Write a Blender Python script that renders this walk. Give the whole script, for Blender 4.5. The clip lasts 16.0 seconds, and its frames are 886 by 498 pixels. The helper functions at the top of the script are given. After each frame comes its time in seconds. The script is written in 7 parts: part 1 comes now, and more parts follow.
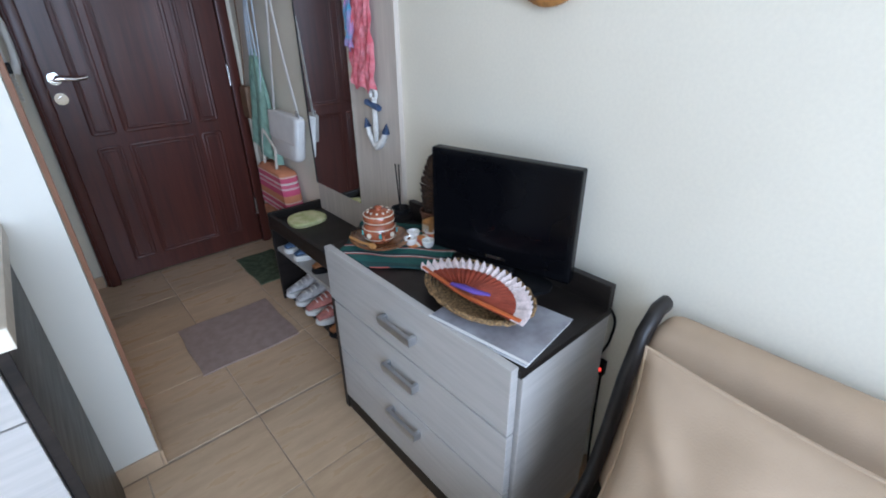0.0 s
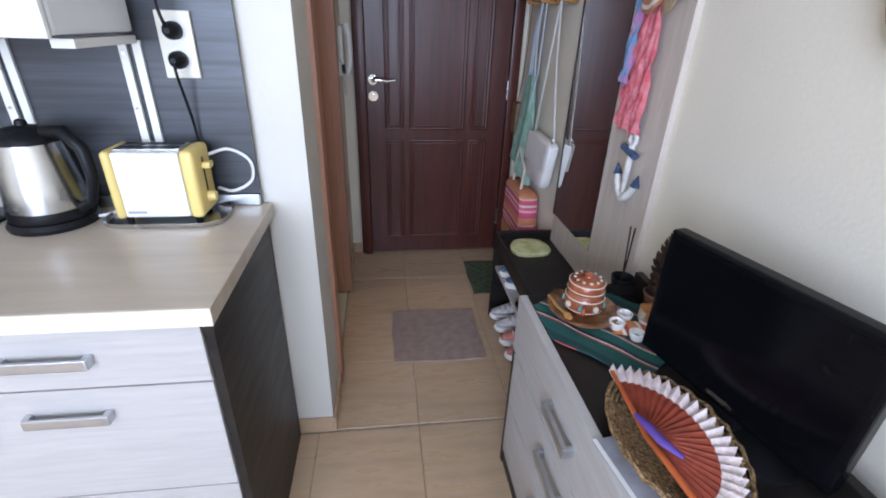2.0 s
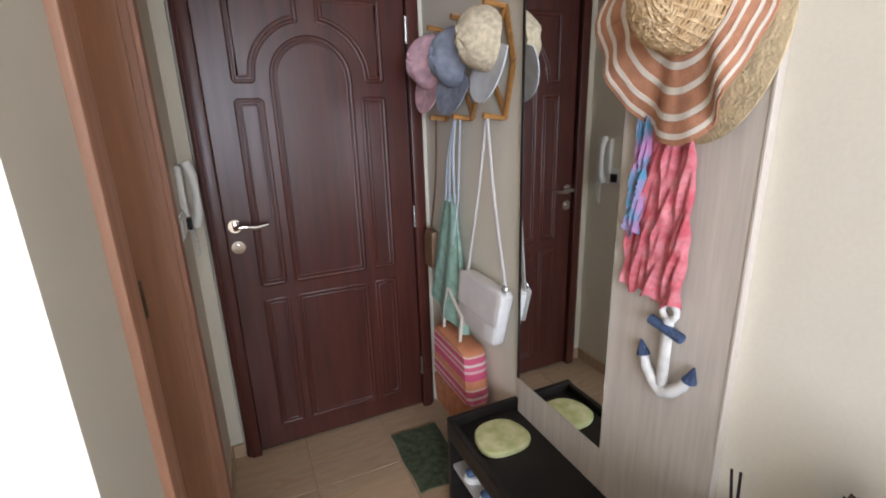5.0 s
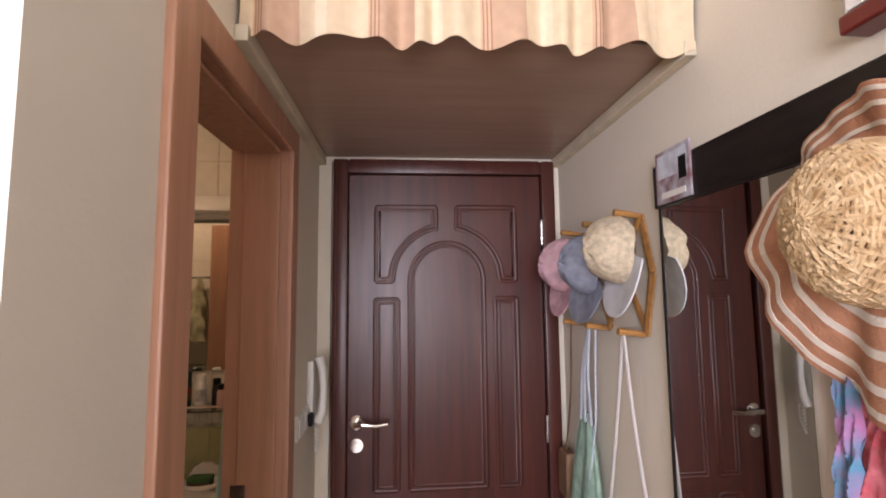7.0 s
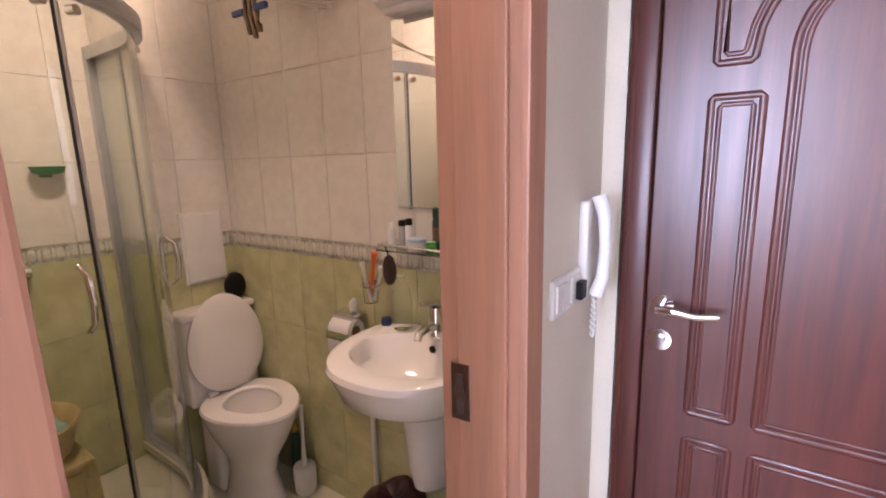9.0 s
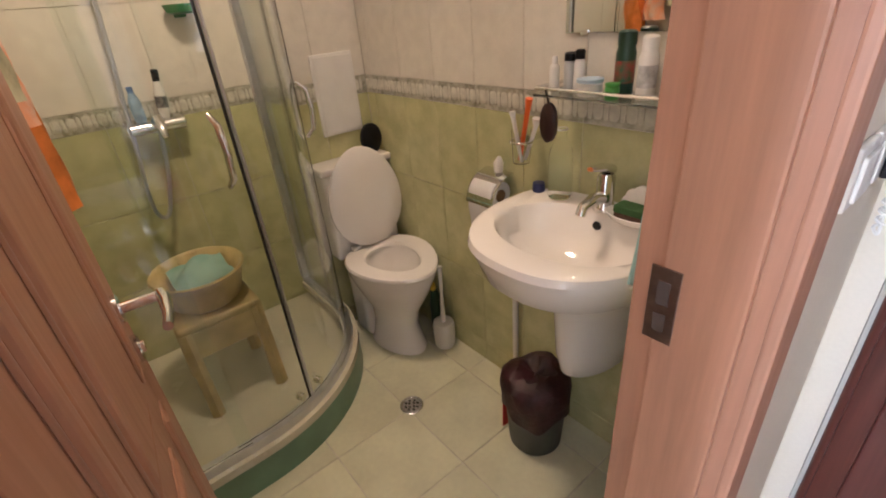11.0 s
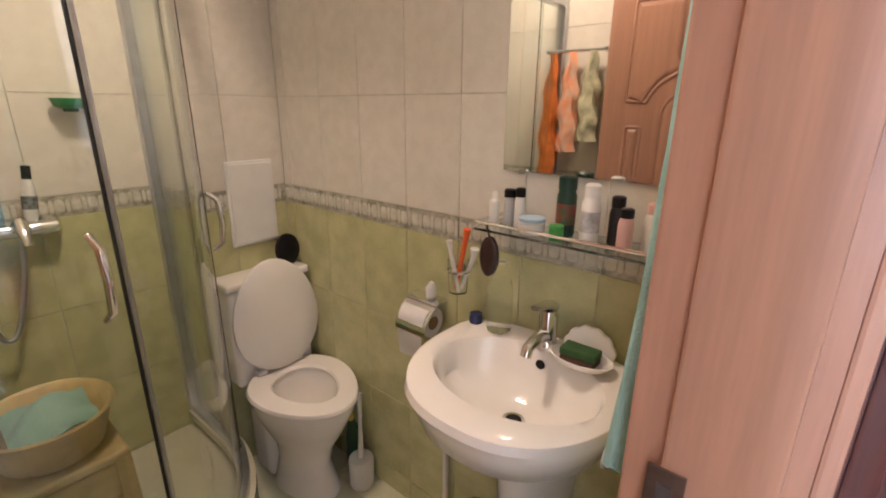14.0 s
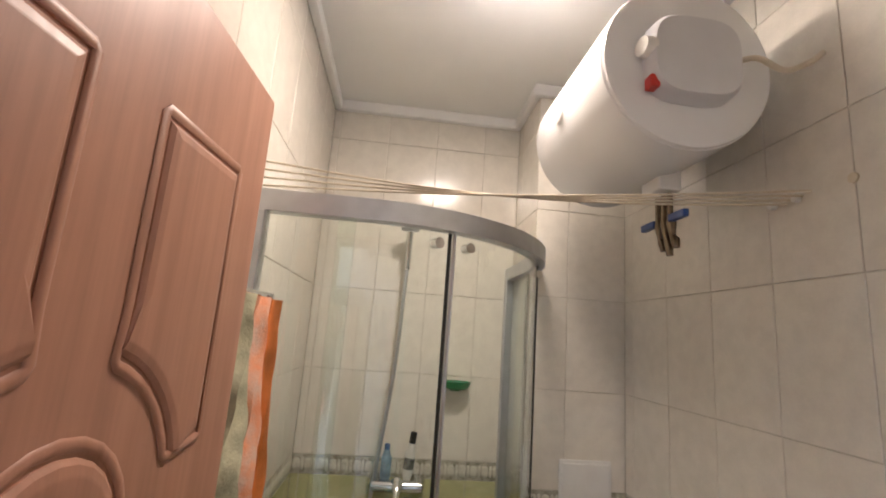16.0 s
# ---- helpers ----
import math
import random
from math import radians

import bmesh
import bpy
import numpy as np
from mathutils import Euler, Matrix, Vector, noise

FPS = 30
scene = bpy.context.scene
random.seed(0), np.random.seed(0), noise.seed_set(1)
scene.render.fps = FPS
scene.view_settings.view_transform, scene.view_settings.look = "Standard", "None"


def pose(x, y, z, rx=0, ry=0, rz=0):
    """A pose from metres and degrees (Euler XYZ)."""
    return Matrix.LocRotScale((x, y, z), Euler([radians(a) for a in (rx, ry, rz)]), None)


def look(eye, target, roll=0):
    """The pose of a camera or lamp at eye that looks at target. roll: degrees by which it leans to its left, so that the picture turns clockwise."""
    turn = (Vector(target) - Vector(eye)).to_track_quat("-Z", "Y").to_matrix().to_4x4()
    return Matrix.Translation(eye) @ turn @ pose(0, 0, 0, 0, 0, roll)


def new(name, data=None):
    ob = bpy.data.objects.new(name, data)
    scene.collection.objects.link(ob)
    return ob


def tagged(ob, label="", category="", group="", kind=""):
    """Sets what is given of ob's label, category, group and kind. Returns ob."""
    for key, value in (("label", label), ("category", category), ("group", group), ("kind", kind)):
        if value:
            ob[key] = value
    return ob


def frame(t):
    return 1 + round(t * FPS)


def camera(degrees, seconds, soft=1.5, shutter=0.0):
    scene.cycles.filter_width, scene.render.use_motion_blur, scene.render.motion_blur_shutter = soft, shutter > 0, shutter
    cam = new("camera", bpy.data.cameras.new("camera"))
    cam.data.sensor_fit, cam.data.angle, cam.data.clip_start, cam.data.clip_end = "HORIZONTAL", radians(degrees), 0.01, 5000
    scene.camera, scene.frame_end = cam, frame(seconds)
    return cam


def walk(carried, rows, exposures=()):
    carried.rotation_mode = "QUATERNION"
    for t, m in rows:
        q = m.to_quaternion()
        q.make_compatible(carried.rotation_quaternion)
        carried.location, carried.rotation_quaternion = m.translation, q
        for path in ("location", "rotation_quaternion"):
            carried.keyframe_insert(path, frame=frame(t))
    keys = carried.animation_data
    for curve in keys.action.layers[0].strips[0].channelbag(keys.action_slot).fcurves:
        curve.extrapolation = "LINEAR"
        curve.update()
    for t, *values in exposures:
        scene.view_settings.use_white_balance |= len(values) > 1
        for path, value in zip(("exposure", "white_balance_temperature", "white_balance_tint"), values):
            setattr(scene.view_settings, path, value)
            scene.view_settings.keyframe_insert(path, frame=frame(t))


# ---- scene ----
cam = camera(88.3, 16.0, soft=1.9)
PATH = [
    (0, (-0.963, -2.76, 1.269), (0.215, -1.423, 0.361), -0.6),
    (0.5, (-0.962, -2.778, 1.276), (-0.05, -1.292, 0.295), -1.3),
    (1, (-0.948, -2.765, 1.322), (-0.315, -1.131, 0.357), -1.5),
    (1.5, (-0.845, -2.73, 1.321), (-0.508, -0.975, 0.424), 3.2),
    (2, (-0.778, -2.635, 1.325), (-0.533, -0.861, 0.435), 2.0),
    (2.5, (-0.777, -2.424, 1.327), (-0.472, -0.663, 0.431), 0.8),
    (3, (-0.776, -2.208, 1.311), (-0.444, -0.494, 0.335), -0.8),
    (5.5, (-0.825, -1.916, 1.452), (0.098, -0.172, 1.12), -1.2),
    (6, (-0.869, -1.894, 1.482), (0.132, -0.164, 1.432), -1.5),
    (6.5, (-0.789, -1.898, 1.536), (-0.083, -0.039, 1.757), -2.5),
    (7, (-0.64, -1.835, 1.536), (-0.476, 0.15, 1.718), -0.6),
    (7.5, (-0.616, -1.716, 1.501), (-0.941, 0.257, 1.46), -1.3),
    (8, (-0.702, -1.531, 1.445), (-1.235, 0.392, 1.305), -1.7),
    (8.5, (-0.665, -1.306, 1.378), (-1.522, 0.483, 1.126), -1.3),
    (9, (-0.669, -1.168, 1.384), (-1.777, 0.455, 1.012), -1.4),
    (9.5, (-0.734, -1.091, 1.379), (-2.055, 0.355, 0.975), -2.3),
    (10, (-0.786, -1.034, 1.377), (-2.33, 0.124, 0.854), -2.5),
    (12.5, (-0.993, -0.995, 1.255), (-2.049, 0.043, -0.089), -4.2),
    (13, (-1.002, -0.983, 1.282), (-2.099, 0.209, 0.109), -1.6),
    (13.5, (-1.015, -0.978, 1.327), (-2.185, 0.381, 0.442), -0.2),
    (14, (-1.03, -0.956, 1.385), (-2.257, 0.51, 0.796), 0.5),
    (14.5, (-1.028, -0.863, 1.388), (-2.49, 0.493, 1.237), -0.8),
    (15, (-0.986, -0.801, 1.473), (-2.792, 0.044, 1.629), 0.8),
    (15.5, (-1.003, -0.779, 1.548), (-2.946, -0.402, 1.836), 2.8),
    (16, (-1.058, -0.813, 1.575), (-3.015, -0.634, 1.948), 4.2),
]
EXPOSURES = [(0, -0.75, 5450, 13), (2.0, -0.65, 5700, 19), (2.5, -0.45, 5900, 24), (3.0, -0.1, 6200, 27), (5.5, -0.3, 6600, 17), (6.5, -0.3, 7200, 28), (7.5, -0.1, 6900, 34), (8.0, -0.1, 6700, 38), (8.5, 0.6, 6300, 36), (9.0, 1.3, 5800, 35), (10.0, 1.4, 6000, 29), (12.5, 1.35, 5450, 18), (14.0, 1.45, 5600, 22), (15.0, 1.35, 5300, 22), (15.5, 1.3, 5000, 20), (16.0, 1.05, 5000, 17)]
walk(cam, [(t, look(eye, target, roll)) for t, eye, target, roll in PATH], EXPOSURES)

# ---- light ----
world = bpy.data.worlds.new("sky")
scene.world = world
world.use_nodes = True
wn = world.node_tree
sky = wn.nodes.new("ShaderNodeTexSky")
sky.sky_type = 'NISHITA'
sky.sun_disc = False
sky.sun_elevation = radians(38)
sky.sun_rotation = radians(150)
wn.links.new(sky.outputs[0], wn.nodes["Background"].inputs[0])
wn.nodes["Background"].inputs[1].default_value = 0.12


def lamp(name, kind, m, energy, color=(1, 1, 1), size=0.3, size_y=None):
    d = bpy.data.lights.new(name, kind)
    d.energy, d.color = energy, color
    if kind == 'AREA':
        d.size = size
        if size_y:
            d.shape, d.size_y = 'RECTANGLE', size_y
    elif kind == 'POINT':
        d.shadow_soft_size = size
    o = new(name, d)
    o.matrix_world = m
    return o


lamp("window_daylight", 'AREA', pose(-1.65, -4.93, 1.5, 90, 0, 0), 230, (0.76, 0.88, 1.0), 2.2, 1.6)
lamp("bathroom_ceiling_light", 'AREA', pose(-2.03, -0.61, 2.45), 6.4, (1.0, 0.73, 0.44), 0.2)

# ---- materials ----
def mat(name, color, rough=0.5, metal=0.0, var=0.12, scale=8.0, bump=0.0, bscale=60.0, color2=None, stretch=(1, 1, 1), rand=0.0, grain=0.0, gscale=120.0, coat=0.0, spec=0.5, island=False):
    m = bpy.data.materials.new(name)
    m.use_nodes = True
    nt = m.node_tree
    N, L = nt.nodes, nt.links
    b = N["Principled BSDF"]
    b.inputs["Roughness"].default_value = rough
    b.inputs["Metallic"].default_value = metal
    b.inputs["Coat Weight"].default_value = coat
    b.inputs["Specular IOR Level"].default_value = spec
    tc = N.new("ShaderNodeTexCoord")
    mp = N.new("ShaderNodeMapping")
    mp.inputs["Scale"].default_value = stretch
    if rand and not island:
        oo = N.new("ShaderNodeObjectInfo")
        va = N.new("ShaderNodeVectorMath")
        va.inputs[1].default_value = (3.1, 3.7, 2.9)
        va.operation = 'MULTIPLY_ADD'
        L.new(oo.outputs["Location"], va.inputs[0])
        L.new(tc.outputs["Object"], va.inputs[2])
        L.new(va.outputs[0], mp.inputs["Vector"])
    else:
        L.new(tc.outputs["Object"], mp.inputs["Vector"])
    n1 = N.new("ShaderNodeTexNoise")
    n1.inputs["Scale"].default_value = scale
    n1.inputs["Detail"].default_value = 4
    L.new(mp.outputs[0], n1.inputs["Vector"])
    c2 = color2 or tuple(c * (1 - 2.2 * var) for c in color)
    mix = N.new("ShaderNodeMix")
    mix.data_type = 'RGBA'
    mix.inputs[6].default_value = (*color, 1)
    mix.inputs[7].default_value = (*c2, 1)
    ramp = N.new("ShaderNodeMapRange")
    ramp.inputs[1].default_value, ramp.inputs[2].default_value = 0.35, 0.68
    L.new(n1.outputs[0], ramp.inputs[0])
    L.new(ramp.outputs[0], mix.inputs[0])
    out = mix.outputs[2]
    if grain:
        n2 = N.new("ShaderNodeTexNoise")
        n2.inputs["Scale"].default_value = gscale
        n2.inputs["Detail"].default_value = 3
        L.new(mp.outputs[0], n2.inputs["Vector"])
        mr = N.new("ShaderNodeMapRange")
        mr.inputs[1].default_value, mr.inputs[2].default_value = 0.3, 0.7
        mr.inputs[3].default_value, mr.inputs[4].default_value = 1 - grain, 1 + grain
        L.new(n2.outputs[0], mr.inputs[0])
        mul = N.new("ShaderNodeVectorMath")
        mul.operation = 'SCALE'
        L.new(out, mul.inputs[0])
        L.new(mr.outputs[0], mul.inputs[3])
        out = mul.outputs[0]
    if rand:
        oi = N.new("ShaderNodeNewGeometry") if island else N.new("ShaderNodeObjectInfo")
        mr2 = N.new("ShaderNodeMapRange")
        mr2.inputs[3].default_value, mr2.inputs[4].default_value = 1 - rand, 1 + rand
        L.new(oi.outputs["Random Per Island" if island else "Random"], mr2.inputs[0])
        mul2 = N.new("ShaderNodeVectorMath")
        mul2.operation = 'SCALE'
        L.new(out, mul2.inputs[0])
        L.new(mr2.outputs[0], mul2.inputs[3])
        out = mul2.outputs[0]
    L.new(out, b.inputs["Base Color"])
    rv = N.new("ShaderNodeMapRange")
    rv.inputs[3].default_value, rv.inputs[4].default_value = max(0.02, rough * 0.8), min(1, rough * 1.25)
    L.new(n1.outputs[0], rv.inputs[0])
    L.new(rv.outputs[0], b.inputs["Roughness"])
    if bump:
        n3 = N.new("ShaderNodeTexNoise")
        n3.inputs["Scale"].default_value = bscale
        n3.inputs["Detail"].default_value = 3
        L.new(mp.outputs[0], n3.inputs["Vector"])
        bp = N.new("ShaderNodeBump")
        bp.inputs["Strength"].default_value = bump
        bp.inputs["Distance"].default_value = 0.004
        L.new(n3.outputs[0], bp.inputs["Height"])
        L.new(bp.outputs[0], b.inputs["Normal"])
    return m


def striped(name, axis, freq, stops, rough=0.9, bump=0.4, offset=0.0):
    """Bands of colour along one axis of the object, with a woven relief."""
    m = mat(name, (0.5, 0.5, 0.5), rough, bump=bump, bscale=260)
    nt = m.node_tree
    N, L = nt.nodes, nt.links
    tc = N.new("ShaderNodeTexCoord")
    sp = N.new("ShaderNodeSeparateXYZ")
    L.new(tc.outputs["Object"], sp.inputs[0])
    ma = N.new("ShaderNodeMath")
    ma.operation = 'MULTIPLY_ADD'
    ma.inputs[1].default_value, ma.inputs[2].default_value = freq, offset
    L.new(sp.outputs[axis], ma.inputs[0])
    fr = N.new("ShaderNodeMath")
    fr.operation = 'FRACT'
    L.new(ma.outputs[0], fr.inputs[0])
    cr = N.new("ShaderNodeValToRGB")
    cr.color_ramp.interpolation = 'CONSTANT'
    els = cr.color_ramp.elements
    els[0].position, els[0].color = stops[0][0], (*stops[0][1], 1)
    els[1].position, els[1].color = stops[1][0], (*stops[1][1], 1)
    for p, c in stops[2:]:
        e = els.new(p)
        e.color = (*c, 1)
    L.new(fr.outputs[0], cr.inputs[0])
    n = N.new("ShaderNodeTexNoise")
    n.inputs["Scale"].default_value = 40
    L.new(tc.outputs["Object"], n.inputs["Vector"])
    mr = N.new("ShaderNodeMapRange")
    mr.inputs[3].default_value, mr.inputs[4].default_value = 0.86, 1.14
    L.new(n.outputs[0], mr.inputs[0])
    mul = N.new("ShaderNodeVectorMath")
    mul.operation = 'SCALE'
    L.new(cr.outputs[0], mul.inputs[0])
    L.new(mr.outputs[0], mul.inputs[3])
    L.new(mul.outputs[0], N["Principled BSDF"].inputs["Base Color"])
    return m


def glass_mat(name, tint=(0.93, 0.98, 0.95), ior=1.45, rough=0.0):
    m = bpy.data.materials.new(name)
    m.use_nodes = True
    b = m.node_tree.nodes["Principled BSDF"]
    b.inputs["Base Color"].default_value = (*tint, 1)
    b.inputs["Transmission Weight"].default_value = 1
    b.inputs["Roughness"].default_value = rough
    b.inputs["IOR"].default_value = ior
    return m


def glow_mat(name, color, strength):
    m = bpy.data.materials.new(name)
    m.use_nodes = True
    b = m.node_tree.nodes["Principled BSDF"]
    b.inputs["Base Color"].default_value = (*color, 1)
    b.inputs["Emission Color"].default_value = (*color, 1)
    b.inputs["Emission Strength"].default_value = strength
    return m


WALL = mat("cream_wall_paint", (0.76, 0.70, 0.58), 0.8, var=0.03, scale=2.0, bump=0.12, bscale=90, grain=0.02)
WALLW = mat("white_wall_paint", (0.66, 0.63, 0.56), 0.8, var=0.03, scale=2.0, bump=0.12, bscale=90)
CEIL = mat("white_ceiling_paint", (0.82, 0.81, 0.78), 0.85, var=0.02, scale=3.0, bump=0.05)
GROUT = mat("tile_grout", (0.42, 0.33, 0.24), 0.9, var=0.15, scale=20, bump=0.3)
GROUTB = mat("pale_grout", (0.66, 0.62, 0.52), 0.9, var=0.15, scale=20, bump=0.3)
FTILE = mat("beige_floor_tile", (0.54, 0.385, 0.245), 0.28, var=0.08, scale=5, stretch=(1, 5, 1), rand=0.06, grain=0.05, gscale=40, bump=0.03, bscale=30)
BFTILE = mat("pale_green_floor_tile", (0.66, 0.65, 0.46), 0.3, var=0.07, scale=5, rand=0.04, grain=0.03, gscale=50)
WTILE = mat("cream_wall_tile", (0.74, 0.70, 0.61), 0.16, var=0.035, scale=4, stretch=(6, 6, 0.5), rand=0.02, grain=0.02, gscale=30)
GTILE = mat("olive_green_wall_tile", (0.56, 0.55, 0.29), 0.18, var=0.09, scale=4, stretch=(3, 3, 0.8), rand=0.04, grain=0.03, gscale=30)
BORDER = mat("stone_pattern_border_tile", (0.52, 0.50, 0.41), 0.3, var=0.3, scale=45, rand=0.08, color2=(0.22, 0.21, 0.15))
BORDERP = mat("pale_border_pebble", (0.68, 0.66, 0.56), 0.3, var=0.1, scale=40)
MAHOG = mat("dark_red_brown_door_laminate", (0.092, 0.025, 0.017), 0.33, var=0.16, scale=5, stretch=(9, 9, 0.5), grain=0.07, gscale=24)
PINKW = mat("pink_brown_door_laminate", (0.46, 0.238, 0.150), 0.42, var=0.07, scale=5, stretch=(9, 9, 0.5), grain=0.045, gscale=24)
WENGE = mat("dark_wenge_laminate", (0.019, 0.015, 0.013), 0.4, var=0.25, scale=6, stretch=(1, 1, 8), grain=0.2, gscale=30, spec=0.3)
ASHW = mat("pale_ash_laminate", (0.46, 0.435, 0.41), 0.45, var=0.045, scale=5, stretch=(1.0, 1.0, 14), grain=0.03, gscale=14)
ASHP = mat("pale_ash_panel", (0.60, 0.53, 0.46), 0.5, var=0.07, scale=5, stretch=(10, 10, 0.6), grain=0.05, gscale=16)
TOPW = mat("beige_worktop", (0.52, 0.44, 0.345), 0.3, var=0.06, scale=6, stretch=(0.6, 4, 4), grain=0.02, gscale=40)
EDGEW = mat("cream_worktop_edge", (0.70, 0.64, 0.52), 0.35, var=0.03)
SPLASH = mat("dark_slate_splashback", (0.050, 0.055, 0.065), 0.35, var=0.25, scale=4, stretch=(0.4, 1, 16), grain=0.15, gscale=20)
STEEL = mat("brushed_steel", (0.62, 0.62, 0.62), 0.25, 1.0, var=0.05, scale=10)
CHROME = mat("chrome", (0.78, 0.78, 0.78), 0.08, 1.0, var=0.02)
BRONZ = mat("bronzed_steel", (0.26, 0.20, 0.17), 0.42, 1.0, var=0.15, scale=30)
BRONZD = mat("dark_latch_recess", (0.09, 0.065, 0.055), 0.6, var=0.1, scale=30)
ALU = mat("satin_aluminium", (0.60, 0.62, 0.65), 0.38, 1.0, var=0.05, scale=20)
WHITEP = mat("white_plastic", (0.78, 0.77, 0.73), 0.35, var=0.03, scale=12)
CERAM = mat("white_ceramic", (0.82, 0.79, 0.75), 0.08, var=0.015, coat=0.3)
ENAMEL = mat("white_enamelled_steel", (0.80, 0.80, 0.80), 0.22, var=0.02, scale=5)
BLACKP = mat("black_plastic", (0.010, 0.010, 0.011), 0.4, var=0.2, scale=20, spec=0.2)
BLACKG = mat("black_gloss_screen", (0.003, 0.003, 0.004), 0.14, var=0.1, spec=0.1)
LOFT = mat("brown_loft_board", (0.40, 0.265, 0.195), 0.35, var=0.05, scale=4, stretch=(0.6, 8, 1), grain=0.03, gscale=20)
LATH = mat("cream_painted_lath", (0.72, 0.64, 0.48), 0.6, var=0.08)
PINE = mat("varnished_pine", (0.50, 0.24, 0.075), 0.35, var=0.18, scale=10, stretch=(1, 6, 6))
GREENP = mat("green_plastic", (0.015, 0.22, 0.06), 0.35, var=0.1)
MIRROR = mat("mirror_glass", (0.86, 0.88, 0.87), 0.02, 1.0, var=0.0)
GLASS = glass_mat("clear_shower_glass")
PANEG = glass_mat("clear_window_glass", (0.97, 0.98, 0.98))

# ---- building helpers ----
def bx(bm, a, b, bev=0.0, seg=2):
    lo = [min(a[i], b[i]) for i in range(3)]
    hi = [max(a[i], b[i]) for i in range(3)]
    r = bmesh.ops.create_cube(bm, size=1)
    for v in r["verts"]:
        v.co = Vector([lo[i] + (v.co[i] + 0.5) * (hi[i] - lo[i]) for i in range(3)])
    if bev:
        es = list({e for v in r["verts"] for e in v.link_edges})
        bmesh.ops.bevel(bm, geom=es, offset=bev, segments=seg, affect='EDGES', profile=0.6)
    return bm


def box(a, b, bev=0.0, seg=2):
    return bx(bmesh.new(), a, b, bev, seg)


def tube(bm, pts, r, seg=10, closed=False, flat=None):
    """A round rod along points; r a number or one radius a point; flat=(normal, factor) squashes it along normal."""
    pts = [Vector(p) for p in pts]
    n = len(pts)
    rings = []
    up = None
    for i, p in enumerate(pts):
        if closed:
            d = (pts[(i + 1) % n] - pts[i - 1])
        else:
            d = pts[min(i + 1, n - 1)] - pts[max(i - 1, 0)]
        d = d.normalized() if d.length > 1e-9 else Vector((0, 0, 1))
        if up is None:
            up = Vector((0, 0, 1)) if abs(d.z) < 0.9 else Vector((1, 0, 0))
        u = (up - d * up.dot(d))
        u = u.normalized() if u.length > 1e-6 else d.orthogonal().normalized()
        up = u
        w = d.cross(u)
        rr = r[i] if isinstance(r, (list, tuple)) else r
        ring = []
        for k in range(seg):
            a = 2 * math.pi * k / seg
            off = (u * math.cos(a) + w * math.sin(a)) * rr
            if flat:
                nn = Vector(flat[0])
                off -= nn * off.dot(nn) * (1 - flat[1])
            ring.append(bm.verts.new(p + off))
        rings.append(ring)
    for i in range(n if closed else n - 1):
        A, B = rings[i], rings[(i + 1) % n]
        for k in range(seg):
            bm.faces.new((A[k], A[(k + 1) % seg], B[(k + 1) % seg], B[k]))
    if not closed:
        bm.faces.new(rings[0][::-1])
        bm.faces.new(rings[-1])
    return bm


def loft(bm, rings, cap0=True, cap1=True):
    """Joins closed rings of equally many points."""
    vs = [[bm.verts.new(p) for p in ring] for ring in rings]
    n = len(vs[0])
    for A, B in zip(vs, vs[1:]):
        for k in range(n):
            bm.faces.new((A[k], A[(k + 1) % n], B[(k + 1) % n], B[k]))
    if cap0:
        bm.faces.new(vs[0][::-1])
    if cap1:
        bm.faces.new(vs[-1])
    bmesh.ops.recalc_face_normals(bm, faces=bm.faces)
    return bm


def lathe(bm, prof, c, seg=24, axis='z', cap0=True, cap1=True, squash=(1, 1)):
    """Turns a profile of (radius, height) about an axis through c."""
    rings = []
    for r, h in prof:
        ring = []
        for k in range(seg):
            a = 2 * math.pi * k / seg
            u, v = r * math.cos(a) * squash[0], r * math.sin(a) * squash[1]
            p = {'z': (u, v, h), 'x': (h, u, v), 'y': (u, h, v)}[axis]
            ring.append(Vector(c) + Vector(p))
        rings.append(ring)
    return loft(bm, rings, cap0, cap1)


def sheet(bm, f, nu, nv, thick=0.0):
    """A surface f(u, v), u and v from 0 to 1, with an optional thickness along its normals."""
    g = [[bm.verts.new(f(i / nu, j / nv)) for j in range(nv + 1)] for i in range(nu + 1)]
    for i in range(nu):
        for j in range(nv):
            bm.faces.new((g[i][j], g[i + 1][j], g[i + 1][j + 1], g[i][j + 1]))
    bmesh.ops.recalc_face_normals(bm, faces=bm.faces)
    if thick:
        bmesh.ops.solidify(bm, geom=list(bm.faces), thickness=thick)
    return bm


LEVEL = [0.0]
DATUM = -0.08      # datum of the heights of walls, doors and what hangs on them


def part(name, bm, material, parent=None, label="", smooth=False, category="", kind="", group="", wob=0.0):
    """Links a mesh, in world coordinates, as one object under a thing or a part."""
    if wob:
        for v in bm.verts:
            v.co += noise.noise_vector(v.co * 9) * wob
    me = bpy.data.meshes.new(name)
    bm.to_mesh(me)
    bm.free()
    me.materials.append(material)
    if smooth:
        for p in me.polygons:
            p.use_smooth = True
        me.set_sharp_from_angle(angle=radians(42))
    ob = new(name, me)
    if not parent:
        ob.location.z = LEVEL[0]
    else:
        ob.parent = parent
        if parent.type == 'EMPTY':
            ob.location = Vector((0, 0, LEVEL[0])) - parent.location
    return tagged(ob, label, category, group, kind)


def thing(name, at, label, category, group="", kind=""):
    ob = new(name)
    ob.empty_display_size = 0.05
    ob.location = Vector(at) + Vector((0, 0, LEVEL[0]))
    return tagged(ob, label, category, group, kind)


def level(z):
    """Heights of what follows count from z above the floor."""
    LEVEL[0] = z


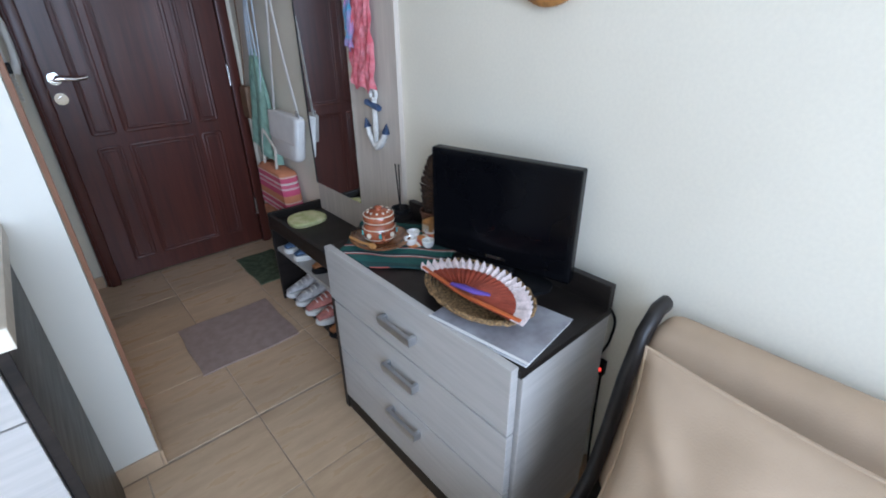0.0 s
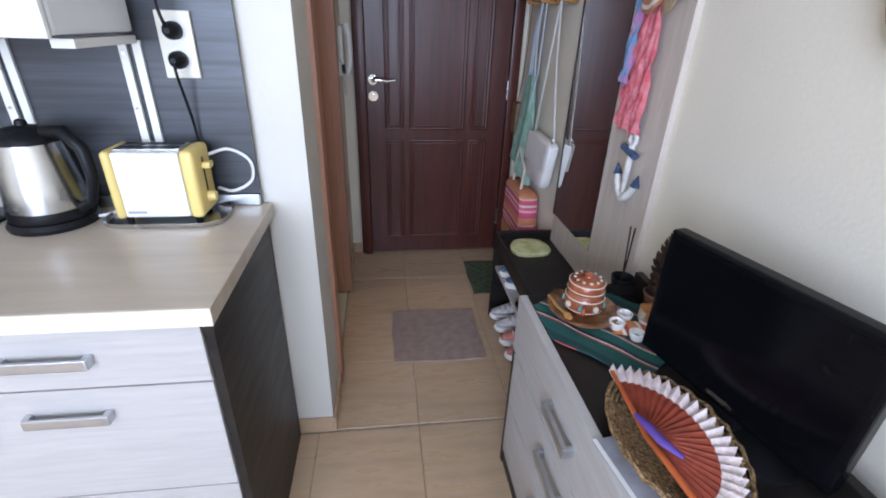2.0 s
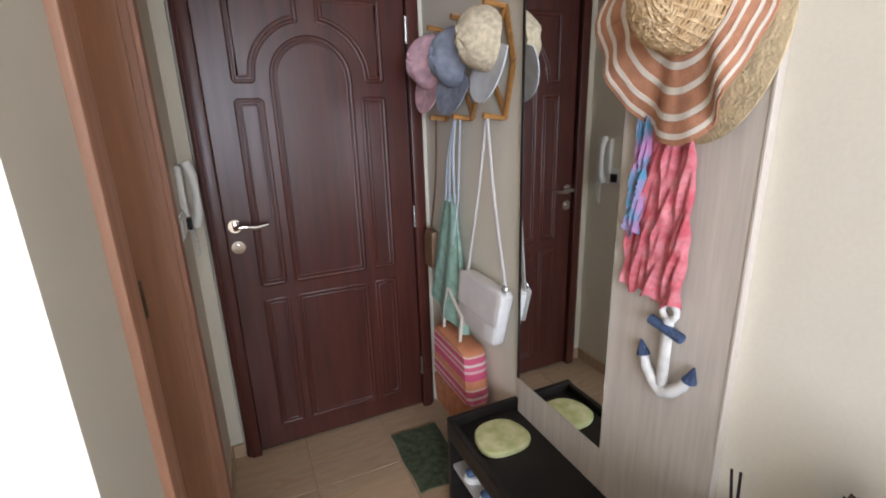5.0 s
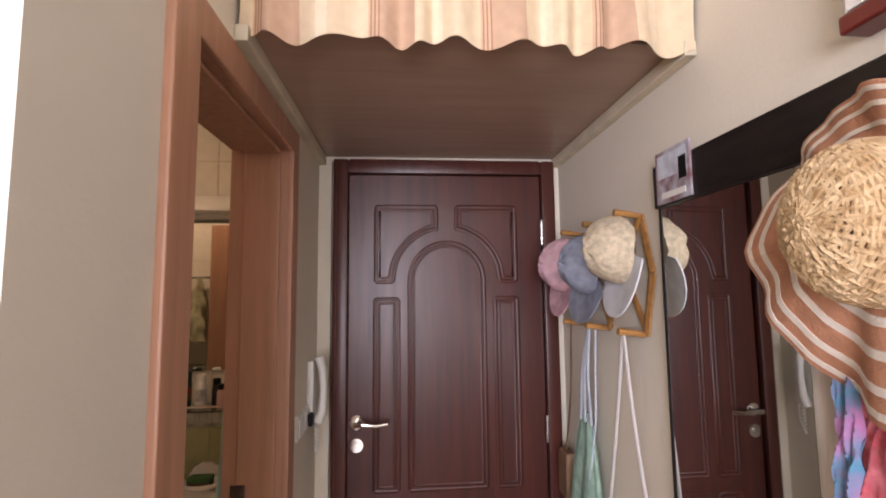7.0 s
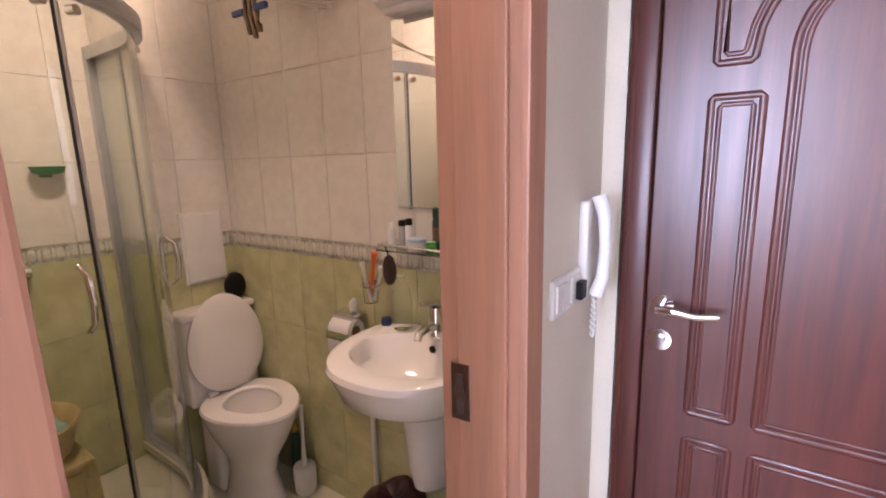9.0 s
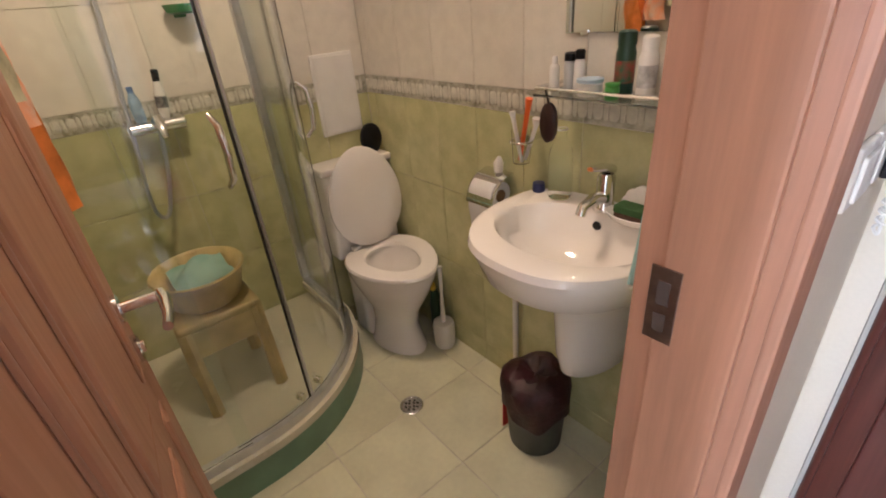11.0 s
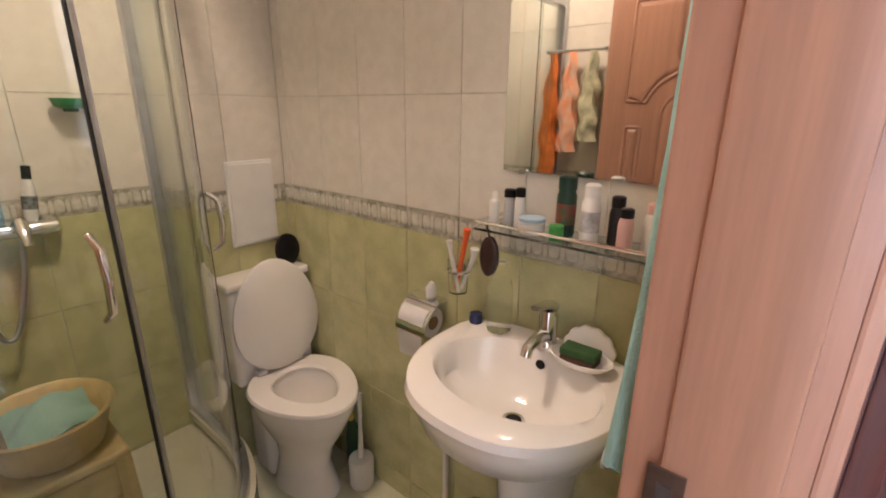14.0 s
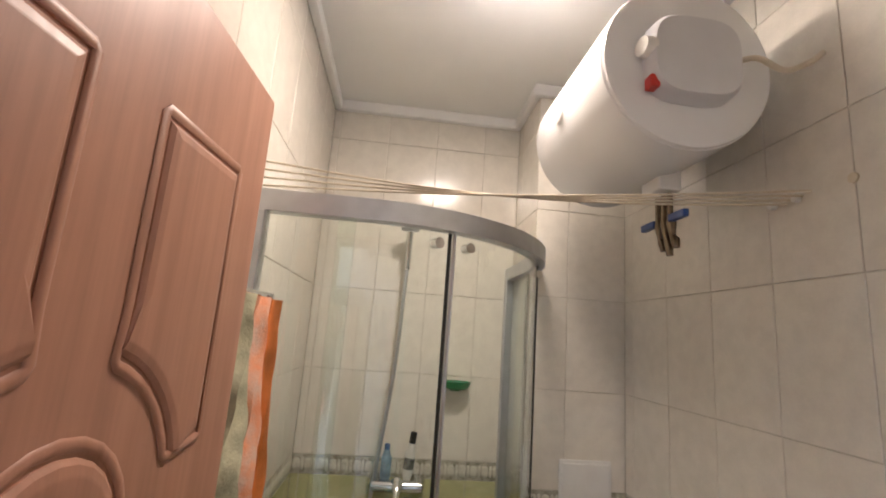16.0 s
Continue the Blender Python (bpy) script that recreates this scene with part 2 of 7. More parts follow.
def bend(pts, n=6):
    """A smooth line through the points."""
    P = [Vector(p) for p in pts]
    P = [P[0] * 2 - P[1]] + P + [P[-1] * 2 - P[-2]]
    out = []
    for i in range(1, len(P) - 2):
        a, b, c, d = P[i - 1:i + 3]
        for k in range(n):
            t = k / n
            out.append(0.5 * (2 * b + (c - a) * t + (2 * a - 5 * b + 4 * c - d) * t * t + (3 * b - a - 3 * c + d) * t ** 3))
    return out + [P[-2]]


def arc(c, r, a0, a1, n, plane='xz'):
    out = []
    for i in range(n + 1):
        a = radians(a0 + (a1 - a0) * i / n)
        u, v = r * math.cos(a), r * math.sin(a)
        out.append(Vector(c) + Vector({'xz': (u, 0, v), 'xy': (u, v, 0), 'yz': (0, u, v)}[plane]))
    return out


# ---- the structure ----
XL, XB = -0.985, -1.148        # hall side and bathroom side of the wall between them
YK, YS = -1.43, -1.15         # kitchen side and bathroom side of the wall between them
XW, XD, YD = -2.93, -2.63, -0.335
HC = 2.62


def wall(name, a, b, m=WALL, label="cream painted plaster wall"):
    return tagged(part(name, box(a, b), m), label, "wall", kind="structure")


fl = wall("floor", (-3.6, -5.2, -0.12), (0.2, YS - 0.02, -0.003), GROUT, "beige tiled floor of the living room and hall")
fh = wall("floor_hall", (XL - 0.01, YS - 0.02, -0.12), (0.2, 0.2, -0.003), GROUT, "beige tiled floor of the narrow hall")
fb = wall("floor_bathroom", (-3.1, YS - 0.02, -0.12), (XL - 0.01, 0.2, -0.009), GROUTB, "pale green tiled bathroom floor")
level(DATUM)
wall("wall_east", (0, -5.2, -0.1), (0.2, 0.2, 2.8))
wall("wall_north_hall", (XL - 0.02, 0.03, -0.1), (0.0, 0.2, 2.8))
dn = wall("wall_north_reveal", (XL, 0.0, 0), (-0.935, 0.03, 2.8))
wall("wall_north_reveal_side", (-0.03, 0.0, 0), (0.0, 0.03, 2.8))
wall("wall_north_over_door", (-0.935, 0.0, 2.14), (-0.03, 0.03, 2.8))
wn_ = wall("wall_north_bathroom", (-3.1, 0.003, -0.1), (XL - 0.02, 0.2, 2.8), GROUTB, "tiled bathroom wall behind the washbasin")
# wall between hall and bathroom, with the door opening
DY0, DY1, DZ = -1.105, -0.475, 2.035
wall("wall_hall_west_end", (XB + 0.012, DY1 + 0.02, -0.1), (XL, 0.03, 2.8))
wall("wall_hall_west_over_door", (XB + 0.012, DY0 - 0.02, DZ + 0.02), (XL, DY1 + 0.02, 2.8))
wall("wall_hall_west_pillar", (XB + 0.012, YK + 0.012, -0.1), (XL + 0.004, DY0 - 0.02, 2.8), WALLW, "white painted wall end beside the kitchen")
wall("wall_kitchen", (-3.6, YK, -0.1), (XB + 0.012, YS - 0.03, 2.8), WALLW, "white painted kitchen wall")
ww = wall("wall_west_bathroom", (-3.1, YS - 0.012, -0.1), (XW - 0.003, 0.012, 2.8), GROUTB, "tiled bathroom wall behind the shower")
dc = wall("wall_pipe_duct", (XW - 0.012, YD + 0.003, -0.1), (XD - 0.003, 0.012, 2.8), GROUTB, "tiled pipe duct in the bathroom corner")
sb = wall("wall_south_bathroom", (XW - 0.012, YS - 0.03, -0.1), (XB, YS - 0.003, 2.8), GROUTB, "tiled bathroom wall beside the shower")
eb = wall("wall_east_bathroom", (XB + 0.003, DY1 + 0.02, -0.1), (XB + 0.012, 0.012, 2.8), GROUTB, "tiled bathroom wall beside the door")
eb2 = wall("wall_east_bathroom_over_door", (XB + 0.003, YS, DZ + 0.03), (XB + 0.012, DY1 + 0.02, 2.8), GROUTB, "tiled bathroom wall over the door")
wall("ceiling_living_room", (-3.6, -5.2, HC), (0.2, YK, 2.8), CEIL, "white painted ceiling")
wall("ceiling_hall", (XL, YK, HC), (0.0, 0.03, 2.8), CEIL, "white painted ceiling")
wall("ceiling_bathroom", (-3.1, YS - 0.03, HC), (XB + 0.012, 0.012, 2.8), CEIL, "white painted bathroom ceiling")
wall("wall_west_living_room", (-3.8, -5.2, -0.1), (-3.6, YK, 2.8), WALL)
# living room window wall, behind the walker
wall("wall_south_left", (-3.6, -5.2, -0.1), (-2.80, -5.0, 2.8))
wall("wall_south_right", (-0.50, -5.2, -0.1), (0.0, -5.0, 2.8))
wall("wall_south_below", (-2.80, -5.2, -0.1), (-0.50, -5.0, 0.7))
wall("wall_south_above", (-2.80, -5.2, 2.3), (-0.50, -5.0, 2.8))
win = thing("window_1", (-1.65, -5.1, 0.7), "white framed window of the living room", "window", kind="structure")
b = bmesh.new()
for x0, x1 in ((-2.80, -2.73), (-1.69, -1.61), (-0.57, -0.50)):
    bx(b, (x0, -5.14, 0.7), (x1, -5.06, 2.3), 0.006)
for z0, z1 in ((0.7, 0.77), (2.23, 2.3)):
    bx(b, (-2.73, -5.138, z0), (-0.57, -5.062, z1), 0.006)
part("window_frame", b, WHITEP, win)
for x0, x1 in ((-2.73, -1.69), (-1.61, -0.57)):
    p = part("pane", box((x0, -5.105, 0.77), (x1, -5.097, 2.23)), PANEG, win)
    p.visible_shadow = False

# cornice strip round the bathroom ceiling
b = bmesh.new()
bx(b, (XW, YS, HC - 0.045), (XW + 0.03, YD, HC), 0.008)
bx(b, (XW, YS, HC - 0.045), (XB, YS + 0.03, HC), 0.008)
bx(b, (XD, YD - 0.03, HC - 0.045), (XD + 0.03, 0, HC), 0.008)
bx(b, (XW + 0.03, YD - 0.03, HC - 0.044), (XD, YD, HC), 0.008)
bx(b, (XD + 0.03, -0.03, HC - 0.045), (XB, 0, HC), 0.008)
tagged(part("trim_bathroom_cornice", b, CEIL), "white moulded ceiling cornice strip", "cornice", kind="structure")

# skirting tiles in the hall
level(0)
b = bmesh.new()
bx(b, (XL + 0.004, YK + 0.002, 0), (XL + 0.014, DY0 - 0.085, 0.065), 0.003)
bx(b, (XB + 0.03, YK + 0.002, 0), (XL + 0.004, YK + 0.012, 0.065), 0.003)
bx(b, (XL, DY1 + 0.06, 0), (XL + 0.010, 0.0, 0.065), 0.003)
bx(b, (XL + 0.010, -0.010, 0), (-0.93, 0.0, 0.065), 0.003)
bx(b, (-0.010, -5.0, 0), (0.0, -2.32, 0.065), 0.003)
tagged(part("baseboard", b, FTILE), "beige tile skirting along the hall walls", "skirting", kind="structure")


def moulding(pts, r, parent, material, normal, name="panel_moulding", closed=True):
    P = [Vector(p) for p in pts]
    n = len(P)
    out = []
    for i, p in enumerate(P):
        a, b = P[i - 1] - p, P[(i + 1) % n] - p
        if a.length > 0.03 and b.length > 0.03 or a.normalized().dot(b.normalized()) > -0.75:
            out += [p + a.normalized() * 0.005, p + b.normalized() * 0.005]
        else:
            out.append(p)
    part(name, tube(bmesh.new(), out, r, 8, closed, (normal, 0.42)), material, parent, smooth=True)


# ---- entrance door ----
level(DATUM)
d1 = thing("door_1", (-0.475, 0.0, 0), "closed dark red-brown panelled entrance door with arched mouldings", "door", kind="structure")
b = bmesh.new()
for (xa, xb, za, zb) in ((-0.925, -0.865, 0.081, 2.145), (-0.085, -0.028, 0.081, 2.145), (-0.865, -0.085, 2.085, 2.145)):
    bx(b, (xa, -0.035, za), (xb, 0.03, zb), 0.012, 3)
    bx(b, (xa + 0.015 * (xb < -0.8), -0.043, za), (xb - 0.015 * (xa > -0.2), 0.0, zb - 0.015 * (zb < 2.2)), 0.006)
part("door_frame", b, MAHOG, d1, "dark red-brown moulded door frame", True)
part("door_leaf", box((-0.865, -0.012, 0.090), (-0.085, 0.03, 2.085), 0.004), MAHOG, d1)
Y = -0.013
cx = -0.475


def mir(pts):
    return [Vector((2 * cx - p[0], p[1], p[2])) for p in pts]


for o in (0.0, 0.016):
    r = 0.0075 - o * 0.15
    corner = [(-0.757 + o, Y, 1.955 - o), (-0.515 - o, Y, 1.955 - o), (-0.515 - o, Y, 1.862 + o)] + [tuple(p) for p in arc((cx, Y, 1.655), 0.215 + o, 100, 164, 8)] + [(-0.690 - o, Y, 1.652 + o), (-0.757 + o, Y, 1.652 + o)]
    moulding(corner, r, d1, MAHOG, (0, 1, 0))
    moulding(mir(corner), r, d1, MAHOG, (0, 1, 0))
    arch = [(cx - 0.15 + o, Y, 0.858 + o)] + [tuple(p) for p in arc((cx, Y, 1.66), 0.15 - o, 180, 0, 14)] + [(cx + 0.15 - o, Y, 0.858 + o)]
    moulding(arch, r, d1, MAHOG, (0, 1, 0))
    side = [(-0.760 + o, Y, 1.585 - o), (-0.668 - o, Y, 1.585 - o), (-0.668 - o, Y, 0.858 + o), (-0.760 + o, Y, 0.858 + o)]
    moulding(side, r, d1, MAHOG, (0, 1, 0))
    moulding(mir(side), r, d1, MAHOG, (0, 1, 0))
    low = [(-0.760 + o, Y, 0.79 - o), (-0.668 - o, Y, 0.79 - o), (-0.668 - o, Y, 0.19 + o), (-0.760 + o, Y, 0.19 + o)]
    moulding(low, r, d1, MAHOG, (0, 1, 0))
    moulding(mir(low), r, d1, MAHOG, (0, 1, 0))
    mid = [(cx - 0.15 + o, Y, 0.79 - o), (cx + 0.15 - o, Y, 0.79 - o), (cx + 0.15 - o, Y, 0.19 + o), (cx - 0.15 + o, Y, 0.19 + o)]
    moulding(mid, r, d1, MAHOG, (0, 1, 0))


def lever(parent, x, y, z, nx, ny, dx, dy, label="", neck=0.05):
    """A lever handle with rose and lock rosette; (nx, ny) points out of the door, (dx, dy) along the lever."""
    b = bmesh.new()
    n, d = Vector((nx, ny, 0)), Vector((dx, dy, 0))
    c = Vector((x, y, z))
    tube(b, [c, c + n * 0.008], 0.026, 20)
    tube(b, [c + n * 0.006, c + n * neck], 0.010, 12)
    tube(b, [c + n * (neck - 0.002) - d * 0.006, c + n * (neck + 0.002) + d * 0.03 + Vector((0, 0, 0.003)), c + n * neck + d * 0.075 - Vector((0, 0, 0.004)), c + n * (neck - 0.004) + d * 0.12 + Vector((0, 0, 0.002))], [0.011, 0.011, 0.009, 0.008], 12)
    part("door_handle", b, CHROME, parent, label or "chrome lever handle", True)
    b = bmesh.new()
    c2 = c - Vector((0, 0, 0.085))
    tube(b, [c2, c2 + n * 0.009], 0.026, 20)
    tube(b, [c2 + n * 0.008, c2 + n * 0.016], 0.011, 12)
    part("lock_rosette", b, CHROME, parent, "round chrome lock rosette", True)


lever(d1, -0.828, -0.012, 1.118, 0, -1, 1, 0)
for z in (1.845, 1.08, 0.33):
    part("hinge", tube(bmesh.new(), [(-0.092, -0.046, z - 0.05), (-0.092, -0.046, z + 0.05)], 0.008, 10), STEEL, d1, "steel barrel hinge", True)

# ---- bathroom door ----
d2 = thing("door_2", (-1.08, -0.79, 0), "open pink-brown bathroom door with moulded panels", "door", kind="structure")
for nm, a, bb in (("casing", (XL, DY0 - 0.080, 0.081), (XL + 0.018, DY0 + 0.004, DZ + 0.07)), ("casing", (XL, DY1 - 0.004, 0.081), (XL + 0.016, DY1 + 0.065, DZ + 0.07)), ("casing", (XL, DY0 + 0.004, DZ - 0.004), (XL + 0.016, DY1 - 0.004, DZ + 0.07)),
                  ("jamb", (XB - 0.003, DY0 - 0.02, 0.081), (XL + 0.006, DY0, DZ + 0.02)), ("jamb", (XB - 0.003, DY1, 0.081), (XL + 0.006, DY1 + 0.02, DZ + 0.02)), ("jamb", (XB - 0.003, DY0, DZ), (XL + 0.006, DY1, DZ + 0.02)),
                  ("door_stop", (XB + 0.04, DY1 - 0.012, 0.081), (XL - 0.02, DY1, DZ)), ("door_stop", (XB + 0.04, DY0, 0.081), (XL - 0.02, DY0 + 0.012, DZ)), ("door_stop", (XB + 0.04, DY0 + 0.012, DZ - 0.012), (XL - 0.02, DY1 - 0.012, DZ))):
    part(nm, box(a, bb, 0.004), PINKW, d2)
b = bmesh.new()
bx(b, (-1.121, DY1 - 0.0145, 0.976), (-1.081, DY1 - 0.012, 1.091), 0.0008)
part("strike_plate", b, BRONZ, d2, "steel strike plate in the jamb")
part("latch_hole", box((-1.109, DY1 - 0.0155, 0.993), (-1.093, DY1 - 0.0142, 1.021)), BRONZD, d2)
part("latch_hole", box((-1.109, DY1 - 0.0155, 1.036), (-1.093, DY1 - 0.0142, 1.071)), BRONZD, d2)
LEAF = Matrix.Translation((XB - 0.004, DY0 + 0.002, 0)) @ Matrix.Rotation(radians(-4.2), 4, 'Z')
LW = 0.67


def L2(u, v, z):
    """A point of the open leaf: u along it from the hinge, v out of its hall face."""
    return LEAF @ Vector((-u, v, z))


def xform(bm, m=LEAF):
    bm.transform(m)
    return bm


part("door_leaf", xform(box((-LW, -0.04, 0.092), (0, 0.0, DZ - 0.004), 0.003)), PINKW, d2)
cu = LW / 2


def leaf_corner(o):
    return [(0.090 + o, 1.875 - o), (cu - 0.050 - o, 1.875 - o), (cu - 0.050 - o, 1.65 + o)] + [(p[0], p[2]) for p in arc((cu, 0, 1.44), 0.170 + o, 106, 162, 7)] + [(0.090 + o, 1.50 + o)]


def leaf_arch(o):
    return [(cu - 0.105 + o, 0.90 + o)] + [(p[0], p[2]) for p in arc((cu, 0, 1.44), 0.105 - o, 180, 0, 12)] + [(cu + 0.105 - o, 0.90 + o)]


def leaf_panel(u0, u1, z0, z1):
    return lambda o: [(u0 + o, z0 + o), (u0 + o, z1 - o), (u1 - o, z1 - o), (u1 - o, z0 + o)]


panels = [leaf_corner, lambda o: [(LW - u, z) for u, z in leaf_corner(o)], leaf_arch]
panels += [leaf_panel(*q) for q in ((0.10, 0.165, 0.90, 1.40), (LW - 0.165, LW - 0.10, 0.90, 1.40), (0.10, 0.165, 0.2, 0.81), (LW - 0.165, LW - 0.10, 0.2, 0.81), (cu - 0.105, cu + 0.105, 0.2, 0.81))]
for outline in panels:
    moulding([L2(u, 0.001, z) for u, z in outline(0.002)], 0.0065, d2, PINKW, tuple(LEAF.to_3x3() @ Vector((0, 1, 0))))
    part("panel_field", loft(bmesh.new(), [[L2(u, v, z) for u, z in outline(o)] for o, v in ((0.012, -0.002), (0.013, 0.0015), (0.018, 0.005), (0.026, 0.0068), (0.028, 0.0070))], False, True), PINKW, d2)
ln = LEAF.to_3x3() @ Vector((0, 1, 0))
ld = LEAF.to_3x3() @ Vector((1, 0, 0))
hp = L2(LW - 0.075, 0.0, 1.0)
lever(d2, hp.x, hp.y, hp.z, ln.x, ln.y, ld.x, ld.y, neck=0.072)

# ---- storage loft over the hall ----
lo = thing("storage_loft", (-0.49, -0.44, 2.155), "brown board storage loft over the entrance with cream laths", "loft", kind="structure")
part("loft_board", box((XL, -0.90, 2.160), (0, 0.0, 2.180), 0.002), LOFT, lo)
part("lath", box((-0.028, -0.925, 2.125), (0.0, 0.0, 2.1595), 0.003), LATH, lo, "cream wooden support lath")
part("lath", box((XL, -0.925, 2.125), (XL + 0.028, 0.0, 2.1595), 0.003), LATH, lo, "cream wooden support lath")

# ---- curtain of the loft ----
CURT = striped("striped_beige_curtain_cloth", 0, 4.2, ((0.0, (0.70, 0.56, 0.38)), (0.34, (0.62, 0.42, 0.28)), (0.36, (0.36, 0.18, 0.11)), (0.375, (0.62, 0.42, 0.28)), (0.395, (0.36, 0.18, 0.11)), (0.41, (0.62, 0.42, 0.28)), (0.43, (0.36, 0.18, 0.11)), (0.445, (0.56, 0.37, 0.25)), (0.75, (0.70, 0.56, 0.38)), (0.9, (0.74, 0.62, 0.45))), 0.95, 0.25, 0.35)


def curtain_f(u, v):
    x = XL + 0.01 + u * 0.965
    s = math.sin(u * 62 + 1.3 * math.sin(u * 17)) * (0.35 + 0.65 * (1 - v)) * 0.016
    z = 2.135 + v * 0.475 + 0.010 * math.sin(u * 31 + 0.5) * (1 - v)
    return Vector((x, -0.925 + s + 0.006 * math.sin(v * 9 + u * 20), z))


part("loft_curtain", sheet(bmesh.new(), curtain_f, 180, 8, 0.002), CURT, None, "gathered striped beige curtain closing the storage loft", True, "curtain")

# ---- hall mirror unit on the east wall ----
mu = thing("hall_mirror_unit", (0, -1.13, 0.53), "pale ash wall panel with tall mirror and dark top board", "mirror")
part("back_panel", box((-0.018, -1.465, 0.50), (-0.0005, -0.78, 1.83), 0.002), ASHP, mu)
part("mirror", box((-0.023, -1.172, 0.645), (-0.0185, -0.792, 1.808), 0.001), MIRROR, mu, "tall frameless mirror")
part("mirror_edge", box((-0.0245, -0.793, 0.645), (-0.018, -0.781, 1.808), 0.001), WENGE, mu, "dark mirror edge")
part("top_board", box((-0.034, -1.512, 1.808), (-0.0005, -0.78, 1.910), 0.003), WENGE, mu, "dark wenge top board")
part("edge_strip", box((-0.020, -1.470, 0.50), (-0.0005, -1.465, 1.808), 0.001), ASHP, mu)
part("peg", tube(bmesh.new(), [(-0.018, -1.325, 1.80), (-0.07, -1.325, 1.82)], 0.008, 8), PINE, mu)

# small photo stuck on the dark board
level(DATUM - 0.05)
PH = mat("printed_photo", (0.50, 0.52, 0.58), 0.3, var=0.4, scale=28, color2=(0.20, 0.05, 0.05))
pm = thing("photo_magnet", (-0.04, -0.84, 1.93), "small printed photo fixed to the dark board", "photo")
part("photo", box((-0.040, -0.935, 1.862), (-0.0345, -0.805, 1.985), 0.001), PH, pm)
part("sky_area", box((-0.0412, -0.925, 1.92), (-0.0405, -0.815, 1.975)), mat("photo_pale_sky", (0.62, 0.66, 0.72), 0.4, var=0.15, scale=40), pm)
part("figure_shape", box((-0.0424, -0.925, 1.905), (-0.0414, -0.898, 1.955), 0.0004), BLACKP, pm)
part("text_bar", box((-0.0424, -0.92, 1.872), (-0.0412, -0.83, 1.886)), WHITEP, pm)

# ---- wall clock ----
level(DATUM - 0.034)
ck = thing("wall_clock", (0, -1.375, 1.99), "square white wall clock with dark red lower edge", "clock")
part("case", box((-0.042, -1.463, 1.998), (-0.0005, -1.287, 2.235), 0.004), ALU, ck, "silver case")
part("lower_edge", box((-0.046, -1.466, 1.991), (-0.001, -1.284, 2.018), 0.004), mat("dark_red_plastic", (0.16, 0.018, 0.014), 0.3), ck)
part("dial", box((-0.0445, -1.455, 2.020), (-0.0425, -1.295, 2.228), 0.0006), WHITEP, ck, "white dial")
CC = Vector((-0.0456, -1.375, 2.112))
INK = mat("black_print", (0.01, 0.01, 0.01), 0.6)


def writing(text, size, m, material, parent, name="lettering", extrude=0.0004):
    c = bpy.data.curves.new(name, 'FONT')
    c.body, c.size, c.extrude = text, size, extrude
    c.align_x, c.align_y = 'CENTER', 'CENTER'
    tmp = bpy.data.objects.new(name, c)
    me = bpy.data.meshes.new_from_object(tmp)
    bpy.data.objects.remove(tmp)
    me.transform(m)
    me.materials.clear()
    me.materials.append(material)
    ob = new(name, me)
    ob.parent = parent
    if parent.type == 'EMPTY':
        ob.location = Vector((0, 0, LEVEL[0])) - parent.location
    return ob


# faces -x: text right is -y, up is z
WESTFACE = Matrix(((0, 0, -1, 0), (-1, 0, 0, 0), (0, 1, 0, 0), (0, 0, 0, 1)))
for n in range(1, 13):
    a = math.radians(90 - 30 * n)
    k = 1 / max(abs(math.cos(a)), abs(math.sin(a)))
    k = min(k, 1.2)
    writing(str(n), 0.030, Matrix.Translation(CC + Vector((0, -math.cos(a) * 0.062 * k, math.sin(a) * 0.078 * k))) @ WESTFACE, INK, ck, "numeral")
for ang, ln_, w in ((-45, 0.042, 0.0035), (205, 0.062, 0.0025)):
    a = math.radians(ang)
    part("clock_hand", tube(bmesh.new(), [CC + Vector((-0.001, 0.012 * math.cos(a), -0.012 * math.sin(a))), CC + Vector((-0.001, -ln_ * math.cos(a), ln_ * math.sin(a)))], w, 6, False, ((1, 0, 0), 0.3)), INK, ck)

# ---- folding peg rack ----
level(DATUM)
pr = thing("peg_rack", (0, -0.42, 1.52), "folding varnished pine peg rack with hats and bags", "coat rack")
top_y = [-0.255, -0.455, -0.670]
for i in range(3):
    y = top_y[i]
    part("peg", tube(bmesh.new(), [(-0.012, y, 1.810), (-0.085, y, 1.820)], [0.008, 0.010], 8), PINE, pr)
    part("peg", tube(bmesh.new(), [(-0.012, y + 0.005, 1.495), (-0.085, y + 0.005, 1.505)], [0.008, 0.010], 8), PINE, pr)
for i in range(2):
    for s in (0, 1):
        ya, yb = top_y[i], top_y[i + 1]
        z0, z1 = (1.495, 1.810) if s else (1.810, 1.495)
        xo = -0.006 - 0.010 * s
        part("slat", tube(bmesh.new(), [(xo, ya, z0), (xo, yb, z1)], 0.016, 6, False, ((1, 0, 0), 0.3)), PINE, pr)
for ya, za, yb, zb in ((-0.255, 1.810, -0.185, 1.655), (-0.185, 1.655, -0.255, 1.495), (-0.670, 1.810, -0.715, 1.655), (-0.715, 1.655, -0.670, 1.495)):
    part("slat", tube(bmesh.new(), [(-0.011, ya, za), (-0.011, yb, zb)], 0.016, 6, False, ((1, 0, 0), 0.3)), PINE, pr)


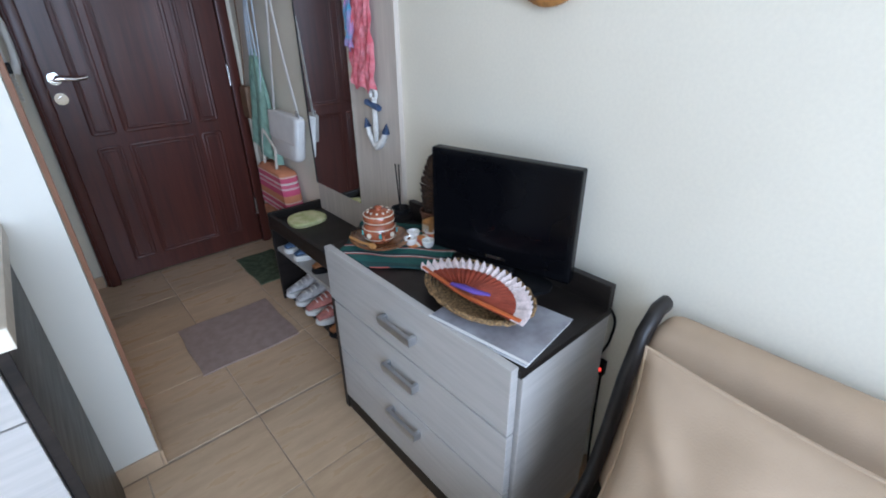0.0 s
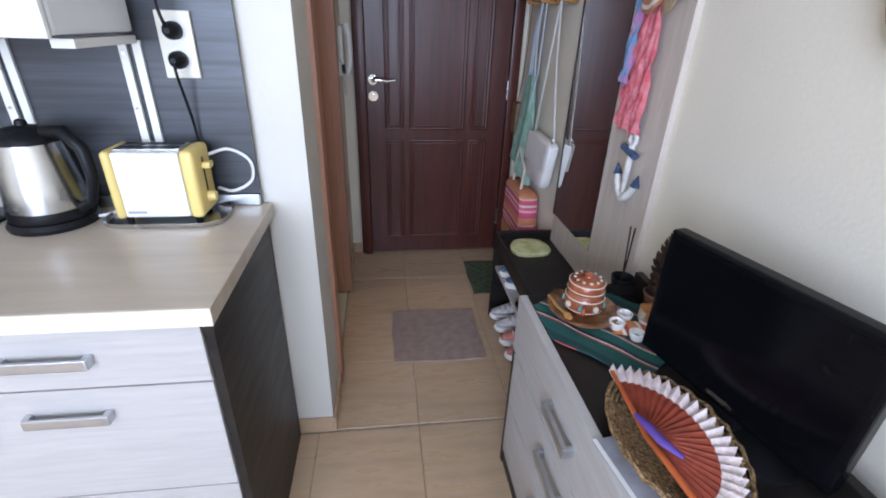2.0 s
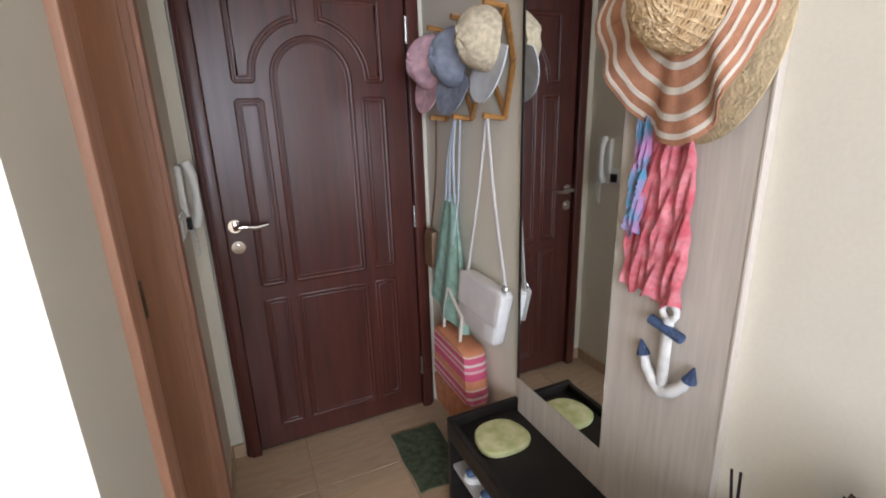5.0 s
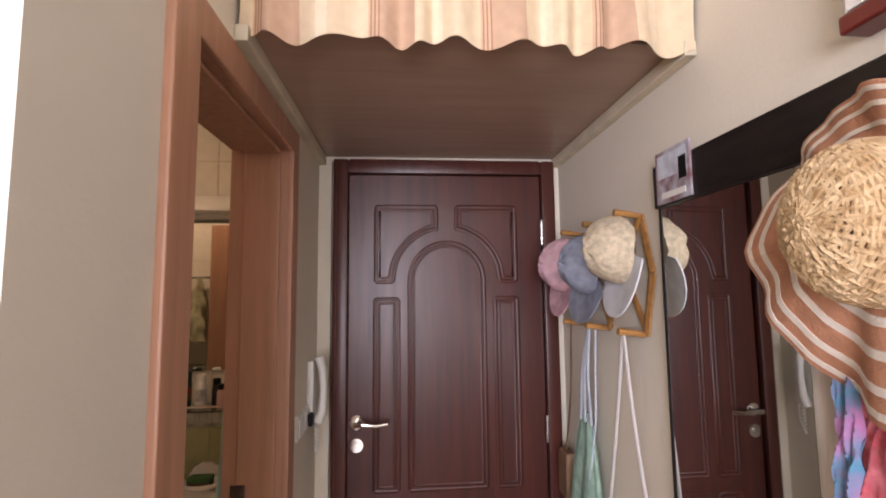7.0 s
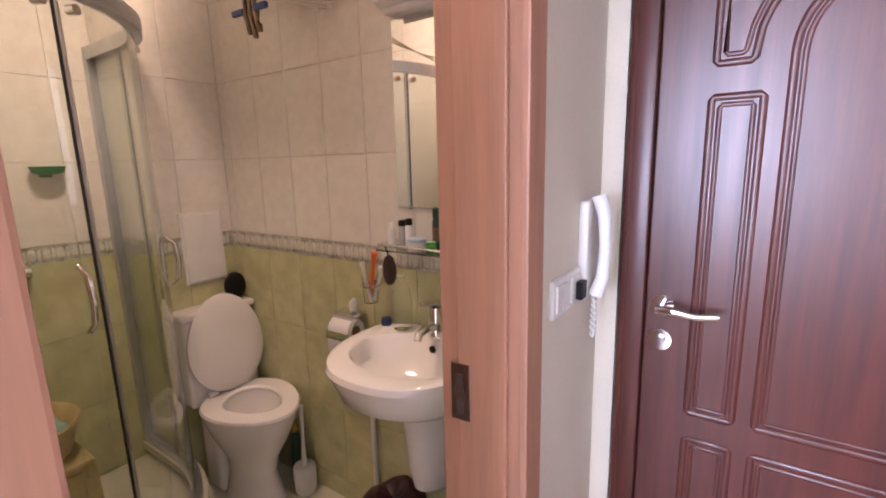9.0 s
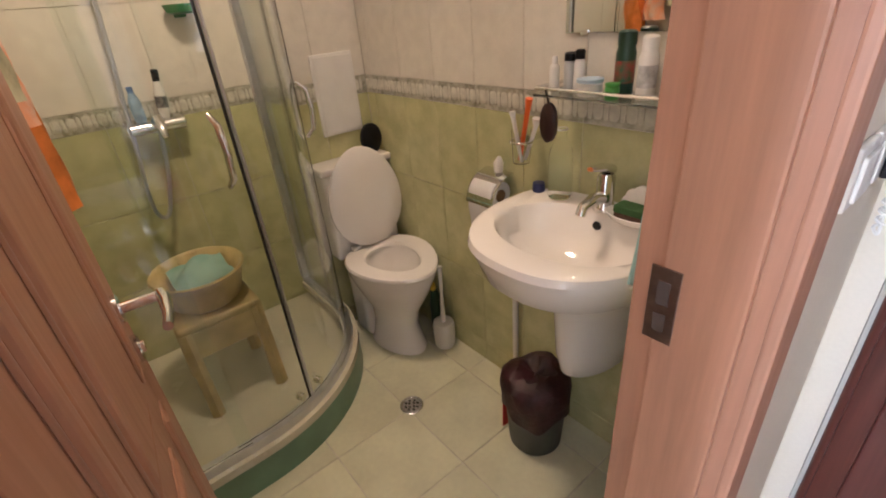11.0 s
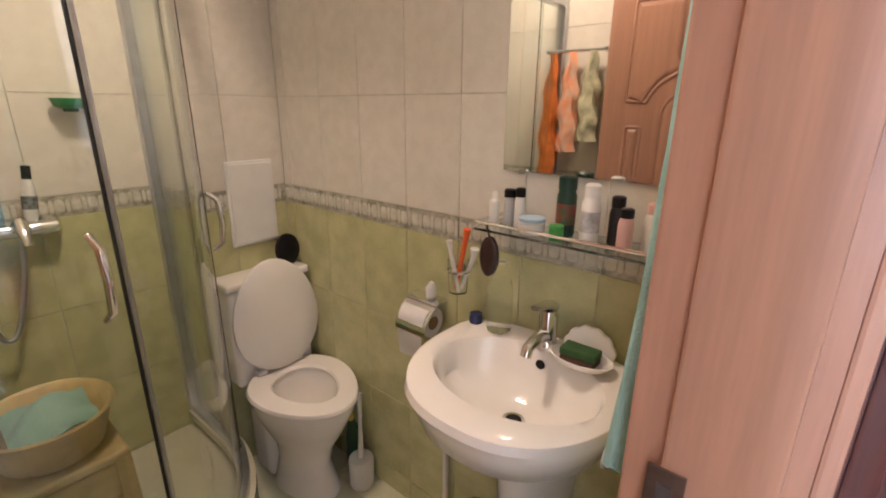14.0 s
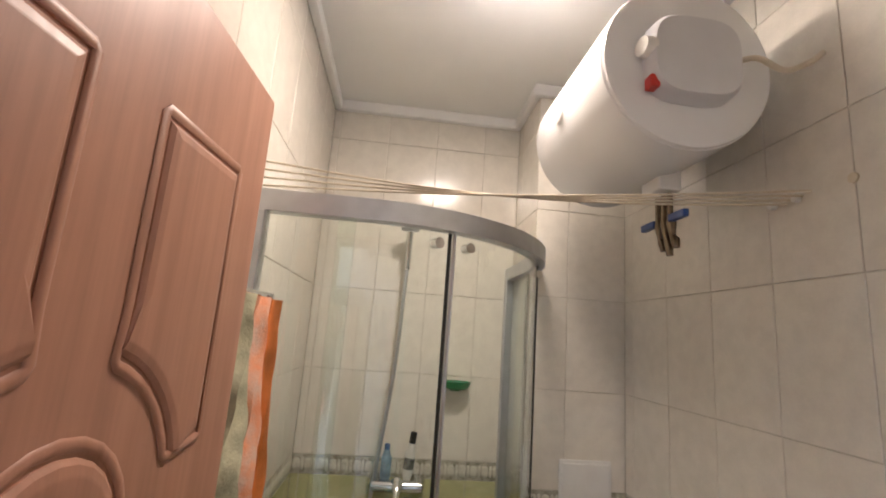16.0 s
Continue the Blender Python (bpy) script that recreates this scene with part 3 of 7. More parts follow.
def cap(name, y, z, cloth, brimcloth, label, tilt, r=0.085, straw=False):
    """A peaked cap hung on a peg, crown outwards and peak hanging down."""
    t = thing(name, (-0.05, y, z), label, "cap", "hats on the peg rack")
    c = Vector((-0.045, y, z))
    R = Matrix.Rotation(radians(tilt), 3, 'X')
    rings = []
    for k in range(7):
        a = math.pi / 2 * k / 6
        rr = r * math.cos(a) + 0.004
        rings.append([c + R @ Vector((-0.02 - 0.095 * math.sin(a) + 0.006 * math.sin(5 * q + k), rr * 0.95 * math.cos(q), rr * 1.12 * math.sin(q))) for q in [2 * math.pi * i / 20 for i in range(20)]])
    part("crown", loft(bmesh.new(), rings), cloth, t, smooth=True, wob=0.004)

    def peak(u, v):
        a = radians(205 + 130 * u)
        rr = r * (0.93 + 1.05 * v * (1 - 0.5 * (2 * u - 1) ** 2))
        return c + R @ Vector((-0.022 - 0.035 * v * (1 - (2 * u - 1) ** 2), rr * math.cos(a), rr * 1.12 * math.sin(a)))
    part("peak", sheet(bmesh.new(), peak, 14, 6, 0.004), brimcloth, t, smooth=True)
    part("button", lathe(bmesh.new(), [(0.009, 0), (0.006, -0.006), (0.001, -0.008)], c + R @ Vector((-0.115, 0, 0)), 10, 'x'), cloth, t)
    return t


PINKC = mat("pink_cotton", (0.74, 0.46, 0.50), 0.95, var=0.15, scale=30, bump=0.4, bscale=300)
GREYC = mat("grey_blue_cotton", (0.30, 0.33, 0.40), 0.95, var=0.15, scale=30, bump=0.4, bscale=300)
PALEC = mat("pale_grey_cotton", (0.66, 0.68, 0.70), 0.95, var=0.06, scale=30, bump=0.3, bscale=300)
STRAW = mat("woven_straw", (0.66, 0.48, 0.28), 0.8, var=0.25, scale=60, bump=1.0, bscale=170, color2=(0.42, 0.26, 0.12))
STRAWP = mat("pale_woven_straw", (0.72, 0.60, 0.42), 0.85, var=0.15, scale=70, bump=1.0, bscale=180)
cap("cap", -0.235, 1.705, PINKC, PINKC, "pale pink cotton cap with a peak", 12, 0.084)
cap("cap", -0.450, 1.695, GREYC, GREYC, "grey-blue cotton cap with a peak", 14, 0.085)
cap("cap", -0.655, 1.722, STRAWP, PALEC, "straw crowned cap with a pale grey peak", -12, 0.082)

# ---- two straw sun hats on the mirror panel ----
HB = mat("beige_straw_hat_brim", (0.68, 0.54, 0.33), 0.85, var=0.12, scale=50, bump=0.8, bscale=160)
h2 = thing("sun_hat", (-0.03, -1.36, 1.67), "wide beige straw sun hat hanging on the wall panel", "hat", "sun hats on the wall panel")
c = Vector((-0.055, -1.350, 1.612))


def brim2(u, v):
    a = 2 * math.pi * u
    r = 0.07 + 0.082 * v
    return c + Vector((-0.01 - 0.02 * math.sin(2 * a + 0.6) * v + 0.02 * v, r * math.cos(a), r * 1.12 * math.sin(a)))


part("brim", sheet(bmesh.new(), brim2, 48, 8, 0.003), HB, h2, smooth=True)
part("crown", lathe(bmesh.new(), [(0.085, 0.02), (0.083, -0.004), (0.07, -0.010), (0.04, -0.014), (0.002, -0.016)], c, 24, 'x'), HB, h2, smooth=True)

h1 = thing("sun_hat", (-0.08, -1.325, 1.70), "floppy terracotta and white striped hat with straw crown", "hat", "sun hats on the wall panel")
c1 = Vector((-0.125, -1.360, 1.688))
BANDS = ((0.0, 0.018, 0), (0.018, 0.026, 1), (0.026, 0.045, 0), (0.045, 0.053, 1), (0.053, 0.075, 0), (0.075, 0.083, 1), (0.083, 0.098, 0), (0.098, 0.105, 1), (0.105, 0.112, 0))
TERRA = mat("terracotta_cotton", (0.56, 0.26, 0.15), 0.95, var=0.12, scale=30, bump=0.5, bscale=250)
CREAMC = mat("cream_cotton_ribbon", (0.78, 0.70, 0.60), 0.95, var=0.05, bump=0.3, bscale=250)
for b0, b1, kind_ in BANDS:
    def brim1(u, v, b0=b0, b1=b1):
        a = 2 * math.pi * u
        w = b0 + (b1 - b0) * v
        f = w / 0.112
        r = 0.070 + w * (0.92 + 0.10 * math.sin(3 * a + 0.5))
        drop = 0.026 * f * math.sin(3 * a + 2.2) + 0.013 * f * math.sin(7 * a) + 0.007 * f * math.sin(13 * a + 1) - 0.030 * f * f + 0.045 * f * f * max(0.0, math.cos(a - 2.6))
        return c1 + Vector((0.03 - drop * 0.8 - (0.0012 if kind_ else 0), r * math.cos(a) + 0.30 * w, r * 1.16 * math.sin(a) - 0.30 * w))
    part("brim_band", sheet(bmesh.new(), brim1, 72, 3, 0.0025), CREAMC if kind_ else TERRA, h1, "white ribbon band" if kind_ else "", True)
part("lining", lathe(bmesh.new(), [(0.075, 0.03), (0.072, -0.02), (0.05, -0.055), (0.002, -0.065)], c1 + Vector((0.008, 0, 0)), 24, 'x', squash=(1, 1.15)), TERRA, h1, smooth=True)
b = bmesh.new()
NM, NP = 34, 19


def crown(a, h):
    r = 0.077 * math.sqrt(max(0.0, 1 - (h ** 2.6))) + 0.001
    return c1 + Vector((0.028 - 0.098 * h, r * math.cos(a), r * 1.22 * math.sin(a)))


for k in range(NM):
    tube(b, [crown(2 * math.pi * (k + 0.12 * math.sin(9 * h)) / NM, h) + Vector((0.0015 * math.sin(40 * h + k * 3.1), 0, 0)) for h in [0.04 + 0.958 * i / 14 for i in range(15)]], 0.0036, 5)
for j in range(NP):
    h = 0.06 + 0.935 * (j / (NP - 1)) ** 0.75
    tube(b, [crown(2 * math.pi * q / 40, h + 0.012 * math.sin(q * 1.9 + j)) + Vector((0.002 * math.sin(q * 3.45 + j * 2), 0, 0)) for q in range(40)], 0.0034, 5, True)
part("woven_crown", b, STRAW, h1, "open woven straw crown", True)

# ---- scarf ----
SCARF = mat("pink_red_printed_scarf", (0.52, 0.085, 0.11), 0.9, var=0.3, scale=34, grain=0.15, gscale=90, color2=(0.66, 0.24, 0.27), bump=0.3, bscale=220)
SCARFB = mat("blue_printed_scarf_edge", (0.08, 0.26, 0.40), 0.9, var=0.4, scale=20, color2=(0.45, 0.18, 0.36), bump=0.3, bscale=220)
sc = thing("scarf", (-0.03, -1.31, 1.13), "crumpled pink-red scarf with blue printed edge hanging under the hats", "scarf")


def drape(y0, y1, zt, zb, xo, ph, amp=0.010, tap=0.5):
    def f(u, v):
        w = tap + (1 - tap) * v
        ym = (y0 + y1) / 2
        return Vector((xo - amp * (1 + 0.6 * math.sin(u * 8.5 + ph + 1.5 * v) + 0.35 * math.sin(u * 19 + 4 * v + 2 * ph)) * (0.5 + 0.5 * v) - 0.004 * math.sin(v * 26 + u * 9) - 0.003 * math.sin(v * 51 + u * 23 + ph), ym + ((y0 + (y1 - y0) * u) - ym) * w + 0.006 * math.sin(v * 7 + ph), zt + (zb - zt) * v + 0.010 * math.sin(u * 9 + ph) * v))
    return f


part("scarf_fold", sheet(bmesh.new(), drape(-1.285, -1.372, 1.72, 1.120, -0.034, 0.3), 40, 60, 0.0015), SCARF, sc, smooth=True)
part("scarf_fold", sheet(bmesh.new(), drape(-1.215, -1.300, 1.72, 1.125, -0.026, 2.0), 40, 60, 0.0015), SCARF, sc, smooth=True)
part("blue_edge", sheet(bmesh.new(), drape(-1.222, -1.262, 1.70, 1.25, -0.040, 1.0, 0.008), 20, 40, 0.0015), SCARFB, sc, "blue and violet printed edge", True)

# ---- anchor ornament ----
level(DATUM + 0.03)
AW = mat("chipped_white_painted_wood", (0.76, 0.74, 0.70), 0.7, var=0.12, scale=30, bump=0.3)
NAVY = mat("navy_rope", (0.06, 0.10, 0.20), 0.8, var=0.25, scale=50, bump=0.8, bscale=200)
an = thing("anchor_ornament", (-0.02, -1.347, 0.90), "white wooden anchor ornament with navy rope bindings", "ornament")
X = -0.032
part("shank", tube(bmesh.new(), [(X, -1.340, 0.905), (X, -1.340, 1.065)], 0.013, 10, False, ((1, 0, 0), 0.7)), AW, an, smooth=True)
part("stock", tube(bmesh.new(), [(X - 0.006, -1.302, 1.048), (X - 0.006, -1.380, 1.034)], 0.011, 10), NAVY, an, "navy wrapped crossbar", True)
part("ring", tube(bmesh.new(), arc((X, -1.340, 1.078), 0.017, 0, 337.5, 15, 'yz'), 0.007, 8, True), AW, an, smooth=True)
part("curved_arm", tube(bmesh.new(), [(X, -1.284, 0.972), (X, -1.298, 0.93), (X, -1.325, 0.902), (X, -1.344, 0.893), (X, -1.365, 0.905), (X, -1.390, 0.932), (X, -1.405, 0.968)], [0.007, 0.012, 0.014, 0.016, 0.014, 0.012, 0.007], 10), AW, an, smooth=True)
part("fluke", tube(bmesh.new(), [(X, -1.278, 0.988), (X, -1.288, 0.955)], [0.002, 0.015], 8), NAVY, an, "navy tip", True)
part("fluke", tube(bmesh.new(), [(X, -1.410, 0.984), (X, -1.402, 0.95)], [0.002, 0.015], 8), NAVY, an, "navy tip", True)
part("cord", tube(bmesh.new(), bend([(X, -1.340, 1.092), (-0.02, -1.340, 1.115)]), 0.002, 6), NAVY, an)

# ---- bags on the pegs ----
level(DATUM)
GREENB = mat("sea_green_knitted_bag", (0.33, 0.52, 0.41), 0.95, var=0.15, scale=30, bump=1.0, bscale=240)
STRAPB = mat("pale_blue_strap", (0.58, 0.66, 0.74), 0.9, var=0.1, bump=0.3, bscale=200)
WHITEL = mat("white_leather", (0.76, 0.73, 0.70), 0.5, var=0.04, scale=15, bump=0.15, bscale=150)
BROWNL = mat("brown_leather_strap", (0.22, 0.12, 0.06), 0.55, var=0.15, bump=0.2)
gb = thing("shoulder_bag", (-0.05, -0.30, 0.70), "limp sea-green knitted bag with pale blue straps", "bag", "bags on the peg rack")


def gbag(u, v):
    a = 2 * math.pi * u
    w = 0.03 + 0.125 * (v ** 0.7)
    return Vector((-0.050 - (0.006 + 0.030 * v) * math.sin(a) - 0.007 * math.sin(u * 40 + 3 * v) * (0.3 + v), -0.335 + 0.03 * v + w * math.cos(a), 1.215 - 0.50 * v + 0.05 * v * math.cos(a)))


part("bag_body", loft(bmesh.new(), [[gbag(i / 48, v) for i in range(48)] for v in [k / 16 for k in range(17)]]), GREENB, gb, smooth=True)
for y0, y1 in ((-0.40, -0.395), (-0.40, -0.31), (-0.40, -0.345)):
    part("strap", tube(bmesh.new(), bend([(-0.07, y0 - 0.04, 1.510), (-0.072, (y0 + y1) / 2 - 0.02, 1.36), (-0.058, y1, 1.19)]), 0.010, 8, False, ((1, 0, 0), 0.4)), STRAPB, gb, smooth=True)
wb = thing("shoulder_bag", (-0.06, -0.63, 0.74), "white leather shoulder bag on a long strap", "bag", "bags on the peg rack")
b = bmesh.new()
Q = [(-0.475, 0.955), (-0.770, 0.948), (-0.705, 0.728), (-0.415, 0.728)]


def quadbag(b, Q, x0, x1, n=8):
    rings = []
    for k in range(n + 1):
        f = k / n
        x = x0 + (x1 - x0) * f
        s = 1 - 0.10 * (2 * f - 1) ** 4
        cy, cz = sum(q[0] for q in Q) / 4, sum(q[1] for q in Q) / 4
        ring = []
        for i in range(4):
            p, q = Q[i], Q[(i + 1) % 4]
            for j in range(5):
                t = 0.06 + 0.88 * j / 4
                ring.append(Vector((x, cy + (p[0] + (q[0] - p[0]) * t - cy) * s, cz + (p[1] + (q[1] - p[1]) * t - cz) * s)))
        rings.append(ring)
    return loft(b, rings)


part("bag_body", quadbag(b, Q, -0.078, -0.024), WHITEL, wb, smooth=True)
part("flap", quadbag(bmesh.new(), [(-0.476, 0.958), (-0.772, 0.951), (-0.735, 0.815), (-0.448, 0.820)], -0.085, -0.0785, 2), WHITEL, wb)
part("strap", tube(bmesh.new(), bend([(-0.07, -0.660, 1.510), (-0.070, -0.60, 1.25), (-0.058, -0.495, 0.95)]), 0.010, 8, False, ((1, 0, 0), 0.35)), WHITEL, wb, smooth=True)
part("strap", tube(bmesh.new(), bend([(-0.07, -0.660, 1.510), (-0.070, -0.705, 1.25), (-0.058, -0.762, 0.945)]), 0.010, 8, False, ((1, 0, 0), 0.35)), WHITEL, wb, smooth=True)
part("buckle", tube(bmesh.new(), arc((-0.064, -0.760, 0.965), 0.012, 0, 324, 9, 'yz'), 0.0025, 6, True), STEEL, wb)
bb_ = thing("shoulder_bag", (-0.04, -0.15, 0.90), "small dark brown bag on a thin strap", "bag", "bags on the peg rack")
part("strap", tube(bmesh.new(), bend([(-0.06, -0.255, 1.510), (-0.05, -0.20, 1.25), (-0.05, -0.13, 1.02)]), 0.007, 6, False, ((1, 0, 0), 0.4)), BROWNL, bb_, smooth=True)
part("bag_body", quadbag(bmesh.new(), [(-0.10, 1.03), (-0.19, 1.03), (-0.18, 0.86), (-0.09, 0.86)], -0.07, -0.03), BROWNL, bb_, smooth=True)
TOTE = striped("pink_woven_tote", 2, 7.5, ((0.0, (0.62, 0.09, 0.18)), (0.22, (0.72, 0.45, 0.44)), (0.30, (0.66, 0.12, 0.20)), (0.42, (0.74, 0.60, 0.55)), (0.50, (0.60, 0.10, 0.17)), (0.68, (0.72, 0.50, 0.40)), (0.74, (0.62, 0.24, 0.12))), 0.9, 0.9)
ORB = mat("orange_woven_base", (0.58, 0.24, 0.12), 0.9, var=0.15, scale=30, bump=0.9, bscale=170)
tt = thing("tote_bag", (-0.05, -0.36, 0.30), "pink and white woven tote bag with orange base", "bag", "bags on the peg rack")
part("bag_body", quadbag(bmesh.new(), [(-0.27, 0.66), (-0.57, 0.655), (-0.60, 0.42), (-0.25, 0.42)], -0.115, -0.02), TOTE, tt, smooth=True)
part("bag_base", quadbag(bmesh.new(), [(-0.25, 0.42), (-0.60, 0.42), (-0.58, 0.28), (-0.27, 0.28)], -0.117, -0.018), ORB, tt, "orange woven base", True)
for y0 in (-0.33, -0.48):
    part("handle", tube(bmesh.new(), [(-0.09, y0, 0.65), (-0.085, y0 - 0.01, 0.76), (-0.08, -0.36, 0.84)], 0.007, 8), mat("cream_rope", (0.70, 0.62, 0.52), 0.9, bump=0.6, bscale=200), tt, smooth=True)
part("hook_cord", tube(bmesh.new(), [(-0.08, -0.36, 0.835), (-0.045, -0.40, 1.2), (-0.055, -0.45, 1.505)], 0.003, 6), STRAPB, tt)

# ---- switches and door phone on the hall's west wall ----
for y, z in ((-0.215, 1.19), (-0.300, 1.19)):
    s = thing("light_switch", (XL, y, z), "white plastic double light switch beside the door", "switch", "switches by the door")
    part("plate", box((XL, y - 0.04, z - 0.04), (XL + 0.010, y + 0.04, z + 0.04), 0.004), WHITEP, s)
    for dy in (-0.0155, 0.0155):
        part("rocker", box((XL + 0.010, y + dy - 0.0145, z - 0.028), (XL + 0.015, y + dy + 0.0145, z + 0.028), 0.002), WHITEP, s)
s = thing("key_holder", (XL, -0.195, 1.225), "small black plastic box beside the switches", "box")
part("body", box((XL + 0.0155, -0.225, 1.165), (XL + 0.030, -0.190, 1.205), 0.003), BLACKP, s)
level(DATUM - 0.02)
ip = thing("door_phone", (XL, -0.10, 1.17), "white door intercom handset hanging on its base", "intercom")
part("base", box((XL, -0.172, 1.17), (XL + 0.022, -0.078, 1.395), 0.008), WHITEP, ip)
part("handset", tube(bmesh.new(), [(XL + 0.036, -0.145, 1.18), (XL + 0.050, -0.145, 1.22), (XL + 0.054, -0.145, 1.29), (XL + 0.050, -0.145, 1.36), (XL + 0.036, -0.145, 1.405)], [0.017, 0.015, 0.012, 0.015, 0.017], 12), WHITEP, ip, smooth=True)
part("cord", tube(bmesh.new(), bend([(XL + 0.03, -0.115, 1.18)] + [(XL + 0.025 + 0.006 * math.cos(k * 1.3), -0.115 + 0.006 * math.sin(k * 1.3), 1.17 - 0.003 * k) for k in range(34)] + [(XL + 0.02, -0.09, 1.12), (XL + 0.015, -0.085, 1.17)]), 0.0025, 6), WHITEP, ip, smooth=True)

# ---- mats ----
level(0)
RUGM = mat("mauve_grey_mat", (0.36, 0.265, 0.225), 0.95, var=0.1, scale=30, bump=0.8, bscale=250)
RUGG = mat("green_mat", (0.10, 0.13, 0.07), 0.95, var=0.25, scale=40, bump=0.9, bscale=250)


def rug(name, x0, x1, y0, y1, m, label):
    b = bmesh.new()
    sheet(b, lambda u, v: Vector((x0 + (x1 - x0) * u + 0.003 * math.sin(v * 9), y0 + (y1 - y0) * v + 0.003 * math.sin(u * 8), 0.0070 + 0.0010 * math.sin(u * 7 + v * 5))), 16, 16, 0.006)
    part(name, b, m, None, label, True, "mat")


rug("floor_mat", -0.760, -0.352, -1.085, -0.700, RUGM, "mauve-grey flat woven mat on the hall floor")
rug("door_mat", -0.313, -0.095, -0.555, -0.185, RUGG, "small dark green mat beside the entrance door")

# ---- shoe rack ----
sr = thing("shoe_rack", (-0.13, -1.12, 0), "dark wenge shoe rack with pale shelves, half full of shoes", "shoe rack")
X0, X1, Y0, Y1 = -0.275, -0.004, -1.505, -0.745
part("end_panel", box((X0, Y1 - 0.02, 0), (X1, Y1, 0.465), 0.002), WENGE, sr)
part("end_panel", box((X0, Y0, 0), (X1, Y0 + 0.02, 0.465), 0.002), WENGE, sr)
part("top", box((X0 + 0.006, Y0 + 0.02, 0.413), (X1, Y1 - 0.02, 0.431), 0.002), WENGE, sr)
part("front_rail", box((X0, Y0 + 0.02, 0.390), (X0 + 0.018, Y1 - 0.02, 0.460), 0.002), WENGE, sr)
part("back_board", box((X1 - 0.012, Y0 + 0.02, 0.02), (X1, Y1 - 0.02, 0.413), 0.001), WENGE, sr)
part("shelf", box((X0 + 0.01, Y0 + 0.02, 0.275), (X1 - 0.012, Y1 - 0.02, 0.291), 0.002), ASHW, sr, "pale ash shelf")
part("shelf", box((X0 + 0.01, Y0 + 0.02, 0.03), (X1 - 0.012, Y1 - 0.02, 0.046), 0.002), WENGE, sr)


def shoe(y, z, c1_, c2_, label, x=-0.15, s=1.0):
    t = thing("shoe", (x, y, z), label, "shoe", "shoes in the rack")
    rings = []
    for k in range(11):
        f = k / 10
        w = 0.040 * s * (0.75 + 0.5 * math.sin(math.pi * min(1, f * 1.05)) - 0.30 * f * f)
        h = (0.075 - 0.035 * f - 0.020 * f * f) * s
        xx = x + 0.12 * s - 0.25 * s * f
        rings.append([Vector((xx, y + w * math.cos(a), z + 0.024 + max(0, h * 0.5 + h * 0.5 * math.sin(a)))) for a in [2 * math.pi * i / 14 for i in range(14)]])
    part("upper", loft(bmesh.new(), rings), c1_, t, smooth=True)
    rings = []
    for zz, g in ((0.001, 1.0), (0.014, 1.06), (0.026, 1.02)):
        ring = []
        for i in range(24):
            a = 2 * math.pi * i / 24
            ring.append(Vector((x - 0.005 + 0.13 * s * math.cos(a) * g, y + (0.042 + 0.006 * math.cos(a + 3)) * s * math.sin(a) * g, z + zz)))
        rings.append(ring)
    part("sole", loft(bmesh.new(), rings), c2_, t, "pale rubber sole", True)
    b = bmesh.new()
    for k in range(4):
        xx = x - 0.015 - 0.022 * k
        zz = z + 0.088 - 0.009 * k
        tube(b, [(xx, y - 0.022, zz - 0.012), (xx, y, zz), (xx, y + 0.022, zz - 0.012)], 0.003, 6)
    part("laces", b, WHITEP, t)


SHW = mat("white_shoe_mesh", (0.62, 0.60, 0.60), 0.8, var=0.2, scale=40, bump=0.4, bscale=250)
SHP = mat("coral_shoe_fabric", (0.62, 0.24, 0.20), 0.8, var=0.2, scale=40, bump=0.4, bscale=250)
SHB = mat("blue_shoe_fabric", (0.10, 0.17, 0.30), 0.8, var=0.2, scale=40, bump=0.4, bscale=250)
SHO = mat("tan_leather_shoe", (0.45, 0.18, 0.06), 0.55, var=0.2, scale=30)
shoe(-0.84, 0.046, SHW, WHITEP, "white running shoe with grey sides in the rack")
shoe(-0.94, 0.046, SHW, WHITEP, "white running shoe with grey sides in the rack")
shoe(-1.04, 0.046, SHP, WHITEP, "coral pink sports shoe in the rack")
shoe(-1.14, 0.046, SHP, WHITEP, "coral pink sports shoe in the rack")
shoe(-1.26, 0.046, SHO, BLACKP, "tan leather shoe in the rack")
shoe(-1.36, 0.046, SHO, BLACKP, "tan leather shoe in the rack")
shoe(-0.86, 0.291, SHB, WHITEP, "blue canvas shoe on the upper shelf", s=0.85)
shoe(-0.96, 0.291, SHB, WHITEP, "blue canvas shoe on the upper shelf", s=0.85)
shoe(-1.12, 0.291, SHO, BLACKP, "tan leather shoe on the upper shelf", s=0.8)

# oven mitt like leaf-printed cloth on the rack
MITT = mat("leaf_printed_pale_green_cloth", (0.66, 0.63, 0.36), 0.9, var=0.25, scale=22, color2=(0.42, 0.45, 0.18), bump=0.4, bscale=200)
om = thing("quilted_pot_holder", (-0.15, -0.88, 0.431), "pale green leaf-printed quilted pot holder on the rack", "pot holder")
rings = []
for zz, g in ((0.432, 0.97), (0.438, 1.0), (0.446, 1.0), (0.452, 0.95), (0.454, 0.8)):
    ring = []
    for i in range(32):
        a = 2 * math.pi * i / 32
        ex = 0.088 * math.copysign(abs(math.cos(a)) ** 0.75, math.cos(a))
        ey = 0.10 * math.sin(a) if math.sin(a) > 0 else 0.055 * math.sin(a)
        ring.append(Vector((-0.15 + ex * g, -0.905 + ey * g, zz)))
    rings.append(ring)
part("pad", loft(bmesh.new(), rings), MITT, om, smooth=True)

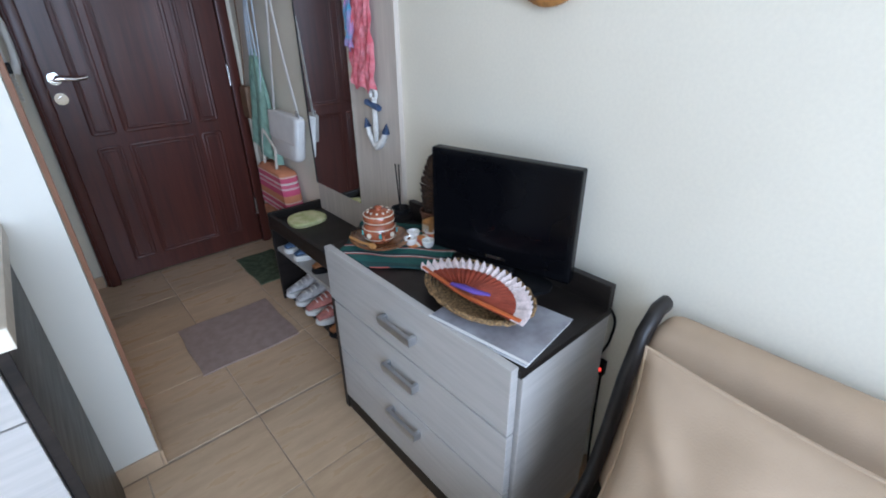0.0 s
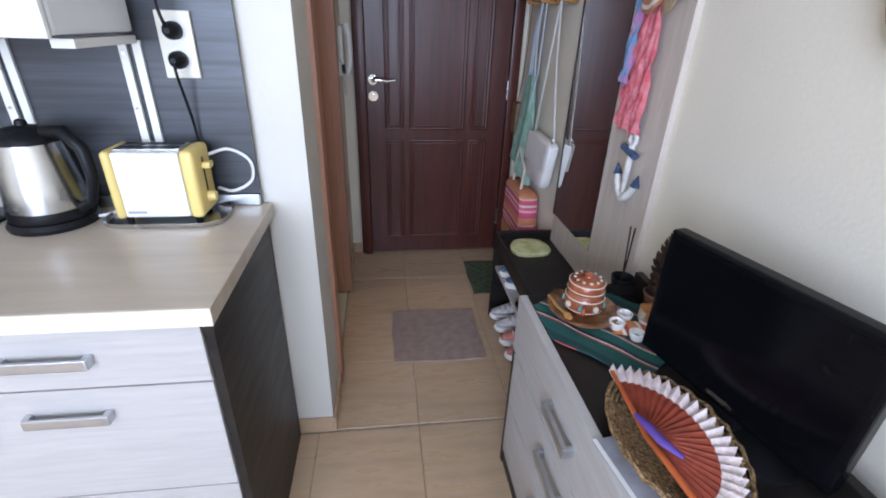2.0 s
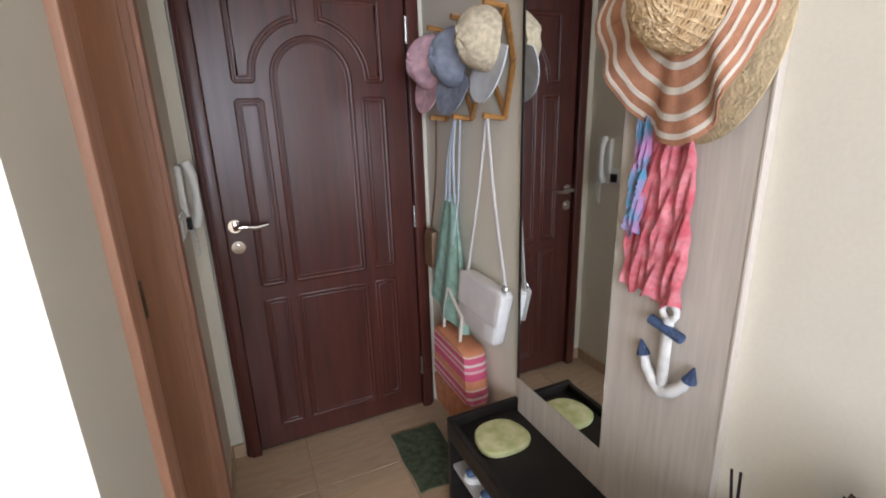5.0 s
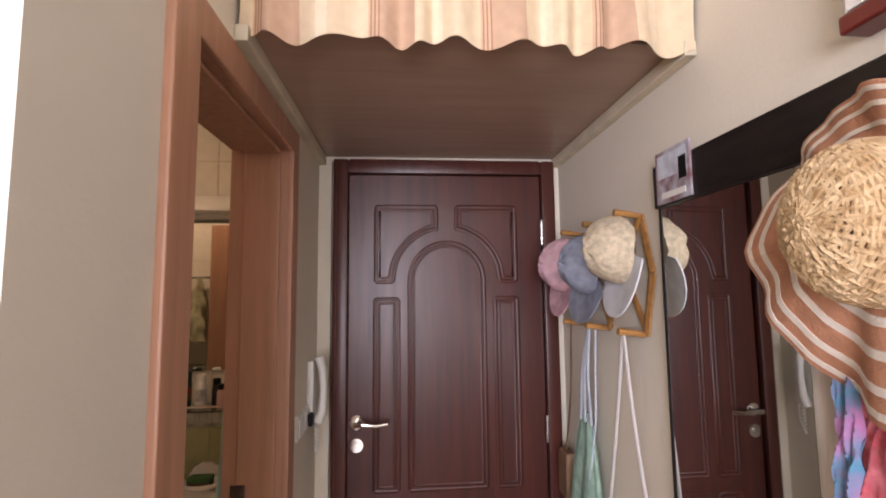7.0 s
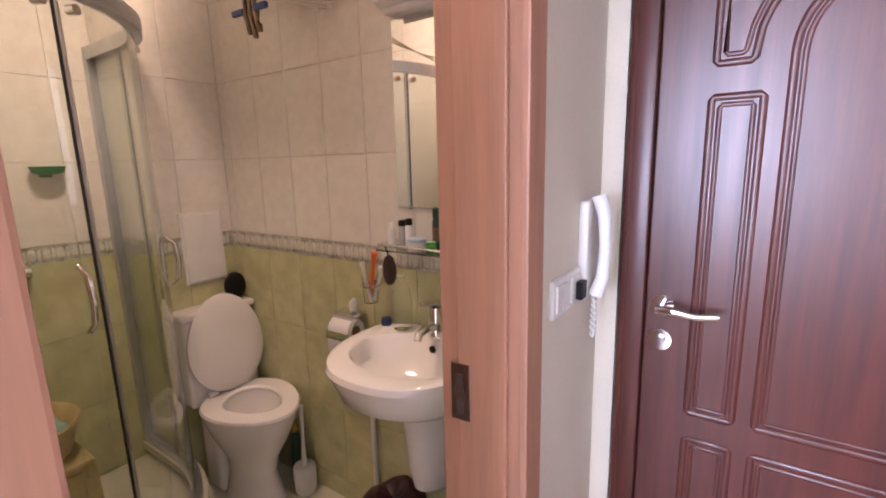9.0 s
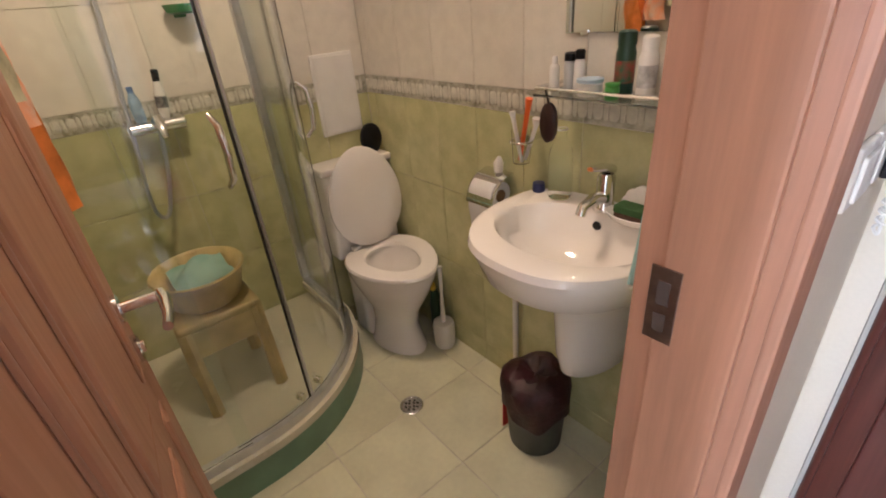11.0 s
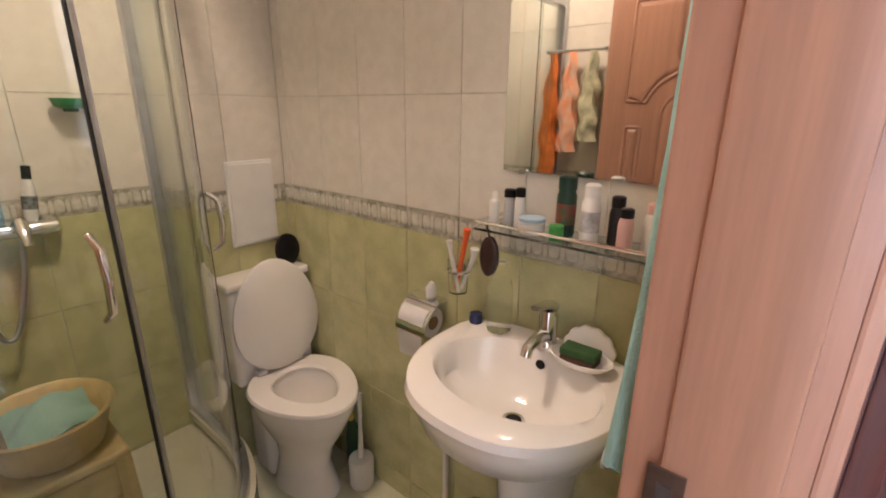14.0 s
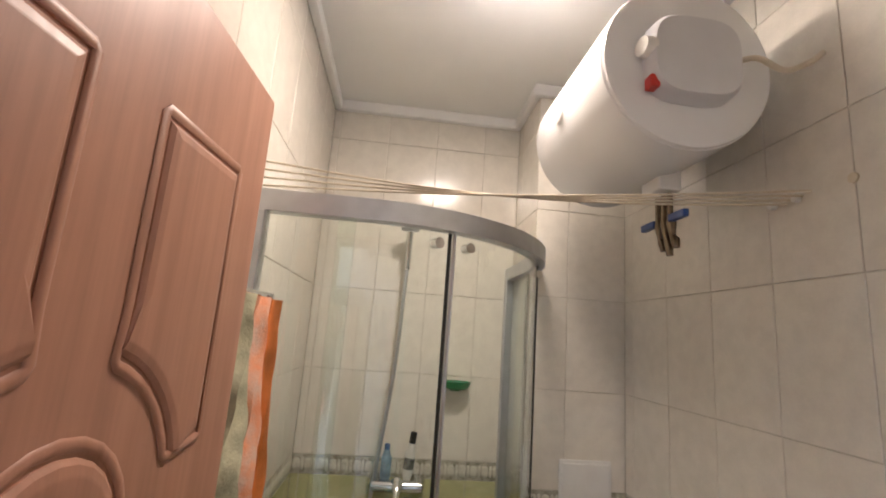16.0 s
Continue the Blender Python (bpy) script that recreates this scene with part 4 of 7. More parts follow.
# ---- dresser ----
dr = thing("chest_of_drawers", (-0.21, -1.915, 0), "chest of drawers with pale ash fronts and dark wenge carcass", "chest of drawers")
DBK = -0.06
DX, DYa, DYb, DT = -0.395, -2.342, -1.588, 0.645
part("side_panel", box((DX - 0.018, DYb - 0.022, 0), (DBK, DYb, 0.468), 0.002), WENGE, dr)
part("side_panel", box((DX + 0.004, DYb - 0.022, 0.468), (DBK, DYb, DT - 0.02), 0.002), WENGE, dr)
part("side_panel", box((DX + 0.012, DYa, 0.0), (DBK, DYa + 0.022, DT - 0.02), 0.002), ASHW, dr, "pale ash side panel")
part("top", box((DX, DYa - 0.004, DT - 0.02), (DBK, DYb + 0.004, DT), 0.003), WENGE, dr)
part("back_lip", box((DBK - 0.022, DYa - 0.004, DT), (DBK, DYb + 0.004, DT + 0.065), 0.003), WENGE, dr)
part("side_lip", box((DX + 0.08, DYb - 0.016, DT), (DBK - 0.022, DYb + 0.004, DT + 0.03), 0.003), WENGE, dr)
part("plinth", box((DX - 0.014, DYa + 0.004, 0), (DX + 0.006, DYb - 0.023, 0.062), 0.002), WENGE, dr)
part("back_board", box((DBK - 0.012, DYa + 0.022, 0.05), (DBK - 0.004, DYb - 0.022, DT - 0.02)), WENGE, dr)
for z0, z1 in ((0.068, 0.275), (0.281, 0.465), (0.471, 0.652)):
    w = part("drawer", box((DX - 0.020, DYa + 0.006, z0), (DX + 0.002, DYb - (0.004 if z1 > 0.6 else 0.024), z1), 0.002), ASHW, dr, "pale ash drawer front")
    zc = {0.471: 0.555, 0.281: 0.398, 0.068: 0.222}[z0]
    b = bmesh.new()
    ym = -1.968
    bx(b, (DX - 0.046, ym - 0.068, zc - 0.012), (DX - 0.034, ym + 0.068, zc + 0.012), 0.003)
    for yy in (ym - 0.062, ym + 0.062):
        bx(b, (DX - 0.036, yy - 0.006, zc - 0.012), (DX - 0.020, yy + 0.006, zc + 0.012), 0.002)
    part("handle", b, ALU, w, "satin aluminium bar handle")

# ---- television ----
TVM = Matrix.Translation((-0.155, -2.060, DT)) @ Matrix.Rotation(radians(-76), 4, 'Z')   # local x along the screen, -y to the viewer
tv = thing("television", (-0.150, -2.045, DT), "black flat-screen television standing on the chest of drawers", "television")


def tvp(name, a, bb, m, bev=0.004, label=""):
    bm = box(a, bb, bev)
    bm.transform(TVM)
    return part(name, bm, m, tv, label)


TVB = mat("black_gloss_bezel", (0.004, 0.004, 0.005), 0.22, var=0.1, spec=0.12)
tvp("bezel", (-0.199, -0.012, 0.045), (0.199, 0.022, 0.328), TVB, 0.006)
tvp("screen", (-0.184, -0.0135, 0.068), (0.184, -0.0115, 0.313), BLACKG, 0.0005, "black glossy screen")
tvp("back_housing", (-0.15, 0.022, 0.09), (0.15, 0.06, 0.30), BLACKP, 0.012)
tvp("neck", (-0.04, -0.003, 0.012), (0.04, 0.025, 0.06), BLACKP, 0.004)
bm = lathe(bmesh.new(), [(0.12, 0.0), (0.12, 0.008), (0.10, 0.013), (0.02, 0.014)], (0, 0.01, 0.0), 32, squash=(1.25, 0.62))
bm.transform(TVM)
part("stand_base", bm, BLACKP, tv, smooth=True)
tvp("badge", (-0.028, -0.0145, 0.059), (0.028, -0.012, 0.066), STEEL, 0.0004, "small pale badge")

# ---- things on the dresser ----
CLOTH = striped("green_striped_woven_cloth", 1, 8.0, ((0.0, (0.015, 0.085, 0.075)), (0.30, (0.42, 0.07, 0.05)), (0.34, (0.68, 0.66, 0.60)), (0.37, (0.02, 0.03, 0.04)), (0.46, (0.015, 0.10, 0.085)), (0.70, (0.62, 0.60, 0.55)), (0.73, (0.40, 0.08, 0.06)), (0.78, (0.012, 0.05, 0.05))), 0.95, 0.8)
def runner(u, v):
    a, b_ = -0.170 + 0.34 * u + 0.004 * math.sin(v * 17), -0.150 + 0.30 * v + 0.004 * math.sin(u * 11)
    return Vector((a, b_, 0.0025 * math.sin(u * 14 + v * 6) * math.sin(v * 9 + 2)))


b = sheet(bmesh.new(), runner, 40, 40)
for d, sgn in ((0.164, 1), (-0.158, -1)):
    nrm = Vector((0.643, 0.766, 0))
    bmesh.ops.bisect_plane(b, geom=b.verts[:] + b.edges[:] + b.faces[:], dist=0.0001, plane_co=nrm * d, plane_no=nrm * sgn, clear_outer=True)
bmesh.ops.remove_doubles(b, verts=b.verts[:], dist=0.0008)
rn = part("table_runner", b, CLOTH, None, "dark green striped woven cloth under the honey jar", True, "cloth")
rn.matrix_world = pose(-0.232, -1.735, DT + 0.006, 0, 0, -50)
weave = rn.modifiers.new("thickness", 'SOLIDIFY')
weave.thickness, weave.offset = 0.003, 0
TERC = mat("glazed_terracotta", (0.36, 0.10, 0.045), 0.22, var=0.25, scale=25, coat=0.4)
GLZ = mat("cream_slip_decoration", (0.70, 0.62, 0.48), 0.25, var=0.1, coat=0.4)
BRN = mat("brown_glazed_dish", (0.30, 0.14, 0.06), 0.22, var=0.3, scale=30, coat=0.4)
TEAL = mat("teal_glaze_dots", (0.10, 0.32, 0.30), 0.25, coat=0.4)
jx, jy = -0.275, -1.690
dish = thing("dish", (jx, jy, DT + 0.01), "brown glazed saucer on the striped cloth", "dish")
part("plate", lathe(bmesh.new(), [(0.045, 0.010), (0.060, 0.012), (0.088, 0.026), (0.090, 0.029), (0.086, 0.030), (0.058, 0.018), (0.01, 0.016)], (jx, jy, DT), 32, squash=(1, 1.1)), BRN, dish, smooth=True)
jar = thing("honey_jar", (jx, jy, DT + 0.02), "lidded terracotta jar with cream and teal painted bands", "jar")
part("jar_body", lathe(bmesh.new(), [(0.028, 0.016), (0.040, 0.022), (0.050, 0.040), (0.052, 0.054), (0.047, 0.070), (0.041, 0.078), (0.042, 0.084)], (jx, jy, DT), 32), TERC, jar, smooth=True)
part("lid", lathe(bmesh.new(), [(0.045, 0.084), (0.047, 0.090), (0.046, 0.104), (0.040, 0.112), (0.022, 0.116), (0.010, 0.117), (0.009, 0.121), (0.012, 0.125), (0.008, 0.129), (0.001, 0.130)], (jx, jy, DT), 32), TERC, jar, smooth=True)
for z, r in ((0.036, 0.0485), (0.066, 0.0495), (0.087, 0.0472), (0.106, 0.0460)):
    part("painted_band", tube(bmesh.new(), arc((jx, jy, DT + z), r - 0.001, 0, 349, 30, 'xy'), 0.0016, 6, True), GLZ, jar, smooth=True)
for k in range(9):
    q = 2 * math.pi * k / 9
    part("painted_flower", tube(bmesh.new(), [(jx + 0.0505 * math.cos(q), jy + 0.0505 * math.sin(q), DT + 0.051), (jx + 0.0545 * math.cos(q), jy + 0.0545 * math.sin(q), DT + 0.051)], 0.0075, 10), GLZ if k % 2 else TEAL, jar)
for k in range(11):
    q = 2 * math.pi * k / 11
    part("painted_dot", tube(bmesh.new(), [(jx + 0.032 * math.cos(q), jy + 0.032 * math.sin(q), DT + 0.112), (jx + 0.032 * math.cos(q), jy + 0.032 * math.sin(q), DT + 0.116)], 0.004, 8), GLZ, jar)
part("ear", tube(bmesh.new(), bend([(jx - 0.02, jy - 0.047, DT + 0.060), (jx - 0.03, jy - 0.066, DT + 0.052), (jx - 0.02, jy - 0.050, DT + 0.036)]), 0.005, 8), TERC, jar, smooth=True)
sp = thing("honey_dipper", (jx - 0.05, jy, DT + 0.03), "small wooden spoon lying on the saucer", "spoon")
part("spoon", tube(bmesh.new(), [(jx - 0.075, jy + 0.05, DT + 0.034), (jx - 0.07, jy, DT + 0.033), (jx - 0.062, jy - 0.03, DT + 0.033), (jx - 0.058, jy - 0.045, DT + 0.032), (jx - 0.055, jy - 0.055, DT + 0.032)], [0.004, 0.004, 0.004, 0.010, 0.006], 8), PINE, sp, smooth=True)
for i, (x, y) in enumerate(((-0.181, -1.735), (-0.140, -1.768), (-0.218, -1.768), (-0.189, -1.815))):
    t = thing("salt_shaker", (x, y, DT + 0.008), "tiny white ceramic cup lying on the cloth", "ornament", "tiny white ornaments")
    part("body", lathe(bmesh.new(), [(0.010, 0.010), (0.015, 0.014), (0.019, 0.026), (0.020, 0.033), (0.017, 0.034), (0.013, 0.022), (0.002, 0.018)], (x, y, DT), 16), CERAM, t, smooth=True)
    part("painted_centre", tube(bmesh.new(), [(x, y, DT + 0.0185), (x, y, DT + 0.0215)], 0.009, 10), TEAL, t)
pch = thing("embroidered_pouch", (-0.14, -1.775, DT + 0.01), "small orange and white striped pouch on the cloth", "pouch")
part("pouch", sheet(bmesh.new(), lambda u, v: Vector((-0.23 + 0.15 * u, -1.745 - 0.07 * v + 0.10 * (u - 0.5) * -0.6, DT + 0.012 + 0.016 * math.sin(math.pi * u) * math.sin(math.pi * v))), 16, 12, 0.004), striped("orange_white_weave", 0, 26, ((0, (0.55, 0.20, 0.06)), (0.55, (0.72, 0.66, 0.56)), (0.75, (0.42, 0.10, 0.06))), 0.9, 0.6), pch, smooth=True)
# wooden figurine box
fg = thing("small_wooden_box", (-0.115, -1.745, DT + 0.01), "small carved wooden box on the cloth", "box")
part("body", box((-0.14, -1.765, DT + 0.008), (-0.095, -1.725, DT + 0.055), 0.004), PINE, fg)
part("label_patch", box((-0.1415, -1.76, DT + 0.018), (-0.1402, -1.73, DT + 0.044)), GLZ, fg)

# pine cone in a pot
CONE = mat("brown_pine_cone_scales", (0.085, 0.048, 0.029), 0.75, var=0.3, scale=40, rand=0.25, island=True)
pc = thing("pine_cone", (-0.070, -1.700, DT), "large brown pine cone standing in a clay pot", "pine cone")
part("pot", lathe(bmesh.new(), [(0.030, 0.0), (0.034, 0.004), (0.041, 0.055), (0.044, 0.062), (0.040, 0.064), (0.036, 0.05)], (-0.070, -1.700, DT + 0.001), 24), mat("brown_clay_pot", (0.17, 0.075, 0.045), 0.6, var=0.2), pc, "brown clay pot", True)
b = bmesh.new()
rng = random.Random(4)
for k in range(150):
    f = k / 149
    a = k * 2.39996
    h = 0.05 + 0.17 * f
    R = 0.036 * math.sin(math.pi * min(1, 0.22 + 0.74 * f)) ** 0.8 + 0.004
    base = Vector((-0.070, -1.700, DT + h))
    o = Vector((math.cos(a), math.sin(a), 0))
    t_ = Vector((-math.sin(a), math.cos(a), 0))
    w = 0.009 * (0.6 + 0.5 * (1 - f))
    tip = base + o * (R * rng.uniform(0.92, 1.08)) + Vector((0, 0, 0.010 + 0.012 * f))
    root = base + o * R * 0.25
    vs = [b.verts.new(p) for p in (root - t_ * w * 0.5, root + t_ * w * 0.5, tip + t_ * w - o * 0.004, tip + Vector((0, 0, 0.004)), tip - t_ * w - o * 0.004)]
    vb = [b.verts.new(v.co - Vector((0, 0, 0.004))) for v in vs]
    b.faces.new(vs)
    b.faces.new(vb[::-1])
    for i in range(5):
        b.faces.new((vs[i], vb[i], vb[(i + 1) % 5], vs[(i + 1) % 5]))
part("cone_body", b, CONE, pc)
part("core", lathe(bmesh.new(), [(0.012, 0.045), (0.026, 0.09), (0.024, 0.14), (0.012, 0.205), (0.002, 0.228)], (-0.070, -1.700, DT), 14), CONE, pc, smooth=True)
# incense holder with stick
ih = thing("incense_holder", (-0.11, -1.575, DT), "dark incense holder with upright sticks", "incense holder")
part("bowl", lathe(bmesh.new(), [(0.020, 0.001), (0.028, 0.012), (0.033, 0.035), (0.030, 0.036), (0.022, 0.012)], (-0.11, -1.575, DT + 0.01), 20), BLACKP, ih, smooth=True)
for dx_, dy_ in ((0, 0), (0.006, -0.012)):
    part("stick", tube(bmesh.new(), [(-0.11, -1.575, DT + 0.015), (-0.105 + dx_, -1.55 + dy_, DT + 0.19)], 0.0024, 6), WENGE, ih)
# grey place mat / book, wicker basket and fan
BKM = mat("grey_printed_cover", (0.34, 0.34, 0.37), 0.45, var=0.25, scale=18, color2=(0.20, 0.19, 0.21))
PAG = mat("white_paper", (0.74, 0.73, 0.72), 0.8, var=0.05)
bk = thing("magazine", (-0.31, -2.19, DT), "grey covered magazine lying on the dresser", "magazine")
BM_ = Matrix.Translation((-0.300, -2.203, DT)) @ Matrix.Rotation(radians(8), 4, 'Z')
for nm, a, bb, m in (("pages", (-0.098, -0.128, 0.001), (0.094, 0.128, 0.008), PAG), ("cover", (-0.10, -0.13, 0.008), (0.10, 0.13, 0.0105), BKM), ("spine_stripe", (-0.100, -0.131, 0.0105), (-0.092, 0.131, 0.0112), PAG)):
    bm = box(a, bb, 0.0008)
    bm.transform(BM_)
    part(nm, bm, m, bk)
WICK = mat("brown_wicker", (0.36, 0.22, 0.095), 0.7, var=0.4, scale=160, bump=0.8, bscale=200)
bs = thing("wicker_basket", (-0.265, -2.06, DT + 0.012), "shallow oval brown wicker basket on the magazine", "basket")
BC = Vector((-0.285, -2.115, DT + 0.012))
for k in range(5):
    r0, z0 = 0.115 + 0.011 * k, 0.006 + 0.006 * k
    part("woven_coil", tube(bmesh.new(), [BC + Matrix.Rotation(radians(-6), 3, 'Z') @ Vector((0.66 * r0 * math.cos(a), r0 * math.sin(a), z0 + 0.004 * math.sin(20 * a + k * 3))) for a in [2 * math.pi * i / 64 for i in range(64)]], 0.0042, 6, True), WICK, bs, smooth=True)
part("basket_floor", lathe(bmesh.new(), [(0.122, 0.001), (0.122, 0.005), (0.01, 0.006)], BC, 32, squash=(0.7, 1.0)), WICK, bs)
# hand fan: ribs of cloth with lace edge
FANR = mat("dark_red_fan_cloth", (0.30, 0.050, 0.022), 0.75, var=0.15, scale=30, bump=0.3, bscale=150)
LACE = mat("pale_pink_lace", (0.76, 0.64, 0.62), 0.9, var=0.15, scale=60, bump=0.6, bscale=250)
FRIB = mat("orange_lacquered_fan_ribs", (0.55, 0.13, 0.035), 0.35, var=0.15)
fan = thing("hand_fan", (-0.30, -2.12, DT + 0.035), "open dark red hand fan with pale lace edge in the basket", "fan")
FO = Vector((-0.345, -2.123, DT + 0.050))


def fanpt(u, r, lift=0.0):
    a = radians(-84 + 168 * u)
    return FO + Vector((r * math.cos(a) * 0.80, r * math.sin(a) * 1.04, lift + 0.012 * (r / 0.16) * math.cos(a) - 0.008))


NF = 24
part("fan_leaf", sheet(bmesh.new(), lambda u, v: fanpt(u, 0.020 + 0.110 * v, 0.006 + (0.004 if int(round(u * NF * 2)) % 2 else 0)), NF * 2, 3, 0.0012), FANR, fan)
part("lace_edge", sheet(bmesh.new(), lambda u, v: fanpt(u, 0.130 + 0.034 * v + (0.004 if int(round(u * NF * 2)) % 2 else -0.002) * v, 0.006 + (0.009 * (0.5 + v) if int(round(u * NF * 2)) % 2 else 0)), NF * 2, 3, 0.0012), LACE, fan, "pale pink pleated lace edge")
for k in range(9):
    part("rib", tube(bmesh.new(), [fanpt(k / 8, 0.0, 0.010), fanpt(k / 8, 0.030, 0.009)], 0.0022, 6, False, ((0, 0, 1), 0.4)), FRIB, fan)
part("guard", tube(bmesh.new(), [fanpt(0, 0.0, 0.014), fanpt(0, 0.155, 0.016)], 0.006, 6, False, ((0, 0, 1), 0.4)), FRIB, fan)
part("guard", tube(bmesh.new(), [fanpt(1, 0.0, 0.014), fanpt(1, 0.15, 0.016)], 0.005, 6, False, ((0, 0, 1), 0.4)), FRIB, fan)
vi = thing("tassel", (-0.31, -2.14, DT + 0.06), "violet ribbon tassel on the fan", "ribbon")
part("ribbon", tube(bmesh.new(), [FO + Vector((-0.005, 0.03, 0.022)), FO + Vector((0.0, 0.0, 0.026)), FO + Vector((0.01, -0.03, 0.022)), FO + Vector((0.03, -0.06, 0.018))], [0.006, 0.010, 0.010, 0.005], 8, False, ((0, 0, 1), 0.5)), mat("violet_ribbon", (0.10, 0.05, 0.28), 0.6), vi, smooth=True)

# ---- cable and adapter beside the dresser ----
cb = thing("power_cable", (-0.01, -2.36, 0), "black power cable with a lit red switch by the wall", "cable")
part("cable", tube(bmesh.new(), bend([(-0.02, -2.20, 0.66), (-0.012, -2.325, 0.60), (-0.015, -2.335, 0.52), (-0.012, -2.315, 0.45), (-0.010, -2.325, 0.40), (-0.010, -2.33, 0.20), (-0.02, -2.35, 0.03), (-0.03, -2.42, 0.012)]), 0.0035, 8), BLACKP, cb, smooth=True)
part("switch_box", box((-0.020, -2.335, 0.395), (-0.002, -2.315, 0.44), 0.003), BLACKP, cb)
part("red_lamp", box((-0.0225, -2.329, 0.41), (-0.0195, -2.321, 0.42), 0.001), glow_mat("red_lamp", (1.0, 0.05, 0.03), 3.0), cb)

# ---- round wooden wall plaque ----
pl = thing("wall_plaque", (0, -2.075, 1.29), "oval carved wooden plaque with painted flowers", "plaque")
PY, PZ = -2.05, 1.425
part("backing", lathe(bmesh.new(), [(0.095, -0.002), (0.095, -0.010), (0.02, -0.012)], (0, PY, PZ), 32, 'x', squash=(1, 1.2)), mat("cream_painted_plaque", (0.62, 0.50, 0.32), 0.5, var=0.2, scale=20), pl, smooth=True)
part("wooden_ring", tube(bmesh.new(), [Vector((-0.016, PY + 0.102 * math.cos(a), PZ + 0.122 * math.sin(a))) for a in [2 * math.pi * i / 40 for i in range(40)]], 0.019, 10, True, ((1, 0, 0), 0.75)), PINE, pl, "carved orange-brown ring", True)
FLW = mat("painted_leaves", (0.10, 0.20, 0.06), 0.5, var=0.3, scale=40)
for k, (dy, dz) in enumerate(((0.03, 0.02), (-0.03, -0.01), (0.0, 0.05), (0.02, -0.05), (-0.04, 0.04))):
    part("painted_leaf", lathe(bmesh.new(), [(0.022, 0), (0.016, -0.005), (0.001, -0.007)], (-0.0125, PY + dy, PZ + dz), 10, 'x', squash=(1, 0.6)), FLW if k % 2 else TERC, pl, smooth=True)

# ---- sofa ----
SOFA = mat("beige_velour", (0.43, 0.315, 0.215), 0.9, var=0.06, scale=7, bump=0.15, bscale=300)
SOFD = mat("dark_metal_sofa_frame", (0.03, 0.026, 0.026), 0.35, 0.3, var=0.2)
level(-0.030)
so = thing("sofa_bed", (-0.5, -3.35, 0), "beige upholstered sofa bed with dark curved metal arm", "sofa")


def cushion(name, a, bb, m, parent, bev=0.05, wob=0.006, label=""):
    return part(name, box(a, bb, bev, 4), m, parent, label, True, wob=wob)


b = box((-0.15, -4.25, 0.34), (-0.04, -2.47, 0.735), 0.045, 5)
b.transform(Matrix.Translation((0, 0, 0)))
for v in b.verts:
    v.co.x -= (0.735 - v.co.z) * 0.32
part("back_cushion", b, SOFA, so, "beige mattress back", True)
cushion("seat_cushion", (-0.98, -4.25, 0.22), (-0.22, -2.50, 0.38), SOFA, so)
for yy in (-2.465, -4.28):
    part("arm", tube(bmesh.new(), [(-0.075, yy, 0.752), (-0.11, yy, 0.752), (-0.155, yy, 0.715), (-0.198, yy, 0.62), (-0.225, yy, 0.50), (-0.265, yy, 0.38), (-0.36, yy, 0.29), (-0.62, yy, 0.25), (-0.95, yy, 0.245)], 0.020, 12, False, ((0, 1, 0), 0.8)), SOFD, so, "dark curved metal arm", True)
    for xx in (-0.15, -0.90):
        part("leg", tube(bmesh.new(), [(xx, yy + 0.03, 0.0), (xx, yy + 0.03, 0.27)], 0.018, 10), SOFD, so)
part("base_frame", box((-0.96, -4.24, 0.19), (-0.10, -2.51, 0.245), 0.006), SOFD, so)
level(0)
pw = thing("pillow", (-0.42, -2.86, 0.35), "creased beige pillow leaning on the sofa back", "pillow")
PA, PB, PC = Vector((0, -1, 0)), Vector((-0.48, -0.03, -0.87)).normalized(), Vector((-0.87, 0, 0.48))


def pillow_side(sgn):
    def f(u, v):
        p, q = 2 * u - 1, 2 * v - 1
        plump = (max(0.0, 1 - p * p) * max(0.0, 1 - q * q)) ** 0.42
        pin = 1 - 0.07 * (1 - q * q) * p * p
        pin2 = 1 - 0.09 * (1 - p * p) * q * q
        crease = 0.007 * math.sin(9 * p + 7 * q) * math.sin(6 * q - 3 * p + 1) + 0.009 * math.exp(-((p - 0.5 * q + 0.55) / 0.09) ** 2) - 0.008 * math.exp(-((p + 0.3 * q + 0.1) / 0.07) ** 2)
        base = Vector((-0.292, -2.525, 0.760)) + PA * (0.33 * (1 + p * pin)) + PB * (0.225 * (1 + q * pin2))
        return base + PC * (sgn * (0.062 * plump + crease * plump))
    return f


b = sheet(bmesh.new(), pillow_side(1), 48, 40)
sheet(b, pillow_side(-1), 48, 40)
bmesh.ops.remove_doubles(b, verts=b.verts[:], dist=0.0004)
bmesh.ops.recalc_face_normals(b, faces=b.faces)
part("pillow_body", b, SOFA, pw, smooth=True)
hem = [(i / 30, 0) for i in range(30)] + [(1, i / 20) for i in range(20)] + [(1 - i / 30, 1) for i in range(30)] + [(0, 1 - i / 20) for i in range(20)]
part("seam", tube(bmesh.new(), [pillow_side(1)(u, v) for u, v in hem], 0.004, 6, True), SOFA, pw, smooth=True)

